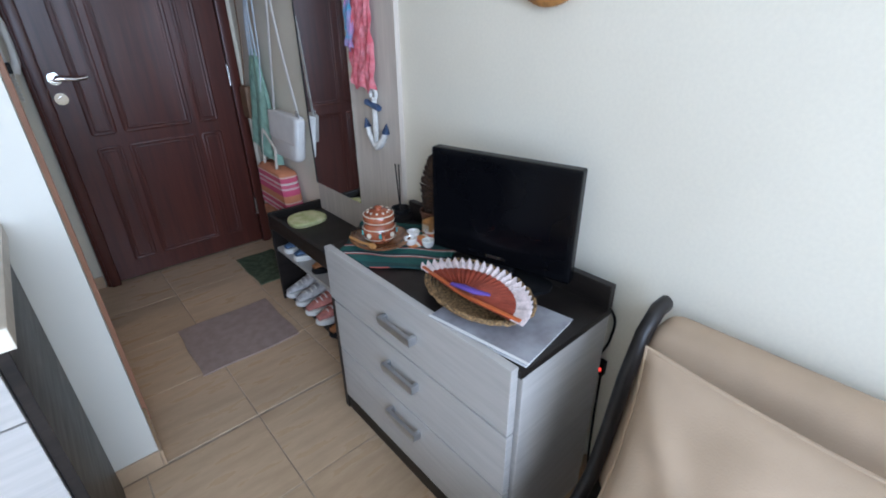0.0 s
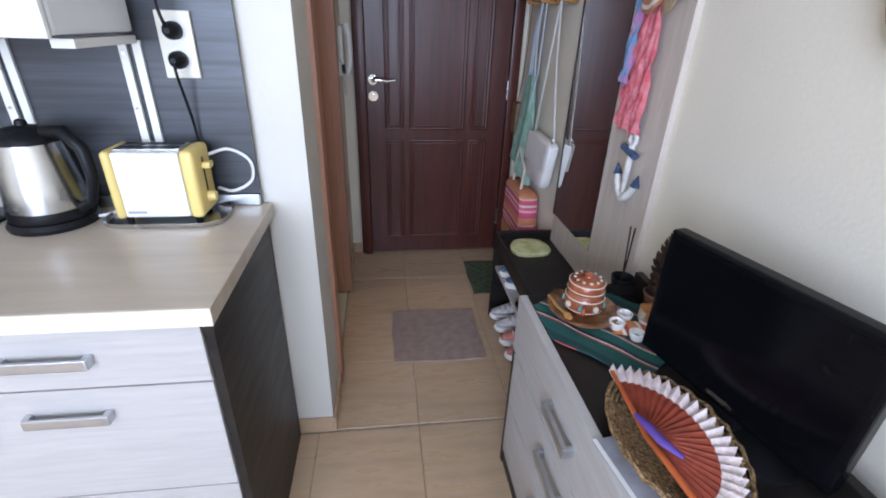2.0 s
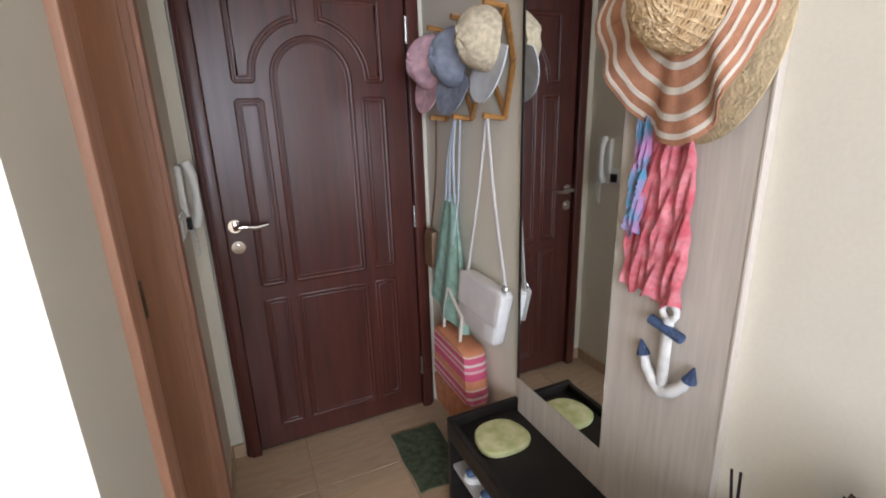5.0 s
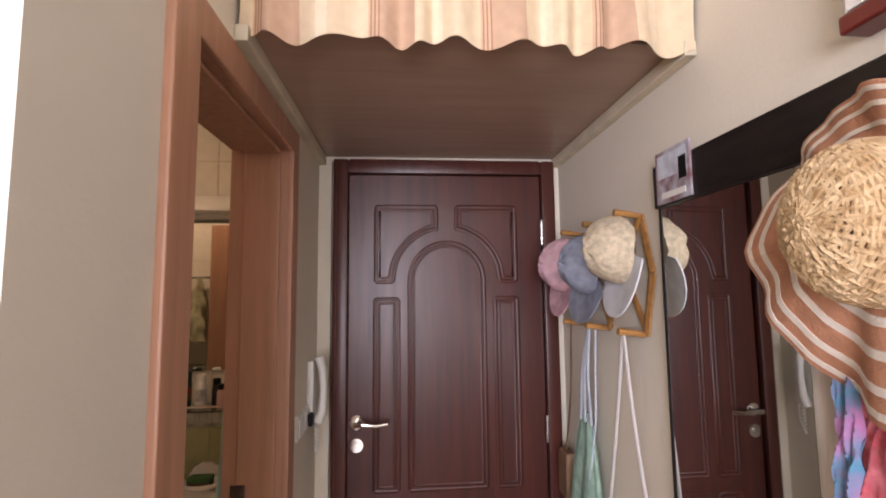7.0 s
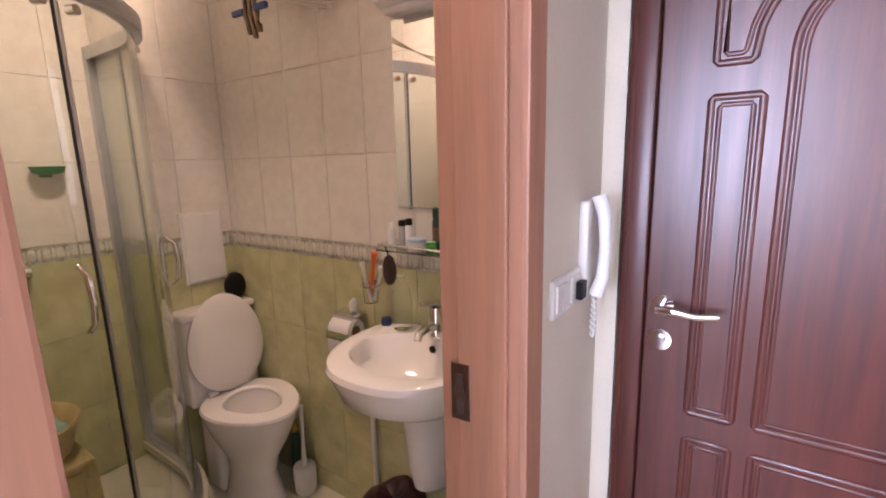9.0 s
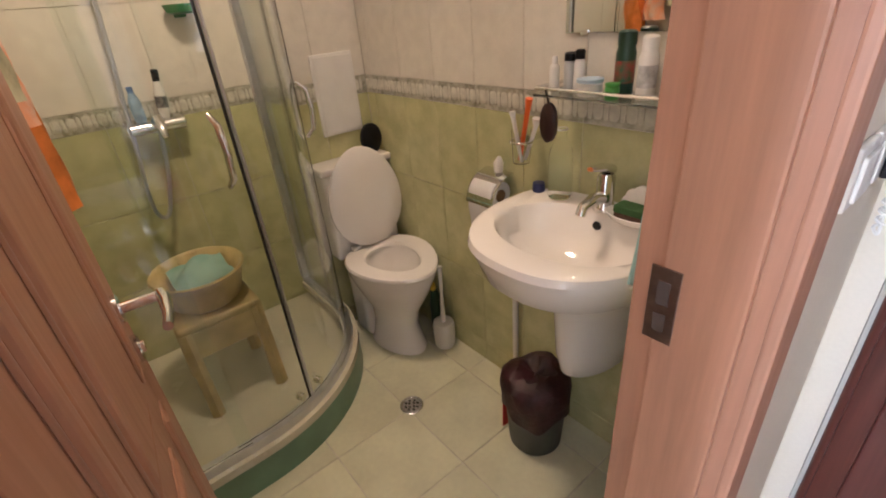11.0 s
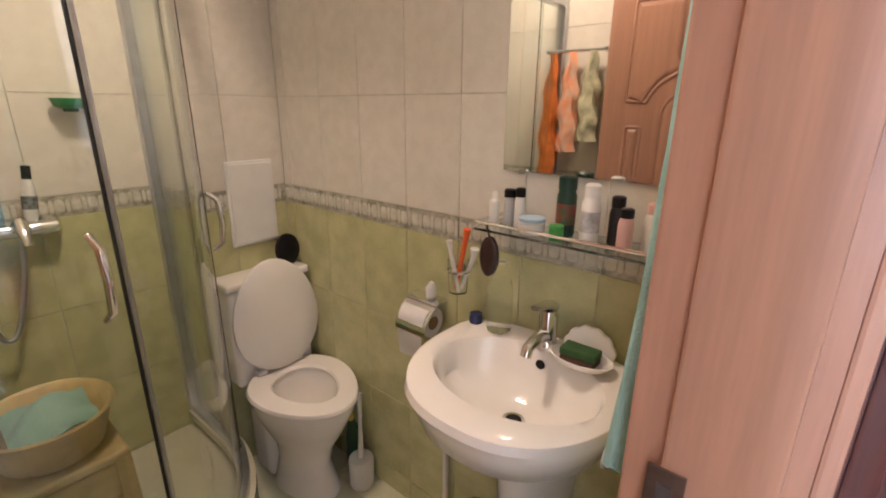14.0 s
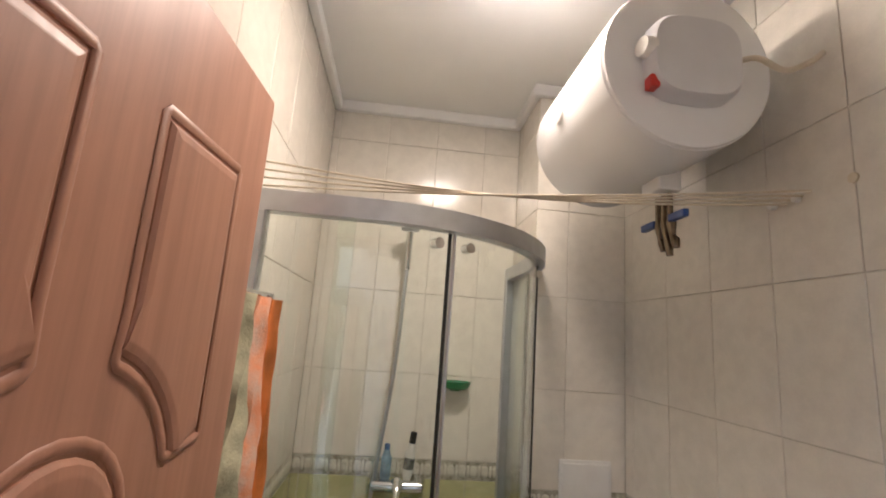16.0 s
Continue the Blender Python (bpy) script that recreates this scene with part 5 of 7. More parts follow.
# ---- kitchen ----
CF, CR, CT = -1.938, -1.080, 0.875
wt = part("worktop", box((-3.55, CF, CT - 0.036), (CR, YK + 0.001, CT), 0.003), TOPW, None, "beige laminate worktop with cream edge", category="worktop")
part("worktop_edge", box((-3.55, CF - 0.003, CT - 0.037), (CR - 0.0005, CF - 0.0002, CT - 0.0005), 0.001), EDGEW, wt, "cream front edge")
part("wall_profile", box((-3.55, YK - 0.022, CT), (CR - 0.025, YK - 0.0105, CT + 0.03), 0.004), ALU, wt, "aluminium wall profile")
sp_ = wall("trim_splashback", (-3.58, YK - 0.010, CT + 0.0), (-1.105, YK - 0.0005, 2.0), SPLASH, "dark slate-look splashback board behind the worktop")


def kitchen_unit(x0, x1, label):
    k = thing("base_cabinet", ((x0 + x1) / 2, -1.62, 0), label, "cabinet", "kitchen base cabinets")
    part("carcass", box((x0 + 0.001, CF + 0.045, 0.1), (x1 - 0.001, YK - 0.004, CT - 0.037), 0.001), WENGE, k, "dark wenge carcass")
    part("plinth", box((x0, CF + 0.08, 0), (x1, CF + 0.095, 0.1)), WENGE, k)
    for z0, z1 in ((0.105, 0.395), (0.399, 0.689), (0.693, 0.834)):
        f = part("drawer", box((x0 + 0.002, CF + 0.024, z0), (x1 - 0.002, CF + 0.044, z1), 0.0015), ASHW, k, "pale ash drawer front")
        zc = {0.693: 0.762, 0.399: 0.628, 0.105: 0.33}[z0]
        b = bmesh.new()
        xm = x1 - 0.270 if x1 > -1.2 else (x0 + x1) / 2
        bx(b, (xm - 0.075, CF + 0.002, zc - 0.013), (xm + 0.075, CF + 0.008, zc + 0.011), 0.003)
        for xx in (xm - 0.070, xm + 0.070):
            bx(b, (xx - 0.006, CF + 0.006, zc - 0.012), (xx + 0.006, CF + 0.024, zc + 0.010), 0.002)
        bx(b, (xm - 0.07, CF + 0.006, zc - 0.013), (xm + 0.07, CF + 0.022, zc - 0.009), 0.001)
        part("handle", b, ALU, f, "satin aluminium cup handle")
    return k


ku = kitchen_unit(-1.715, -1.115, "kitchen drawer unit with pale ash fronts and bar handles")
kitchen_unit(-2.315, -1.717, "kitchen drawer unit with pale ash fronts beside the hob")
kitchen_unit(-2.915, -2.317, "kitchen drawer unit with pale ash fronts under the worktop")
kitchen_unit(-3.515, -2.917, "kitchen drawer unit with pale ash fronts at the wall")
part("end_panel", box((-1.114, CF + 0.03, 0.0), (-1.096, YK - 0.004, CT - 0.037), 0.001), WENGE, ku, "dark wenge end panel")
hb = thing("hob", (-1.95, -1.62, CT), "black glass hob set in the worktop", "hob")
part("glass_top", box((-2.22, -1.84, CT + 0.0005), (-1.665, -1.43, CT + 0.006), 0.002), BLACKG, hb)
for x, y in ((-2.08, -1.73), (-1.82, -1.73), (-2.08, -1.54), (-1.82, -1.54)):
    part("burner_ring", tube(bmesh.new(), arc((x, y, CT + 0.0065), 0.07, 0, 349, 30, 'xy'), 0.0012, 4, True), ALU, hb)

# socket
sk = thing("wall_socket", (-1.227, YK - 0.01, 1.21), "cream double wall socket with two black plugs", "socket")
YF = YK - 0.010
part("plate", box((-1.269, YF - 0.010, 1.190), (-1.195, YF, 1.330), 0.003), mat("cream_plastic", (0.76, 0.72, 0.60), 0.4, var=0.04), sk)
for z in (1.290, 1.230):
    p = part("socket_well", tube(bmesh.new(), [(-1.232, YF - 0.0095, z), (-1.232, YF - 0.012, z)], 0.024, 20), WHITEP, sk, "round socket well", True)
    part("plug", lathe(bmesh.new(), [(0.019, 0.0), (0.019, -0.018), (0.012, -0.034), (0.006, -0.040)], (-1.232, YF - 0.012, z), 16, 'y'), BLACKP, sk, "black plug", True)
part("lead", tube(bmesh.new(), bend([(-1.232, YF - 0.045, 1.230), (-1.231, YF - 0.05, 1.20), (-1.229, YF - 0.02, 1.10), (-1.227, YF - 0.012, 1.0), (-1.232, YF - 0.02, 0.92), (-1.257, YF - 0.04, 0.875)]), 0.0035, 8), BLACKP, sk, smooth=True)
part("lead", tube(bmesh.new(), bend([(-1.232, YF - 0.045, 1.290), (-1.237, YF - 0.06, 1.33), (-1.252, YF - 0.03, 1.40), (-1.267, YF - 0.02, 1.55), (-1.277, YF - 0.02, 1.80)]), 0.0035, 8), BLACKP, sk, smooth=True)

# microwave on wall brackets
mw = thing("microwave_oven", (-1.57, -1.57, 1.275), "white microwave oven on metal wall brackets", "microwave")
part("housing", box((-1.7500, -1.735, 1.285), (-1.3120, YK - 0.03, 1.545), 0.008), ENAMEL, mw)
part("front_panel", box((-1.7500, -1.751, 1.280), (-1.3120, -1.7355, 1.545), 0.006), WHITEP, mw)
part("door_window", box((-1.7350, -1.7545, 1.318), (-1.4250, -1.7515, 1.52), 0.001), BLACKG, mw, "black door window")
for z in (1.36, 1.47):
    part("dial_knob", tube(bmesh.new(), [(-1.3650, -1.751, z), (-1.3650, -1.77, z)], [0.022, 0.018], 20), WHITEP, mw, smooth=True)
for k in range(3):
    for j in range(6):
        part("vent_slot", box((-1.3125, -1.62 + j * 0.018, 1.47 + k * 0.02), (-1.3112, -1.61 + j * 0.018, 1.482 + k * 0.02)), BLACKP, mw)
for i, x in enumerate((-1.335, -1.605)):
    t = thing("wall_bracket", (x, YF, 1.02), "white metal bracket carrying the microwave", "bracket", "microwave brackets")
    b = bmesh.new()
    bx(b, (x - 0.024, YF - 0.010, 1.03), (x - 0.006, YF, 1.268), 0.002)
    bx(b, (x + 0.006, YF - 0.010, 1.03), (x + 0.024, YF, 1.268), 0.002)
    part("upright", b, WHITEP, t)
    part("arm", box((x - 0.02, -1.68, 1.262), (x + 0.02, YF - 0.0105, 1.2785), 0.002), WHITEP, t)
    for z in (1.24, 1.12):
        part("screw", tube(bmesh.new(), [(x - 0.015, YF - 0.0095, z), (x - 0.015, YF - 0.012, z)], 0.004, 8), STEEL, t)

# toaster on a steel tray
tr = thing("tray", (-1.36, -1.47, CT), "oval-cornered steel tray under the toaster", "tray")
rings = []
for z, g in ((0.001, 0.95), (0.003, 0.97), (0.012, 1.0), (0.014, 1.0), (0.012, 0.985), (0.005, 0.94), (0.0045, 0.5)):
    rings.append([Vector((-1.297 + 0.138 * g * math.copysign(abs(math.cos(a)) ** 0.45, math.cos(a)), -1.523 + 0.078 * g * math.copysign(abs(math.sin(a)) ** 0.45, math.sin(a)), CT + z)) for a in [2 * math.pi * i / 40 for i in range(40)]])
part("tray_body", loft(bmesh.new(), rings), STEEL, tr, smooth=True)
YEL = mat("pale_yellow_plastic", (0.78, 0.60, 0.20), 0.4, var=0.06)
to = thing("toaster", (-1.30, -1.52, CT), "pale yellow toaster with white side standing on a tray", "toaster")
TX0, TX1, TYa, TYb = -1.397, -1.203, -1.575, -1.47
part("end_cap", box((TX0, TYa, CT + 0.016), (TX0 + 0.022, TYb, CT + 0.175), 0.012, 3), YEL, to, smooth=True)
part("end_cap", box((TX1 - 0.03, TYa, CT + 0.016), (TX1, TYb, CT + 0.175), 0.012, 3), YEL, to, smooth=True)
part("body", box((TX0 + 0.0225, TYa + 0.001, CT + 0.02), (TX1 - 0.0305, TYb - 0.001, CT + 0.172), 0.006), WHITEP, to, "white side")
part("top_plate", box((TX0 + 0.023, TYa + 0.015, CT + 0.172), (TX1 - 0.031, TYb - 0.015, CT + 0.177), 0.001), STEEL, to)
for yy in (-1.54, -1.505):
    part("slot", box((TX0 + 0.03, yy - 0.010, CT + 0.1772), (TX1 - 0.038, yy + 0.010, CT + 0.1782)), BLACKP, to)
part("lever", box((TX1, -1.537, CT + 0.125), (TX1 + 0.020, -1.508, CT + 0.14), 0.004), YEL, to)
part("lever_slot", box((TX1 - 0.0005, -1.526, CT + 0.05), (TX1 + 0.001, -1.519, CT + 0.15)), BLACKP, to)
part("browning_knob", tube(bmesh.new(), [(TX1, -1.523, CT + 0.055), (TX1 + 0.018, -1.523, CT + 0.055)], [0.014, 0.011], 14), YEL, to, smooth=True)
for xx in (TX0 + 0.02, TX1 - 0.02):
    for yy in (TYa + 0.02, TYb - 0.02):
        part("foot", tube(bmesh.new(), [(xx, yy, CT + 0.005), (xx, yy, CT + 0.018)], 0.008, 8), BLACKP, to)
part("maker_mark", box((-1.367, TYa + 0.0002, CT + 0.03), (-1.327, TYa + 0.0012, CT + 0.036)), mat("grey_print", (0.35, 0.35, 0.36), 0.6), to)
part("cord", tube(bmesh.new(), bend([(TX1 - 0.01, TYb, CT + 0.14), (TX1 + 0.04, TYb + 0.02, CT + 0.15), (TX1 + 0.085, TYb + 0.025, CT + 0.12), (TX1 + 0.085, TYb + 0.02, CT + 0.07), (TX1 + 0.04, TYb + 0.01, CT + 0.045), (TX1 - 0.0, TYb + 0.02, CT + 0.05)]), 0.004, 8), WHITEP, to, "white cord", True)
# kettle
kx, ky = -1.548, -1.540
kt = thing("kettle", (kx, ky, CT), "brushed steel electric kettle with black handle and base", "kettle")
part("power_base", lathe(bmesh.new(), [(0.088, 0.001), (0.090, 0.010), (0.084, 0.020), (0.07, 0.022)], (kx, ky, CT), 32), BLACKP, kt, smooth=True)
part("body", lathe(bmesh.new(), [(0.078, 0.024), (0.080, 0.04), (0.076, 0.09), (0.066, 0.15), (0.058, 0.19)], (kx, ky, CT), 32), STEEL, kt, smooth=True)
part("lower_band", lathe(bmesh.new(), [(0.0805, 0.022), (0.0825, 0.03), (0.081, 0.045)], (kx, ky, CT), 32, cap0=False, cap1=False), BLACKP, kt, smooth=True)
part("lid", lathe(bmesh.new(), [(0.060, 0.190), (0.056, 0.205), (0.035, 0.22), (0.012, 0.225), (0.010, 0.235), (0.003, 0.238)], (kx, ky, CT), 32), BLACKP, kt, smooth=True)
part("handle", tube(bmesh.new(), [(kx + 0.045, ky - 0.01, CT + 0.212), (kx + 0.09, ky - 0.02, CT + 0.215), (kx + 0.122, ky - 0.028, CT + 0.18), (kx + 0.126, ky - 0.03, CT + 0.12), (kx + 0.108, ky - 0.026, CT + 0.06), (kx + 0.076, ky - 0.018, CT + 0.042)], [0.014, 0.015, 0.014, 0.012, 0.011, 0.012], 12), BLACKP, kt, "curved black handle", True)
part("spout", tube(bmesh.new(), [(kx - 0.05, ky + 0.01, CT + 0.165), (kx - 0.078, ky + 0.015, CT + 0.195)], [0.02, 0.012], 10), STEEL, kt, smooth=True)
part("cord", tube(bmesh.new(), bend([(kx + 0.085, ky + 0.01, CT + 0.008), (kx + 0.12, ky + 0.03, CT + 0.012), (kx + 0.15, ky + 0.08, CT + 0.03), (kx + 0.16, ky + 0.095, CT + 0.07), (kx + 0.12, ky + 0.10, CT + 0.06)]), 0.004, 8), WHITEP, kt, "white cord", True)

# ---- bathroom: shower cabin ----
SC, SR = Vector((-2.63, -0.900, 0)), 0.55


def spath(r, n=18):
    """The cabin's front line at distance r from the corner's centre: south wall, straight, arc, straight, duct."""
    out = [Vector((SC.x + r, YS + 0.004, 0)), Vector((SC.x + r, SC.y - 0.08, 0))]
    out += [SC + Vector((r * math.cos(a), r * math.sin(a), 0)) for a in [radians(90 * i / n) for i in range(n + 1)]]
    out.append(Vector((XW + 0.004, SC.y + r, 0)))
    return out


def band(b, path, w, z0, z1):
    """A strip of width w along a path, between two heights."""
    n = len(path)
    L_, R_ = [], []
    for i, p in enumerate(path):
        d = (path[min(i + 1, n - 1)] - path[max(i - 1, 0)]).normalized()
        s = Vector((-d.y, d.x, 0)) * (w / 2)
        L_.append(p + s)
        R_.append(p - s)
    vs = [[b.verts.new((q.x, q.y, z)) for q, z in ((L_[i], z0), (R_[i], z0), (R_[i], z1), (L_[i], z1))] for i in range(n)]
    for A, B in zip(vs, vs[1:]):
        for k in range(4):
            b.faces.new((A[k], A[(k + 1) % 4], B[(k + 1) % 4], B[k]))
    b.faces.new(vs[0][::-1])
    b.faces.new(vs[-1])
    bmesh.ops.recalc_face_normals(b, faces=b.faces)
    return b


GTRAY = mat("sea_green_acrylic", (0.17, 0.30, 0.19), 0.3, var=0.1, scale=6)
CTRAY = mat("cream_acrylic", (0.66, 0.63, 0.48), 0.25, var=0.05, scale=6)
SEAL = mat("dark_rubber_seal", (0.02, 0.022, 0.02), 0.6)
sh = thing("shower_cabin", (-2.5, -0.75, 0), "quarter-round glass shower cabin with aluminium rails and green tray", "shower")
part("tray_skirt", band(bmesh.new(), spath(0.570), 0.030, -0.006, 0.112), GTRAY, sh, "sea green tray skirt", True)
part("tray_rim", band(bmesh.new(), spath(0.556), 0.062, 0.112, 0.142), CTRAY, sh, "cream tray rim", True)
b = bmesh.new()
pts = spath(0.545)
poly = [Vector((XW + 0.004, YS + 0.004, 0.075))] + [Vector((p.x, p.y, 0.075)) for p in pts]
vs = [b.verts.new(p) for p in poly]
f = b.faces.new(vs)
ext = bmesh.ops.extrude_face_region(b, geom=[f])
bmesh.ops.translate(b, verts=[v for v in ext["geom"] if isinstance(v, bmesh.types.BMVert)], vec=(0, 0, -0.08))
bmesh.ops.recalc_face_normals(b, faces=b.faces)
part("tray_floor", b, CTRAY, sh)
part("lower_rail", band(bmesh.new(), spath(0.552), 0.034, 0.1425, 0.175), ALU, sh, smooth=True)
part("upper_rail", band(bmesh.new(), spath(0.552), 0.042, 1.818, 1.866), ALU, sh, smooth=True)
part("wall_profile", box((SC.x + 0.53, YS, 0.175), (SC.x + 0.575, YS + 0.035, 1.818), 0.003), ALU, sh)
part("wall_profile", box((XW, SC.y + 0.53, 0.175), (XW + 0.035, SC.y + 0.575, 1.832), 0.003), ALU, sh)
full = spath(0.552, 40)


def glass(name, pts, r_off):
    g = part(name, band(bmesh.new(), pts, 0.005, 0.176, 1.817), GLASS, sh, smooth=True)
    g.visible_shadow = False
    return g


def arcpts(r, a0, a1, n=16):
    return [SC + Vector((r * math.cos(a), r * math.sin(a), 0)) for a in [radians(a0 + (a1 - a0) * i / n) for i in range(n + 1)]]


glass("fixed_pane", [Vector((SC.x + 0.560, YS + 0.035, 0)), Vector((SC.x + 0.560, SC.y - 0.02, 0))], 0)
glass("fixed_pane", [Vector((SC.x - 0.02, SC.y + 0.560, 0)), Vector((XW + 0.035, SC.y + 0.560, 0))], 0)
glass("sliding_door", [Vector((SC.x + 0.545, SC.y - 0.06, 0))] + arcpts(0.545, 0, 21), 0)
glass("sliding_door", arcpts(0.545, 22, 92), 0)
for a in (21.4, 22.7):
    p = SC + Vector((0.545 * math.cos(radians(a)), 0.545 * math.sin(radians(a)), 0))
    part("door_seal", tube(bmesh.new(), [(p.x, p.y, 0.177), (p.x, p.y, 1.816)], 0.0045, 8), SEAL if a < 22 else ALU, sh)
for p in (Vector((SC.x - 0.01, SC.y + 0.552, 0)), Vector((SC.x + 0.170, SC.y + 0.520, 0))):
    part("door_seal", tube(bmesh.new(), [(p.x, p.y, 0.177), (p.x, p.y, 1.816)], 0.0045, 8), SEAL, sh)
for a in (16, 67):
    c = SC + Vector((0.555 * math.cos(radians(a)), 0.555 * math.sin(radians(a)), 0))
    o = Vector((math.cos(radians(a)), math.sin(radians(a)), 0))
    part("door_handle", tube(bmesh.new(), [c + Vector((0, 0, 0.965)), c + o * 0.028 + Vector((0, 0, 0.99)), c + o * 0.036 + Vector((0, 0, 1.055)), c + o * 0.028 + Vector((0, 0, 1.12)), c + Vector((0, 0, 1.145))], [0.007, 0.009, 0.010, 0.009, 0.007], 10), CHROME, sh, "curved chrome handle", True)
for a in (18, 27, 72):
    c = SC + Vector((0.545 * math.cos(radians(a)), 0.545 * math.sin(radians(a)), 0))
    for z in (0.205, 1.788):
        part("roller", tube(bmesh.new(), [c - Vector((0.012, 0.006, 0)) + Vector((0, 0, z)), c + Vector((0.012, 0.006, 0)) + Vector((0, 0, z))], 0.013, 14), CHROME, sh, smooth=True)

# mixer, hose and shower head on the west wall
level(DATUM + 0.025)
mx = thing("shower_mixer", (XW, -0.755, 1.07), "chrome shower mixer with hose and hand shower", "shower mixer")
part("body", tube(bmesh.new(), [(XW + 0.055, -0.845, 1.075), (XW + 0.055, -0.665, 1.075)], 0.022, 16), CHROME, mx, smooth=True)
for y in (-0.835, -0.675):
    part("wall_flange", tube(bmesh.new(), [(XW, y, 1.075), (XW + 0.012, y, 1.075), (XW + 0.05, y, 1.075)], [0.032, 0.028, 0.020], 18), CHROME, mx, smooth=True)
part("lever", tube(bmesh.new(), [(XW + 0.06, -0.755, 1.085), (XW + 0.10, -0.755, 1.10), (XW + 0.135, -0.755, 1.075), (XW + 0.15, -0.755, 1.045)], [0.022, 0.021, 0.015, 0.012], 14), CHROME, mx, smooth=True)
part("hose", tube(bmesh.new(), bend([(XW + 0.055, -0.755, 1.055), (XW + 0.06, -0.78, 0.90), (XW + 0.07, -0.83, 0.75), (XW + 0.07, -0.87, 0.80), (XW + 0.06, -0.84, 1.10), (XW + 0.05, -0.80, 1.50), (XW + 0.055, -0.785, 1.90)]), 0.0075, 10), ALU, mx, "flexible steel hose", True)
part("wall_holder", tube(bmesh.new(), [(XW, -0.785, 1.93), (XW + 0.05, -0.785, 1.94)], 0.014, 12), CHROME, mx, smooth=True)
part("hand_shower", tube(bmesh.new(), [(XW + 0.052, -0.785, 1.88), (XW + 0.065, -0.785, 1.96), (XW + 0.10, -0.785, 2.03)], [0.011, 0.012, 0.014], 12), CHROME, mx, smooth=True)
part("spray_head", lathe(bmesh.new(), [(0.016, 0.02), (0.036, 0.006), (0.038, -0.006), (0.03, -0.009)], (XW + 0.115, -0.785, 2.035), 20), ALU, mx, smooth=True)
level(DATUM)
sdm = thing("soap_dish", (XW, -0.555, 1.44), "green plastic soap dish stuck to the tiles", "soap dish")
part("dish", lathe(bmesh.new(), [(0.028, 0.0), (0.042, 0.006), (0.050, 0.030), (0.046, 0.031), (0.038, 0.010), (0.002, 0.008)], (XW + 0.045, -0.555, 1.455), 20, squash=(0.85, 1.15)), GREENP, sdm, smooth=True)
part("bracket", box((XW, -0.575, 1.445), (XW + 0.02, -0.535, 1.475), 0.004), GREENP, sdm)
part("soap_bar", box((XW + 0.020, -0.585, 1.464), (XW + 0.065, -0.525, 1.482), 0.007, 3), mat("green_soap", (0.10, 0.42, 0.20), 0.45), sdm, smooth=True)
level(DATUM + 0.025)
shb = thing("shampoo_bottle", (XW + 0.05, -0.71, 1.10), "slim white shampoo bottle with black cap on the mixer", "bottle")
part("bottle", tube(bmesh.new(), [(XW + 0.045, -0.72, 1.098), (XW + 0.045, -0.718, 1.12), (XW + 0.045, -0.712, 1.19), (XW + 0.045, -0.708, 1.225)], [0.014, 0.019, 0.019, 0.012], 14), WHITEP, shb, smooth=True)
part("cap", tube(bmesh.new(), [(XW + 0.045, -0.708, 1.225), (XW + 0.045, -0.704, 1.265)], 0.012, 12), BLACKP, shb, smooth=True)
part("label_bars", tube(bmesh.new(), [(XW + 0.045, -0.717, 1.135), (XW + 0.045, -0.713, 1.175)], 0.0196, 14), mat("grey_label", (0.25, 0.26, 0.25), 0.5, var=0.4, scale=90), shb, smooth=True)
# blue shower gel on a rail near the front
BLUT = mat("pale_blue_bottle_plastic", (0.30, 0.45, 0.58), 0.3, var=0.2, scale=30)
sg = thing("shower_gel_bottle", (XW + 0.05, -0.815, 1.095), "pale blue shower gel bottle standing on the mixer", "bottle")
part("bottle", tube(bmesh.new(), [(XW + 0.05, -0.80, 1.098), (XW + 0.05, -0.80, 1.11), (XW + 0.05, -0.80, 1.17), (XW + 0.05, -0.80, 1.20)], [0.016, 0.02, 0.02, 0.010], 14), BLUT, sg, smooth=True)
part("cap", tube(bmesh.new(), [(XW + 0.05, -0.80, 1.20), (XW + 0.05, -0.80, 1.22)], 0.010, 12), mat("blue_cap", (0.05, 0.15, 0.35), 0.4), sg)
# stool with a wash basin and cloth
level(0)
BEIGP = mat("yellowed_cream_plastic", (0.60, 0.46, 0.20), 0.4, var=0.12, scale=14)
st = thing("step_stool", (-2.54, -0.84, 0.076), "yellowed plastic step stool standing in the shower", "stool")
SX0, SX1, SY0, SY1 = -2.68, -2.40, -0.98, -0.70
part("seat", box((SX0, SY0, 0.425), (SX1, SY1, 0.455), 0.012, 3), BEIGP, st, smooth=True)
for x in (SX0 + 0.015, SX1 - 0.015):
    for y in (SY0 + 0.02, SY1 - 0.02):
        part("leg", tube(bmesh.new(), [(x + (0.02 if x > -2.54 else -0.02), y, 0.076), (x, y, 0.43)], [0.026, 0.022], 6), BEIGP, st)
for x in (SX0 + 0.012, SX1 - 0.012):
    part("side_apron", box((x - 0.008, SY0 + 0.03, 0.32), (x + 0.008, SY1 - 0.03, 0.425), 0.003), BEIGP, st)
for y in (SY0 + 0.014, SY1 - 0.014):
    part("side_apron", box((SX0 + 0.03, y - 0.008, 0.32), (SX1 - 0.03, y + 0.008, 0.425), 0.003), BEIGP, st)
ba = thing("wash_basin", (-2.54, -0.84, 0.456), "cream plastic wash bowl on the stool", "bowl")
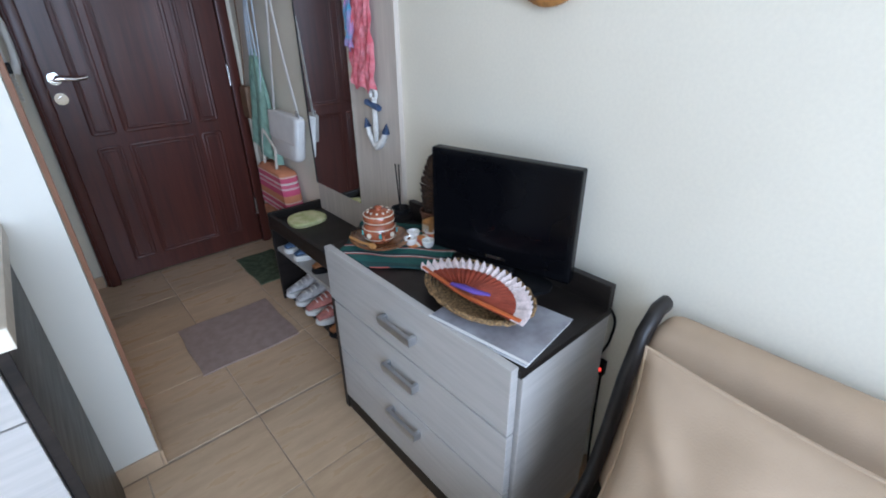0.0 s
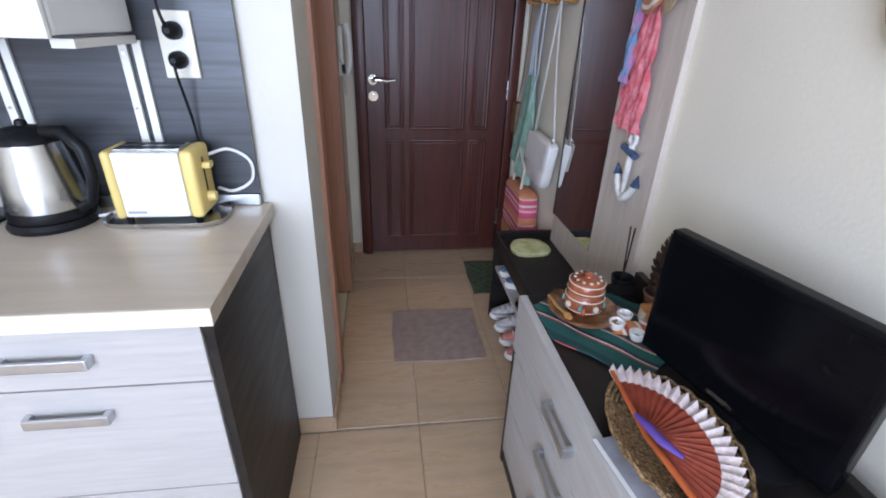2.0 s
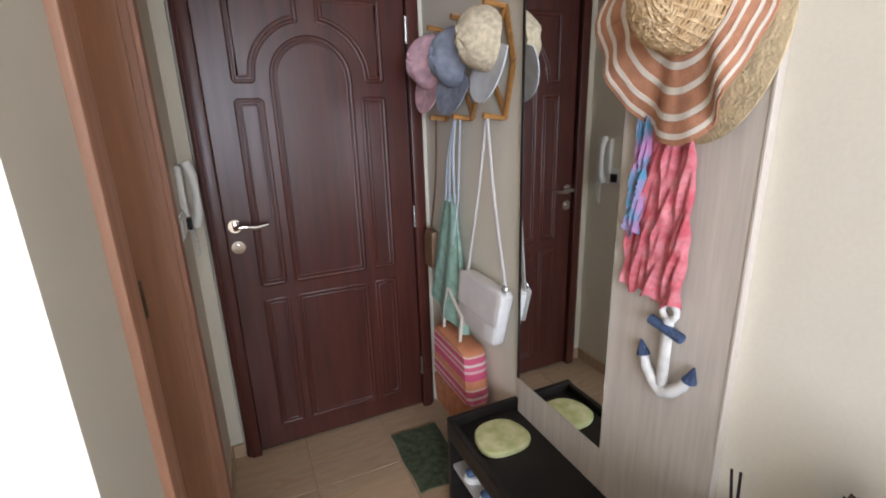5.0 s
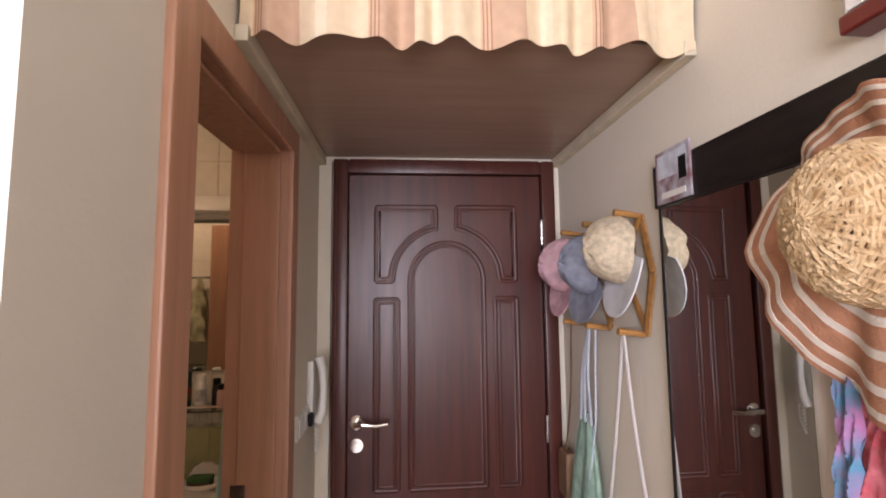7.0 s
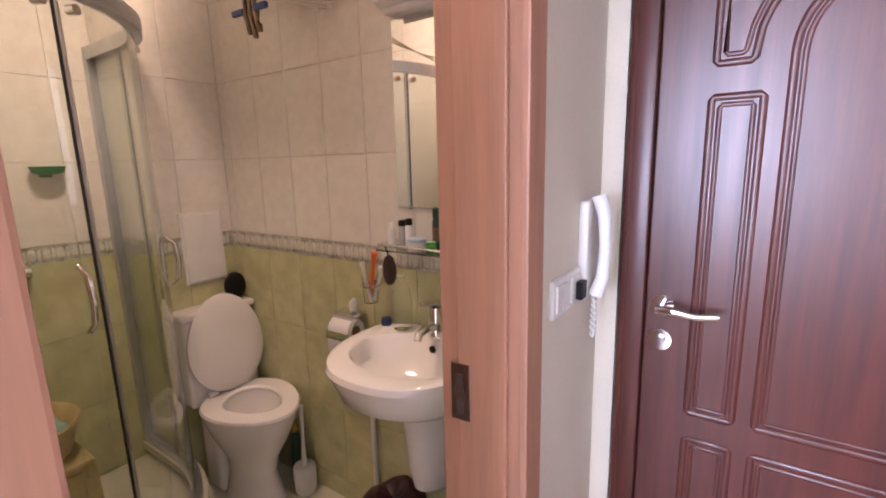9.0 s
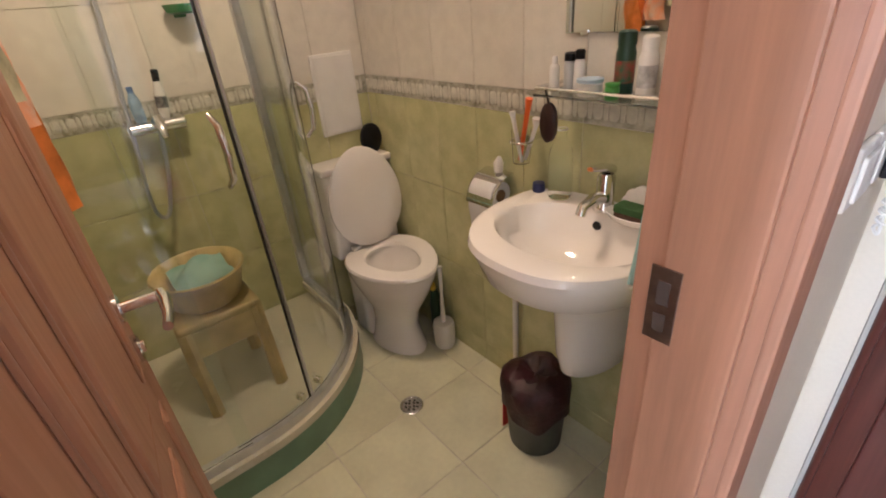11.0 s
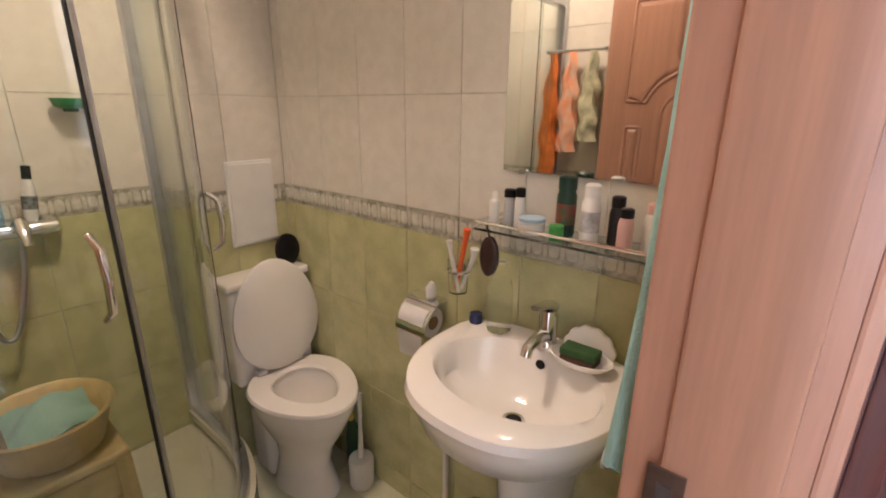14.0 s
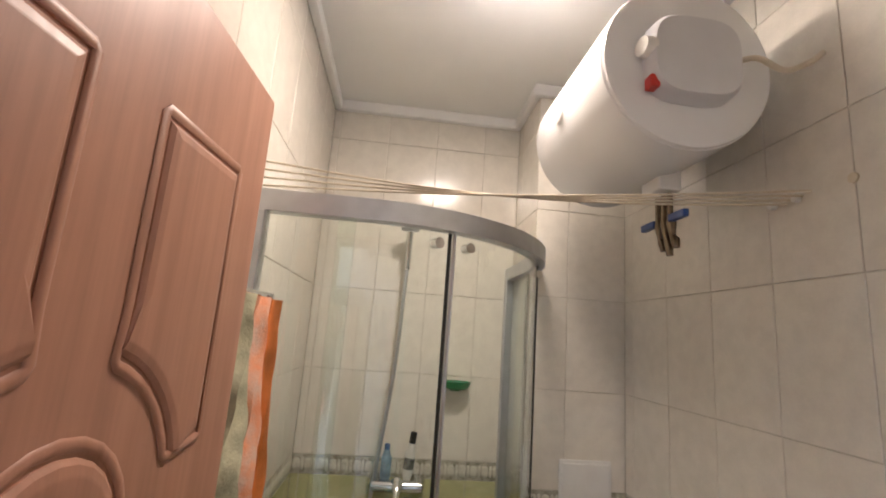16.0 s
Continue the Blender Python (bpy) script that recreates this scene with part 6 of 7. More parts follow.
part("bowl", lathe(bmesh.new(), [(0.10, 0.0), (0.125, 0.02), (0.148, 0.10), (0.158, 0.125), (0.164, 0.13), (0.160, 0.136), (0.150, 0.130), (0.118, 0.025), (0.02, 0.012)], (-2.54, -0.84, 0.456), 32, squash=(1, 0.95)), BEIGP, ba, smooth=True)
part("cloth", sheet(bmesh.new(), lambda u, v: Vector((-2.64 + 0.21 * u, -0.93 + 0.19 * v, 0.565 + 0.055 * math.sin(math.pi * u) * math.sin(math.pi * v) + 0.010 * math.sin(u * 9 + v * 7))), 24, 24, 0.006), mat("sea_green_towelling", (0.30, 0.50, 0.42), 0.95, var=0.12, bump=0.8, bscale=250), None, "crumpled sea-green cloth heaped in the wash bowl", True, "cloth")

# ---- toilet ----
tx, ty = -2.32, -0.178
wc = thing("toilet", (-2.35, ty, 0), "white ceramic toilet with raised seat lid and cistern", "toilet")


def oval(cx_, cy_, a, b_, z, n=32, egg=0.15):
    return [Vector((cx_ + a * math.cos(t) * (1 + egg * math.cos(t) * 0.3), cy_ + b_ * math.sin(t) * (1 - egg * math.cos(t)), z)) for t in [2 * math.pi * i / n for i in range(n)]]


part("pedestal_bowl", loft(bmesh.new(), [oval(-2.36, ty, 0.155, 0.105, -0.001), oval(-2.36, ty, 0.145, 0.095, 0.03), oval(-2.36, ty, 0.115, 0.085, 0.12), oval(-2.35, ty, 0.13, 0.095, 0.20), oval(-2.335, ty, 0.175, 0.14, 0.30), oval(-2.325, ty, 0.205, 0.170, 0.385), oval(-2.325, ty, 0.208, 0.173, 0.415), oval(-2.32, ty, 0.135, 0.105, 0.417), oval(-2.325, ty, 0.115, 0.09, 0.34), oval(-2.345, ty, 0.06, 0.05, 0.26)], True, True), CERAM, wc, smooth=True)
part("seat", loft(bmesh.new(), [oval(-2.32, ty, 0.214, 0.178, 0.418), oval(-2.32, ty, 0.217, 0.181, 0.428), oval(-2.32, ty, 0.212, 0.176, 0.438), oval(-2.315, ty, 0.140, 0.108, 0.440), oval(-2.315, ty, 0.132, 0.100, 0.432), oval(-2.315, ty, 0.134, 0.102, 0.4185), oval(-2.32, ty, 0.214, 0.178, 0.418)], False, False), CERAM, wc, "white seat ring", True)
rings = []
for q, g in ((0.0, 0.97), (0.006, 1.0), (0.014, 1.0), (0.020, 0.95), (0.021, 0.6)):
    ring = []
    for i in range(32):
        t = 2 * math.pi * i / 32
        u = 0.208 * math.sin(t) * g
        w = 0.168 * math.cos(t) * (1 - 0.10 * math.sin(t)) * g
        ring.append(Vector((-2.475 - (u + 0.208) * 0.10 + q, ty + w + 0.012, 0.446 + (u + 0.208) * 1.0)))
    rings.append(ring)
part("lid", loft(bmesh.new(), rings), CERAM, wc, "raised white lid", True)
for dy in (-0.075, 0.075):
    part("hinge", tube(bmesh.new(), [(-2.485, ty + dy - 0.018, 0.448), (-2.485, ty + dy + 0.018, 0.448)], 0.013, 10), WHITEP, wc, smooth=True)
part("cistern", box((-2.622, ty - 0.150, 0.40), (-2.505, ty + 0.160, 0.775), 0.022, 4), CERAM, wc, smooth=True)
part("cistern_lid", box((-2.627, ty - 0.158, 0.776), (-2.497, ty + 0.168, 0.805), 0.010, 3), CERAM, wc, smooth=True)
part("flush_button", lathe(bmesh.new(), [(0.020, 0), (0.018, 0.006), (0.002, 0.007)], (-2.56, ty, 0.805), 16), CHROME, wc, smooth=True)
part("neck", box((-2.58, ty - 0.10, 0.0), (-2.45, ty + 0.10, 0.41), 0.03, 3), CERAM, wc, smooth=True)
bo = thing("hairbrush", (-2.56, -0.06, 0.785), "rounded black brush standing on the cistern", "brush")
part("head", loft(bmesh.new(), [[Vector((-2.565 + dx_, -0.062 + 0.048 * g * math.cos(t), 0.866 + 0.062 * g * math.sin(t))) for t in [2 * math.pi * i / 20 for i in range(20)]] for dx_, g in ((0, 0.8), (0.006, 1), (0.02, 1), (0.028, 0.8))]), BLACKP, bo, smooth=True)
# service hatch
level(DATUM)
sv = thing("service_hatch", (XD, -0.14, 0.98), "white plastic service hatch on the tiled duct", "hatch")
part("frame", box((XD, -0.232, 0.975), (XD + 0.008, -0.052, 1.282), 0.003), WHITEP, sv)
part("door", box((XD + 0.008, -0.222, 0.985), (XD + 0.013, -0.062, 1.272), 0.002), WHITEP, sv)
# toilet brush and bottle
level(0)
tb = thing("toilet_brush", (-2.175, -0.065, 0), "white toilet brush standing in its holder", "toilet brush")
part("holder", lathe(bmesh.new(), [(0.040, 0.0), (0.045, 0.01), (0.048, 0.11), (0.044, 0.125), (0.030, 0.127)], (-2.175, -0.062, -0.005), 20), WHITEP, tb, smooth=True)
part("handle", tube(bmesh.new(), [(-2.175, -0.062, 0.12), (-2.178, -0.055, 0.26), (-2.18, -0.05, 0.39)], [0.012, 0.007, 0.010], 10), WHITEP, tb, smooth=True)
cbt = thing("cleaner_bottle", (-2.22, -0.03, 0), "dark green toilet cleaner bottle with yellow cap", "bottle")
part("bottle", tube(bmesh.new(), [(-2.245, -0.035, -0.005), (-2.245, -0.035, 0.02), (-2.245, -0.035, 0.17), (-2.24, -0.045, 0.23), (-2.235, -0.055, 0.26)], [0.030, 0.033, 0.032, 0.018, 0.013], 14), mat("dark_green_bottle", (0.01, 0.06, 0.03), 0.3), cbt, smooth=True)
part("cap", tube(bmesh.new(), [(-2.235, -0.055, 0.26), (-2.23, -0.062, 0.285)], 0.014, 10), mat("yellow_cap", (0.70, 0.48, 0.05), 0.4), cbt, smooth=True)

# ---- washbasin ----
SXc = -1.462
wb_ = thing("washbasin", (SXc, -0.2, 0.3), "white ceramic washbasin on a half pedestal", "washbasin")


def basin_ring(a, d, z, n=48, back=-0.004):
    """Outline of the basin: straight at the wall, round in front; a half width, d depth."""
    out = []
    for i in range(n):
        t = 2 * math.pi * i / n
        x = SXc + a * math.copysign(abs(math.cos(t)) ** 0.85, math.cos(t))
        s = math.sin(t)
        y = back - d * 0.36 + (d * 0.36 * abs(s) ** 0.45 if s > 0 else -d * 0.64 * abs(s) ** 0.95)
        out.append(Vector((x, y, z)))
    return out


def bowl_ring(a, d, z, n=48):
    return [Vector((SXc + a * math.cos(2 * math.pi * i / n), -0.200 + d * math.sin(2 * math.pi * i / n), z)) for i in range(n)]


part("basin", loft(bmesh.new(), [basin_ring(0.10, 0.22, 0.655), basin_ring(0.15, 0.29, 0.69), basin_ring(0.214, 0.392, 0.755), basin_ring(0.233, 0.412, 0.81), basin_ring(0.240, 0.424, 0.835), basin_ring(0.237, 0.418, 0.851), basin_ring(0.226, 0.404, 0.856), bowl_ring(0.193, 0.145, 0.848), bowl_ring(0.186, 0.139, 0.838), bowl_ring(0.175, 0.110, 0.78), bowl_ring(0.110, 0.072, 0.735), bowl_ring(0.035, 0.030, 0.722)], True, True), CERAM, wb_, smooth=True)
part("drain", lathe(bmesh.new(), [(0.028, 0.0), (0.026, 0.004), (0.016, 0.003), (0.012, -0.002)], (SXc, -0.19, 0.7225), 20), CHROME, wb_, smooth=True)
part("drain_hole", lathe(bmesh.new(), [(0.019, 0.0), (0.018, 0.002), (0.001, 0.0025)], (SXc, -0.19, 0.7255), 16), BLACKP, wb_, smooth=True)
part("overflow_hole", lathe(bmesh.new(), [(0.012, 0.0), (0.011, -0.003), (0.001, -0.004)], (SXc, -0.078, 0.815), 14, 'y'), BLACKP, wb_, smooth=True)
part("half_pedestal", loft(bmesh.new(), [[Vector((SXc + a * math.cos(t), -0.004 - max(0.0, -d * math.sin(t)) if math.sin(t) < 0 else -0.004, z)) for t in [math.pi + math.pi * i / 20 for i in range(21)]] for a, d, z in ((0.060, 0.12, 0.35), (0.080, 0.17, 0.38), (0.085, 0.19, 0.45), (0.095, 0.20, 0.58), (0.11, 0.22, 0.68))]), CERAM, wb_, "white half pedestal", True)
tp_ = thing("basin_tap", (SXc, -0.055, 0.853), "chrome single-lever basin tap", "tap")
part("body", lathe(bmesh.new(), [(0.027, 0.0), (0.026, 0.01), (0.022, 0.02), (0.022, 0.085), (0.018, 0.095)], (SXc, -0.055, 0.853), 20), CHROME, tp_, smooth=True)
part("spout", tube(bmesh.new(), [(SXc, -0.06, 0.885), (SXc, -0.10, 0.895), (SXc, -0.145, 0.885), (SXc, -0.152, 0.868)], [0.017, 0.015, 0.013, 0.013], 14), CHROME, tp_, smooth=True)
part("lever", tube(bmesh.new(), [(SXc, -0.045, 0.955), (SXc, -0.07, 0.965), (SXc, -0.125, 0.975)], [0.021, 0.017, 0.009], 12, False, ((0, 0, 1), 0.6)), CHROME, tp_, smooth=True)
# soap dish with scrub
sd2 = thing("soap_dish", (-1.365, -0.07, 0.855), "white shell-backed soap dish with a green scouring pad", "soap dish")
part("dish", lathe(bmesh.new(), [(0.045, 0.0), (0.060, 0.008), (0.072, 0.022), (0.068, 0.023), (0.05, 0.010), (0.003, 0.008)], (-1.365, -0.085, 0.855), 24, squash=(1, 0.62)), CERAM, sd2, smooth=True)
part("shell_back", loft(bmesh.new(), [[Vector((-1.365 + 0.058 * g * math.cos(t) * (1 + 0.07 * abs(math.sin(6 * t))), -0.045 + y_, 0.868 + 0.058 * g * max(0, math.sin(t)) * (1 + 0.07 * abs(math.sin(6 * t))))) for t in [math.pi * i / 24 for i in range(25)]] for y_, g in ((0.0, 0.9), (0.004, 1.0), (0.012, 1.0), (0.016, 0.9))]), CERAM, sd2, smooth=True)
part("scouring_pad", box((-1.405, -0.110, 0.880), (-1.325, -0.066, 0.898), 0.004), mat("green_scourer", (0.06, 0.16, 0.05), 0.95, var=0.2, bump=1.0, bscale=300), sd2)
part("sponge", box((-1.404, -0.109, 0.866), (-1.326, -0.067, 0.8795), 0.004), mat("brown_sponge", (0.10, 0.05, 0.03), 0.95, bump=1.0, bscale=200), sd2)
# blue cap, plastic bottle
cp = thing("plastic_pot", (-1.70, -0.03, 0.855), "small round dark blue pot on the washbasin", "pot")
part("cap", lathe(bmesh.new(), [(0.017, 0), (0.018, 0.01), (0.016, 0.026), (0.002, 0.028)], (-1.665, -0.060, 0.853), 18), mat("dark_blue_plastic", (0.02, 0.03, 0.12), 0.35), cp, smooth=True)
PETG = glass_mat("clear_plastic_bottle", (0.95, 0.96, 0.96), 1.1, 0.05)
pb = thing("plastic_bottle", (-1.60, -0.055, 0.855), "clear empty plastic bottle on the washbasin", "bottle")
pbb = part("bottle", lathe(bmesh.new(), [(0.028, 0.0), (0.032, 0.008), (0.032, 0.10), (0.028, 0.13), (0.013, 0.165), (0.013, 0.185)], (-1.595, -0.058, 0.854), 20), PETG, pb, smooth=True)
part("neck_ring", tube(bmesh.new(), arc((-1.595, -0.058, 1.036), 0.014, 0, 337, 15, 'xy'), 0.002, 6, True), WHITEP, pb)

for t in (wb_, tp_, sd2, cp, pb):
    t.location.z -= 0.006

# ---- mirror, lamp and glass shelf over the basin ----
level(DATUM)
bmr = thing("bathroom_mirror", (-1.44, 0, 1.34), "frameless rectangular mirror over the washbasin", "mirror")
part("mirror_glass", box((-1.635, -0.008, 1.325), (-1.175, -0.001, 1.895), 0.001), MIRROR, bmr)
for x in (-1.58, -1.23):
    part("clip", box((x - 0.01, -0.012, 1.319), (x + 0.01, -0.0082, 1.331), 0.001), CHROME, bmr)
level(DATUM - 0.04)
lm = thing("mirror_lamp", (-1.5, 0, 2.0), "long white plastic lamp over the mirror", "wall lamp")
PRF = ((-0.0005, 2.035), (-0.035, 2.030), (-0.072, 2.005), (-0.098, 1.972), (-0.100, 1.962), (-0.092, 1.957), (-0.030, 1.940), (-0.0005, 1.938))
part("housing", loft(bmesh.new(), [[Vector((x, y * g, 1.985 + (z - 1.985) * (0.5 + 0.5 * g))) for y, z in PRF] for x, g in ((-1.63, 0.9), (-1.623, 1), (-1.177, 1), (-1.17, 0.9))]), WHITEP, lm, smooth=True)
part("diffuser", tube(bmesh.new(), [(-1.615, -0.055, 1.945), (-1.185, -0.055, 1.945)], 0.012, 14), mat("frosted_plastic", (0.78, 0.77, 0.74), 0.5), lm, smooth=True)
level(DATUM + 0.045)
gs = thing("glass_shelf", (-1.5, 0, 1.15), "clear glass shelf on chrome brackets below the mirror", "shelf")
part("glass_plate", box((-1.635, -0.125, 1.152), (-1.165, -0.002, 1.158), 0.001), glass_mat("green_edged_glass", (0.88, 0.96, 0.91)), gs)
part("rail", tube(bmesh.new(), [(-1.628, -0.004, 1.172), (-1.628, -0.122, 1.172), (-1.172, -0.122, 1.172), (-1.172, -0.004, 1.172)], 0.004, 8), CHROME, gs, smooth=True)
for x in (-1.59, -1.22):
    part("bracket", box((x - 0.008, -0.03, 1.140), (x + 0.008, -0.0005, 1.1515), 0.002), CHROME, gs)


def bottle(name, x, y, r, h, m, capm, label, cat="bottle", neck=0.5, lab=None):
    t = thing(name, (x + 0.042, y, 1.158), label, cat, "toiletries on the glass shelf")
    z = 1.1585
    x += 0.042
    r, h = r * 0.86, h * 0.74
    part("body", lathe(bmesh.new(), [(r * 0.92, 0.0), (r, 0.006), (r, h * 0.66), (r * 0.86, h * 0.74), (r * neck, h * 0.78)], (x, y, z), 18), m, t, smooth=True)
    part("cap", lathe(bmesh.new(), [(r * neck * 1.1, h * 0.78), (r * neck * 1.1, h * 0.97), (r * neck * 0.8, h), (0.001, h)], (x, y, z), 16), capm, t, smooth=True)
    if lab:
        part("label_band", lathe(bmesh.new(), [(r * 1.01, h * 0.2), (r * 1.01, h * 0.55)], (x, y, z), 18, cap0=False, cap1=False), lab, t, smooth=True)


DGRN = mat("dark_green_plastic", (0.012, 0.055, 0.035), 0.35)
LGRN = mat("bright_green_plastic", (0.06, 0.35, 0.06), 0.35)
PNK = mat("pale_pink_plastic", (0.72, 0.45, 0.40), 0.4)
bottle("bottle", -1.657, -0.07, 0.014, 0.105, WHITEP, WHITEP, "thin white bottle on the glass shelf")
bottle("bottle", -1.627, -0.05, 0.017, 0.115, mat("clear_grey_plastic", (0.45, 0.46, 0.46), 0.3), BLACKP, "grey bottle with black cap on the shelf", neck=0.9)
bottle("bottle", -1.594, -0.06, 0.015, 0.125, WHITEP, BLACKP, "white bottle with black pump on the shelf", neck=0.8)
bottle("cream_jar", -1.547, -0.085, 0.032, 0.050, WHITEP, mat("pale_blue_lid", (0.45, 0.60, 0.72), 0.4), "round white cream jar with pale blue lid", "jar", 0.98)
bottle("bottle", -1.487, -0.05, 0.024, 0.175, DGRN, DGRN, "dark green shower gel bottle on the shelf", neck=0.85, lab=mat("red_green_label", (0.30, 0.04, 0.03), 0.4, var=0.4, scale=60, color2=(0.02, 0.12, 0.05)))
bottle("bottle", -1.482, -0.10, 0.018, 0.045, LGRN, LGRN, "small bright green tube on the shelf", neck=0.9)
bottle("bottle", -1.422, -0.075, 0.022, 0.165, WHITEP, WHITEP, "white deodorant bottle on the shelf", neck=0.75, lab=mat("pale_grey_label", (0.6, 0.6, 0.6), 0.5, var=0.2, scale=60))
bottle("bottle", -1.377, -0.05, 0.018, 0.135, mat("black_bottle", (0.02, 0.02, 0.022), 0.3), BLACKP, "black bottle on the glass shelf", neck=0.8)
bottle("bottle", -1.347, -0.085, 0.017, 0.115, PNK, BLACKP, "pale pink bottle with black cap on the shelf", neck=0.8)
bottle("bottle", -1.307, -0.06, 0.018, 0.13, WHITEP, PNK, "white bottle with pink cap on the shelf", neck=0.7)

# toothbrush glass holder with orange razor, and a black comb brush
th = thing("toothbrush_holder", (-1.710, 0, 1.0), "chrome wall holder with orange toothbrush and white brushes", "toothbrush holder")
part("wall_rose", tube(bmesh.new(), [(-1.715, 0, 1.02), (-1.715, -0.05, 1.02)], 0.010, 10), CHROME, th, smooth=True)
part("ring", tube(bmesh.new(), arc((-1.715, -0.075, 1.02), 0.030, 0, 343, 20, 'xy'), 0.004, 6, True), CHROME, th, smooth=True)
tum = part("tumbler", lathe(bmesh.new(), [(0.024, -0.06), (0.028, 0.03), (0.0265, 0.03), (0.022, -0.057)], (-1.715, -0.075, 1.02), 18), PETG, th, smooth=True)
part("toothbrush", tube(bmesh.new(), [(-1.725, -0.07, 0.965), (-1.695, -0.075, 1.10), (-1.687, -0.077, 1.135)], [0.006, 0.007, 0.010], 8), mat("orange_plastic", (0.80, 0.14, 0.02), 0.35), th, "bright orange toothbrush", True)
part("toothbrush", tube(bmesh.new(), [(-1.705, -0.085, 0.965), (-1.730, -0.09, 1.08), (-1.733, -0.092, 1.10)], [0.005, 0.006, 0.009], 8), WHITEP, th, smooth=True)
part("toothbrush", tube(bmesh.new(), [(-1.715, -0.06, 0.965), (-1.675, -0.065, 1.06), (-1.670, -0.067, 1.085)], [0.005, 0.006, 0.012], 8), WHITEP, th, smooth=True)
hb2 = thing("hairbrush", (-1.599, -0.10, 1.0), "dark brown oval hairbrush hanging from the shelf", "brush")
part("head", loft(bmesh.new(), [[Vector((-1.599 + 0.024 * g * math.cos(t), -0.118 + dy_, 1.09 + 0.048 * g * math.sin(t))) for t in [2 * math.pi * i / 20 for i in range(20)]] for dy_, g in ((0, 0.8), (0.005, 1), (0.016, 1), (0.022, 0.8))]), mat("dark_brown_plastic", (0.035, 0.014, 0.012), 0.4), hb2, smooth=True)
part("hanging_loop", tube(bmesh.new(), [(-1.599, -0.108, 1.135), (-1.599, -0.115, 1.150), (-1.599, -0.122, 1.168)], 0.0025, 6), BLACKP, hb2)
# toilet paper holder
level(DATUM)
ph = thing("toilet_paper_holder", (-1.880, 0, 0.83), "chrome holder with a hanging white toilet roll", "toilet paper")
part("cover", sheet(bmesh.new(), lambda u, v: Vector((-1.925 + 0.115 * u, -0.004 - 0.10 * math.sin(math.pi * 0.5 * v), 0.935 - 0.10 * (1 - math.cos(math.pi * 0.5 * v)) * 0.9)), 4, 12, 0.003), CHROME, ph, smooth=True)
part("roll", tube(bmesh.new(), [(-1.918, -0.055, 0.872), (-1.820, -0.055, 0.872)], 0.044, 24), PAG, ph, "white paper roll", True)
part("roll_core", tube(bmesh.new(), [(-1.819, -0.055, 0.872), (-1.817, -0.055, 0.872)], 0.020, 16), mat("brown_cardboard", (0.22, 0.13, 0.07), 0.9), ph)
part("loose_sheet", sheet(bmesh.new(), lambda u, v: Vector((-1.916 + 0.094 * u, -0.100 - 0.004 * math.sin(v * 5), 0.862 - 0.10 * v)), 4, 10, 0.001), PAG, ph, smooth=True)
part("air_freshener", tube(bmesh.new(), [(-1.850, -0.03, 0.937), (-1.850, -0.03, 0.965), (-1.845, -0.03, 0.985)], [0.014, 0.016, 0.006], 12), WHITEP, ph, smooth=True)
# waste pipe under the basin
level(0)
pp = part("waste_pipe", tube(bmesh.new(), [(-1.80, -0.012, 0.0), (-1.80, -0.012, 0.70)], 0.010, 8), WHITEP, None, "thin white pipe on the tiles beside the basin", category="pipe")

# ---- bin and dustpan ----
bn = thing("waste_bin", (-1.585, -0.150, 0), "dark grey waste bin lined with a maroon bag", "waste bin")
part("bucket", lathe(bmesh.new(), [(0.082, 0.0), (0.086, 0.006), (0.104, 0.245), (0.106, 0.25), (0.102, 0.25), (0.080, 0.02), (0.01, 0.012)], (-1.585, -0.152, -0.006), 28), mat("dark_grey_plastic", (0.055, 0.060, 0.055), 0.45, var=0.1), bn, smooth=True)
b = bmesh.new()
rings = []
for k, (r, z) in enumerate(((0.106, 0.15), (0.110, 0.20), (0.114, 0.246), (0.108, 0.275), (0.090, 0.295), (0.06, 0.305), (0.03, 0.288), (0.006, 0.284))):
    rings.append([Vector((-1.585 + (r + 0.007 * math.sin(5 * a + k)) * math.cos(a), -0.152 + (r + 0.006 * math.sin(7 * a + 2 * k)) * math.sin(a), z + 0.020 * math.sin(3 * a + 1 + k * 0.3) * (1 if k < 2 else 0.4) - 0.006)) for a in [2 * math.pi * i / 40 for i in range(40)]])
part("bag", loft(b, rings, False, True), mat("maroon_plastic_bag", (0.045, 0.008, 0.012), 0.5, var=0.3, scale=20, bump=0.6, bscale=60), bn, "crumpled maroon bin bag", True)
dp = thing("dustpan", (-1.685, -0.16, 0), "red plastic dustpan leaning on the bin", "dustpan")
part("pan", sheet(bmesh.new(), lambda u, v: Vector((-1.688 + 0.012 * u + 0.006 * v, -0.205 + 0.09 * u, 0.0 + 0.18 * v)), 6, 8, 0.004), mat("red_plastic", (0.55, 0.02, 0.02), 0.4), dp, smooth=True)
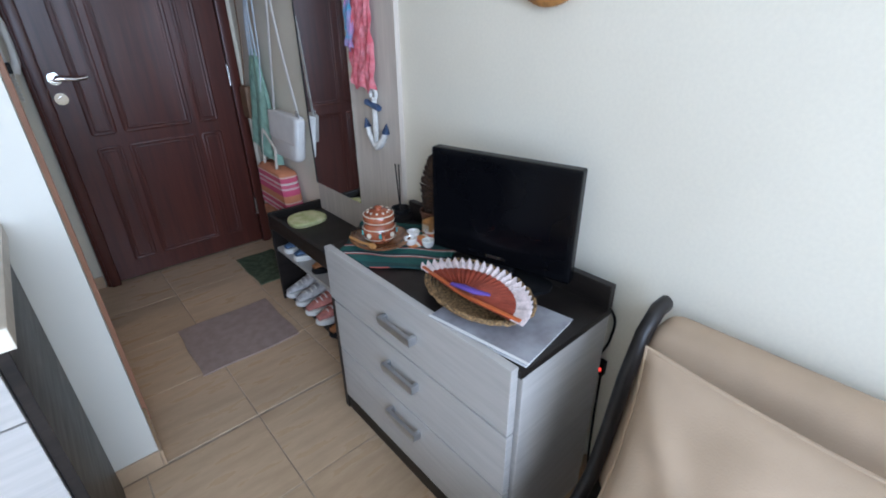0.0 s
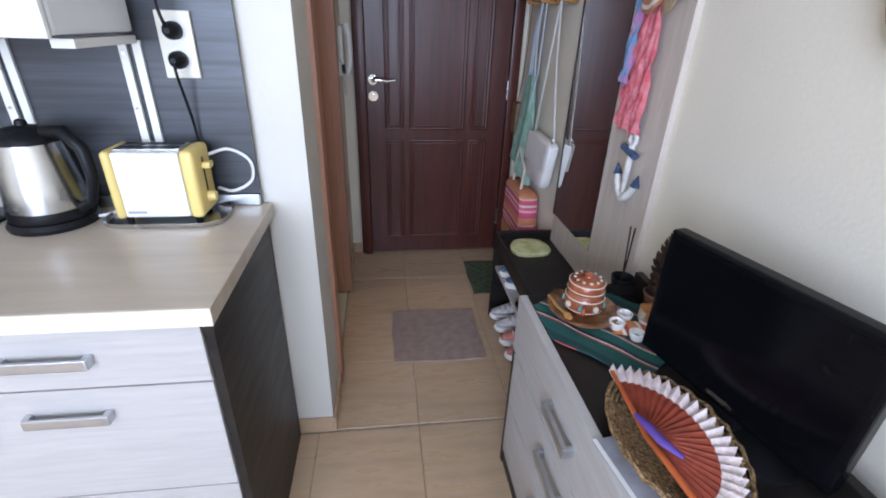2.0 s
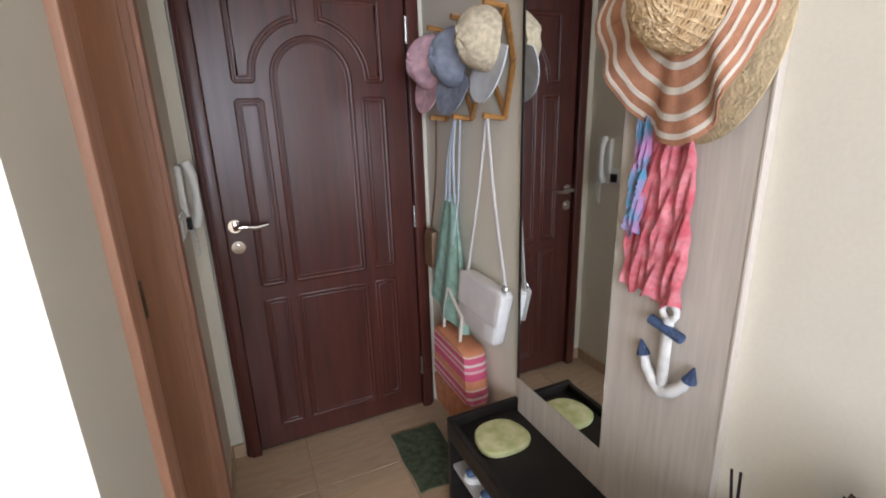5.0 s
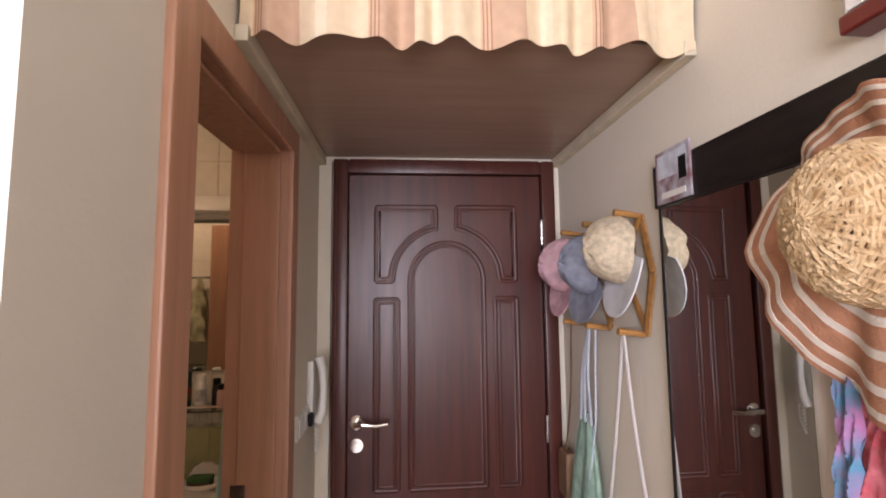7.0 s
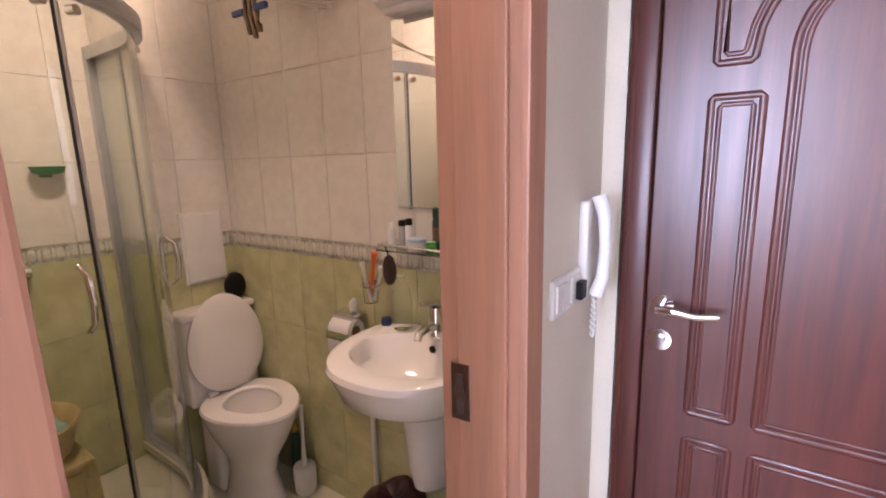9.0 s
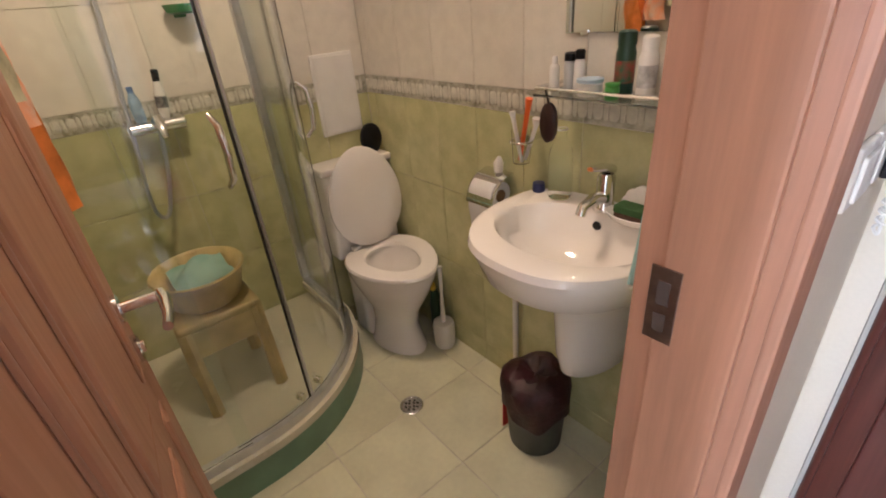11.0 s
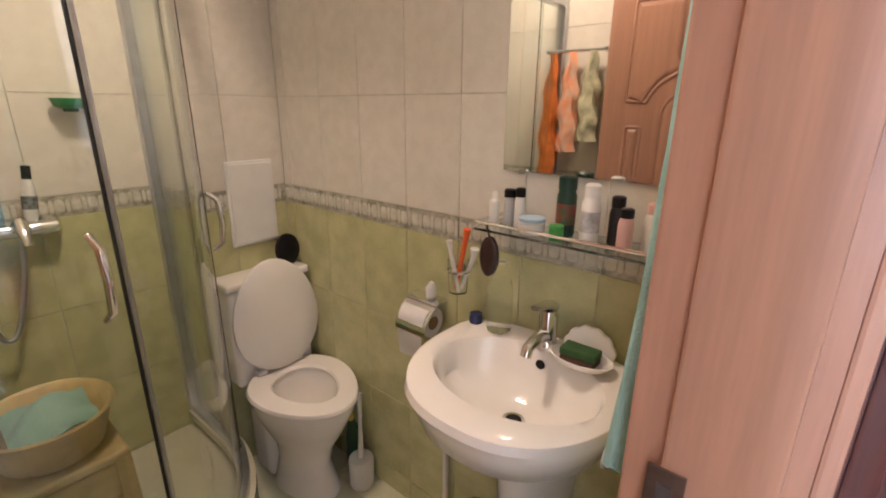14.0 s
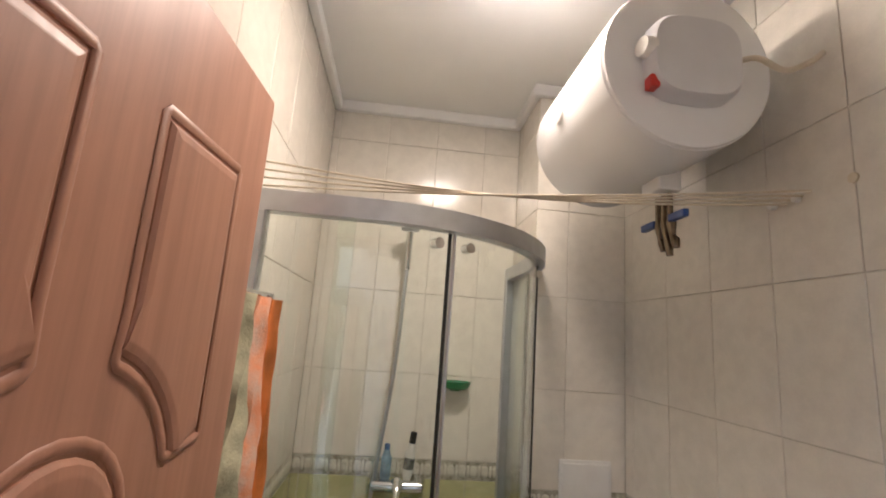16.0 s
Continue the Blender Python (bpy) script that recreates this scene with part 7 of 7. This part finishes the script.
# bottles on the floor below the basin
for x, y, h, m, lb in ((-1.24, -0.12, 0.24, mat("teal_bottle", (0.02, 0.10, 0.14), 0.35), "teal cleaning bottle on the bathroom floor"), (-1.205, -0.22, 0.26, mat("green_bottle", (0.03, 0.10, 0.04), 0.35), "dark green cleaning bottle on the bathroom floor"), (-1.30, -0.07, 0.28, mat("grey_bottle", (0.20, 0.22, 0.20), 0.35), "grey cleaning bottle on the bathroom floor")):
    t = thing("cleaning_bottle", (x, y, 0), lb, "bottle", "cleaning bottles under the basin")
    part("body", tube(bmesh.new(), [(x, y, -0.005), (x, y, 0.02), (x, y, h * 0.65), (x, y, h * 0.85)], [0.034, 0.038, 0.037, 0.016], 14), m, t, smooth=True)
    part("cap", tube(bmesh.new(), [(x, y, h * 0.85), (x, y, h)], 0.017, 12), mat("orange_cap", (0.45, 0.12, 0.03), 0.4) if h > 0.25 else WHITEP, t, smooth=True)

# ---- turquoise towel beside the door ----
level(DATUM)
TUR = mat("turquoise_towelling", (0.34, 0.58, 0.58), 0.95, var=0.08, scale=20, bump=0.5, bscale=260)
tw = thing("towel", (-1.225, -0.30, 0.80), "long turquoise towel hanging beside the basin", "towel")
part("towel_cloth", loft(bmesh.new(), [[Vector((-1.154 - (0.008 + 0.012 * f * f) * (1 + math.cos(a)) + 0.003 * math.sin(6 * a + 8 * f), -0.385 + (0.026 + 0.020 * f) * math.sin(a) + 0.010 * math.sin(3 * f), 1.72 - 0.72 * f + 0.008 * math.sin(3 * a))) for a in [2 * math.pi * i / 28 for i in range(28)]] for f in [k / 18 for k in range(19)]]), TUR, tw, smooth=True)
part("hook", tube(bmesh.new(), [(XB - 0.001, -0.385, 1.705), (XB - 0.016, -0.385, 1.705), (XB - 0.019, -0.385, 1.712)], 0.0035, 8), CHROME, tw, smooth=True)
part("hanging_loop", tube(bmesh.new(), arc((-1.196, -0.385, 0.985), 0.016, 0, 337, 15, 'yz'), 0.002, 6, True), WHITEP, tw)

# ---- water heater ----
level(DATUM - 0.06)
HXf, HXb, HR = -1.868, -2.32, 0.186
HCn = Vector((0, -0.258, 2.303))
wh = thing("water_heater", (-2.27, -0.192, 2.06), "white horizontal electric water heater on the wall", "water heater")
part("tank", lathe(bmesh.new(), [(0.16, HXb), (HR - 0.006, HXb + 0.006), (HR, HXb + 0.02), (HR, HXf - 0.004), (HR - 0.004, HXf)], HCn, 56, 'x'), ENAMEL, wh, smooth=True)
part("end_cap", lathe(bmesh.new(), [(HR - 0.003, HXf - 0.001), (HR - 0.004, HXf + 0.006), (HR - 0.012, HXf + 0.009), (0.01, HXf + 0.010)], HCn, 56, 'x'), ENAMEL, wh, smooth=True)
b = bmesh.new()
rings = []
for xo, g in ((0.010, 1.0), (0.040, 0.97), (0.048, 0.90), (0.049, 0.5)):
    rings.append([Vector((HXf + xo, -0.262 + 0.100 * g * math.copysign(abs(math.cos(t)) ** 0.6, math.cos(t)), 2.298 + 0.092 * g * math.copysign(abs(math.sin(t)) ** 0.6, math.sin(t)))) for t in [2 * math.pi * i / 40 for i in range(40)]])
part("control_cover", loft(b, rings), mat("pale_grey_plastic", (0.64, 0.64, 0.66), 0.4, var=0.04), wh, "pale grey control cover", True)
part("thermostat_knob", tube(bmesh.new(), [(HXf + 0.026, -0.352, 2.312), (HXf + 0.030, -0.374, 2.312)], [0.024, 0.020], 20), WHITEP, wh, smooth=True)
part("power_switch", box((HXf + 0.016, -0.361, 2.222), (HXf + 0.042, -0.341, 2.248), 0.003), mat("red_switch", (0.55, 0.03, 0.02), 0.35), wh, "red rocker switch")
part("thermometer", lathe(bmesh.new(), [(0.026, 0.0), (0.026, -0.006), (0.022, -0.008), (0.001, -0.0085)], (-2.103, -0.258 - HR + 0.001, 2.290), 20, 'y'), WHITEP, wh, "round thermometer dial", True)
part("cable", tube(bmesh.new(), bend([(HXf + 0.02, -0.165, 2.312), (HXf + 0.05, -0.140, 2.305), (HXf + 0.045, -0.080, 2.290), (HXf + 0.05, -0.030, 2.310), (HXf + 0.06, -0.004, 2.331)]), 0.006, 8), mat("cream_cable", (0.66, 0.58, 0.45), 0.5), wh, smooth=True)
part("wall_bracket", box((-2.22, -0.150, 2.27), (-2.00, -0.001, 2.33), 0.004), ENAMEL, wh)
VALV = mat("brass_fittings", (0.20, 0.16, 0.11), 0.4, 1.0, var=0.2, scale=40)
part("valve_plate", box((-2.10, -0.230, 2.088), (-2.02, -0.175, 2.135), 0.004), WHITEP, wh)
for x in (-2.095, -2.07, -2.045):
    part("pipe_stub", tube(bmesh.new(), [(x, -0.19, 2.09), (x, -0.19, 2.03), (x, -0.187, 2.015), (x, -0.185, 1.985), (x + 0.004, -0.182, 1.975), (x + 0.005, -0.18, 1.955 - 0.015 * (x == -2.07))], [0.007, 0.007, 0.012, 0.007, 0.011, 0.008], 8), VALV, wh, "brass valve", True)
for x in (-2.13, -2.01):
    part("blue_tap_lever", box((x - 0.03, -0.20, 2.015), (x + 0.03, -0.185, 2.033), 0.003), mat("blue_lever", (0.02, 0.06, 0.22), 0.4), wh)

# ---- washing lines ----
level(DATUM)
LINE = mat("cream_cord", (0.70, 0.62, 0.46), 0.8, var=0.1)
wl = thing("washing_line", (-2.0, -0.55, 2.0), "four cream washing lines strung across the bathroom", "washing line")
for k in range(4):
    xa, za = -2.09 - 0.012 * k, 2.020 - 0.016 * k
    xb, zb = -1.925 + 0.02 * k, 1.985 + 0.004 * k
    part("line", tube(bmesh.new(), [(xa + (xb - xa) * t, YS + (0 - YS) * t, za + (zb - za) * t - (0.035 - 0.006 * k) * math.sin(math.pi * t)) for t in [i / 14 for i in range(15)]], 0.0025, 6), LINE, wl, smooth=True)
for k in range(2):
    part("wall_hook", tube(bmesh.new(), [(-1.925 + 0.06 * k - 0.03, 0, 1.988), (-1.925 + 0.06 * k - 0.03, -0.012, 1.988)], 0.008, 8), WHITEP, wl)
part("wall_plug", tube(bmesh.new(), [(-1.776, 0, 1.994), (-1.776, -0.004, 1.994)], 0.010, 10), LINE, wl)

# ---- towel bar with orange cloths ----
ORG = mat("bright_orange_cloth", (0.90, 0.27, 0.045), 0.9, var=0.15, scale=18, bump=0.4, bscale=200)
CORA = mat("coral_patterned_cloth", (0.86, 0.36, 0.18), 0.9, var=0.25, scale=26, color2=(0.72, 0.52, 0.40), bump=0.4, bscale=200)
LIMC = mat("pale_lime_cloth", (0.60, 0.58, 0.38), 0.9, var=0.2, scale=24, bump=0.4, bscale=200)
tbr = thing("towel_bar", (-2.05, YS, 1.71), "chrome towel bar on the tiled wall behind the door", "towel bar")
part("bar", tube(bmesh.new(), [(-2.125, YS + 0.05, 1.712), (-1.835, YS + 0.05, 1.712)], 0.007, 10), CHROME, tbr, smooth=True)
for x in (-2.115, -1.845):
    part("post", tube(bmesh.new(), [(x, YS, 1.712), (x, YS + 0.062, 1.712)], [0.014, 0.009], 12), CHROME, tbr, smooth=True)


def hung(name, x0, x1, zt, zb, m, label, waist=0.55):
    t = thing(name, ((x0 + x1) / 2, YS + 0.06, zb), label, "cloth", "cloths on the towel bar")
    xm = (x0 + x1) / 2

    def prof(f):
        return 0.25 + 0.75 * min(1, f * 1.6) - (0.18 * math.exp(-((f - waist) / 0.05) ** 2))
    part("cloth", loft(bmesh.new(), [[Vector((xm + (x1 - x0) / 2 * prof(f) * math.cos(a) + 0.009 * math.sin(7 * f + 3 * a) + 0.007 * math.sin(19 * f), YS + 0.066 + (0.018 + 0.018 * f) * math.sin(a) * (1 + 0.3 * math.sin(5 * a + 9 * f)), zt + (zb - zt) * f)) for a in [2 * math.pi * i / 24 for i in range(24)]] for f in [k / 20 for k in range(21)]]), m, t, smooth=True)


hung("bath_cloth", -2.130, -2.035, 1.705, 1.10, ORG, "bright orange cloth knotted on the towel bar")
hung("bath_cloth", -2.035, -1.945, 1.705, 1.28, CORA, "coral patterned cloth on the towel bar", 2)
hung("bath_cloth", -1.940, -1.850, 1.705, 1.33, LIMC, "pale lime cloth on the towel bar", 2)

# ---- ceiling lamp and floor drain ----
cl = thing("ceiling_lamp", (-2.03, -0.61, HC), "round opal glass ceiling lamp, lit", "ceiling lamp")
part("base", lathe(bmesh.new(), [(0.10, 0.0), (0.10, -0.02), (0.09, -0.022)], (-2.03, -0.61, HC), 28), WHITEP, cl, smooth=True)
dome = part("shade", lathe(bmesh.new(), [(0.092, -0.022), (0.098, -0.04), (0.08, -0.062), (0.045, -0.078), (0.002, -0.084)], (-2.03, -0.61, HC), 28), glow_mat("lit_opal_glass", (1.0, 0.85, 0.66), 4.0), cl, "lit opal shade", True)
dome.visible_shadow = False
level(0)
fd = thing("floor_drain", (-1.990, -0.385, 0), "round steel floor drain in the tiles", "drain")
part("rim", tube(bmesh.new(), arc((-1.990, -0.385, 0.0), 0.040, 0, 349, 30, 'xy'), 0.005, 8, True, ((0, 0, 1), 0.4)), STEEL, fd, smooth=True)
part("plate", lathe(bmesh.new(), [(0.038, -0.004), (0.038, 0.0), (0.002, 0.0005)], (-1.990, -0.385, 0.0), 24), STEEL, fd)
for r, n in ((0.012, 4), (0.024, 8)):
    for k in range(n):
        a = 2 * math.pi * k / n + r * 20
        part("slot", box((-1.990 + r * math.cos(a) - 0.004, -0.385 + r * math.sin(a) - 0.003, 0.0006), (-1.990 + r * math.cos(a) + 0.004, -0.385 + r * math.sin(a) + 0.003, 0.0018)), BLACKP, fd)

# ---- tiles, one by one ----
TILES = {}


def tile_mesh(w, h, t, m):
    key = (round(w, 3), round(h, 3), t, m.name)
    if key not in TILES:
        bm = bmesh.new()
        bx(bm, (-w / 2, -h / 2, -t), (w / 2, h / 2, 0))
        es = [e for e in bm.edges if all(v.co.z > -1e-6 for v in e.verts)]
        bmesh.ops.bevel(bm, geom=es, offset=0.0011, segments=1, affect='EDGES')
        me = bpy.data.meshes.new("tile")
        bm.to_mesh(me)
        bm.free()
        me.materials.append(m)
        TILES[key] = me
    return TILES[key]


def cuts(a, b, start, step):
    """The spans of a course between a and b, with joints at start + k * step."""
    k = math.floor((a - start) / step) + 1
    out, x = [], a
    while True:
        n = start + k * step
        if n >= b - 0.004:
            break
        if n - x > 0.004:
            out.append((x, n))
        x, k = n, k + 1
    out.append((x, b))
    return out


def lay(parent, place, us, vs_, m, gap=0.002, t=0.008):
    """place(u, v): the pose of a tile whose centre is at (u, v)."""
    for u0, u1 in us:
        for v0, v1 in vs_:
            w, h = u1 - u0 - gap, v1 - v0 - gap
            if w < 0.006 or h < 0.006:
                continue
            o = new("tile", tile_mesh(w, h, t, m))
            o.parent = parent
            o.matrix_local = place((u0 + u1) / 2, (v0 + v1) / 2)


rt = random.Random(7)


def jig():
    return rt.uniform(-0.12, 0.12)


def on_floor(z):
    return lambda u, v: pose(u, v, z, jig(), jig(), 0)


def on_north(y):
    return lambda u, v: pose(u, y, v, 90 + jig(), 0, jig())


def on_east_facing(x):
    return lambda u, v: pose(x, u, v, 90 + jig(), 0, 90 + jig())


def on_south(y):
    return lambda u, v: pose(u, y, v, 90 + jig(), 0, 180 + jig())


def on_west_facing(x):
    return lambda u, v: pose(x, u, v, 90 + jig(), 0, -90 + jig())


# hall and living room floor
lay(fl, on_floor(0), cuts(-3.6, 0.0, -0.676, 0.357), cuts(-5.0, YK - 0.0, -1.421, 0.357), FTILE, 0.004)
lay(fh, on_floor(0), cuts(XL - 0.0, 0.0, -0.676, 0.357), cuts(YK, 0.0, -1.421, 0.357), FTILE, 0.004)
# bathroom floor
lay(fb, on_floor(-0.006), cuts(XW, XL - 0.001, -1.677, 0.305), cuts(YS, 0.012, -0.705, 0.300), BFTILE, 0.004)

ROWS_UP = [(1.184, 1.501), (1.501, 1.818), (1.818, 2.135), (2.135, 2.452), (2.452, HC)]
ROWS_LOW = [(0.0, 0.164), (0.164, 0.481), (0.481, 0.798), (0.798, 1.115)]
BAND = [(1.115, 1.184)]
WALLS = [
    (wn_, on_north(0.0), cuts(XD, XB, -2.375, 0.2)),
    (ww, on_east_facing(XW), cuts(YS, YD, -0.49, 0.21)),
    (dc, on_east_facing(XD), cuts(YD, 0.0, -0.215, 0.215)),
    (dc, on_north(YD), cuts(XW, XD, XD - 0.215, 0.215)),
    (sb, on_south(YS), cuts(XW, XB, XW, 0.215)),
    (eb, on_west_facing(XB), cuts(DY1 + 0.022, 0.0, -0.215, 0.215)),
]
for wl_, place, us in WALLS:
    lay(wl_, place, us, ROWS_UP, WTILE)
    lay(wl_, place, us, ROWS_LOW, GTILE)
    lay(wl_, place, us, BAND, BORDER, 0.002, 0.012)
lay(eb2, on_west_facing(XB), cuts(YS, DY1 + 0.02, -0.215, 0.215), [(DZ + 0.03, 2.452), (2.452, HC)], WTILE)

# pale oval pebbles in the border band
def pebbles(wl_, f, a, b):
    """f(s): a point of the band's middle at length s and the wall's outward direction."""
    bm = bmesh.new()
    s = a + 0.016
    k = 0
    while s < b - 0.012:
        p, n, d = f(s)
        big = k % 2 == 0
        rw, rh = (0.0135, 0.021) if big else (0.006, 0.022)
        rings = []
        for g, o in ((1.0, 0.0), (0.92, 0.0016), (0.5, 0.0022)):
            rings.append([p + n * (0.0004 + o) + d * (rw * g * math.copysign(abs(math.cos(t)) ** 0.6, math.cos(t))) + Vector((0, 0, rh * g * math.copysign(abs(math.sin(t)) ** 0.6, math.sin(t)))) for t in [2 * math.pi * i / 12 for i in range(12)]])
        loft(bm, rings)
        s += 0.0225
        k += 1
    return part("border_relief", bm, BORDERP, wl_, "pale raised pebbles of the border", True, kind="stuff")


ZB = 1.1495
pebbles(wn_, lambda s: (Vector((s, 0.0, ZB)), Vector((0, -1, 0)), Vector((1, 0, 0))), XD, XB)
pebbles(ww, lambda s: (Vector((XW, s, ZB)), Vector((1, 0, 0)), Vector((0, 1, 0))), YS, YD)
pebbles(dc, lambda s: (Vector((XD, s, ZB)), Vector((1, 0, 0)), Vector((0, 1, 0))), YD, 0.0)
pebbles(sb, lambda s: (Vector((s, YS, ZB)), Vector((0, 1, 0)), Vector((1, 0, 0))), XW, XB)
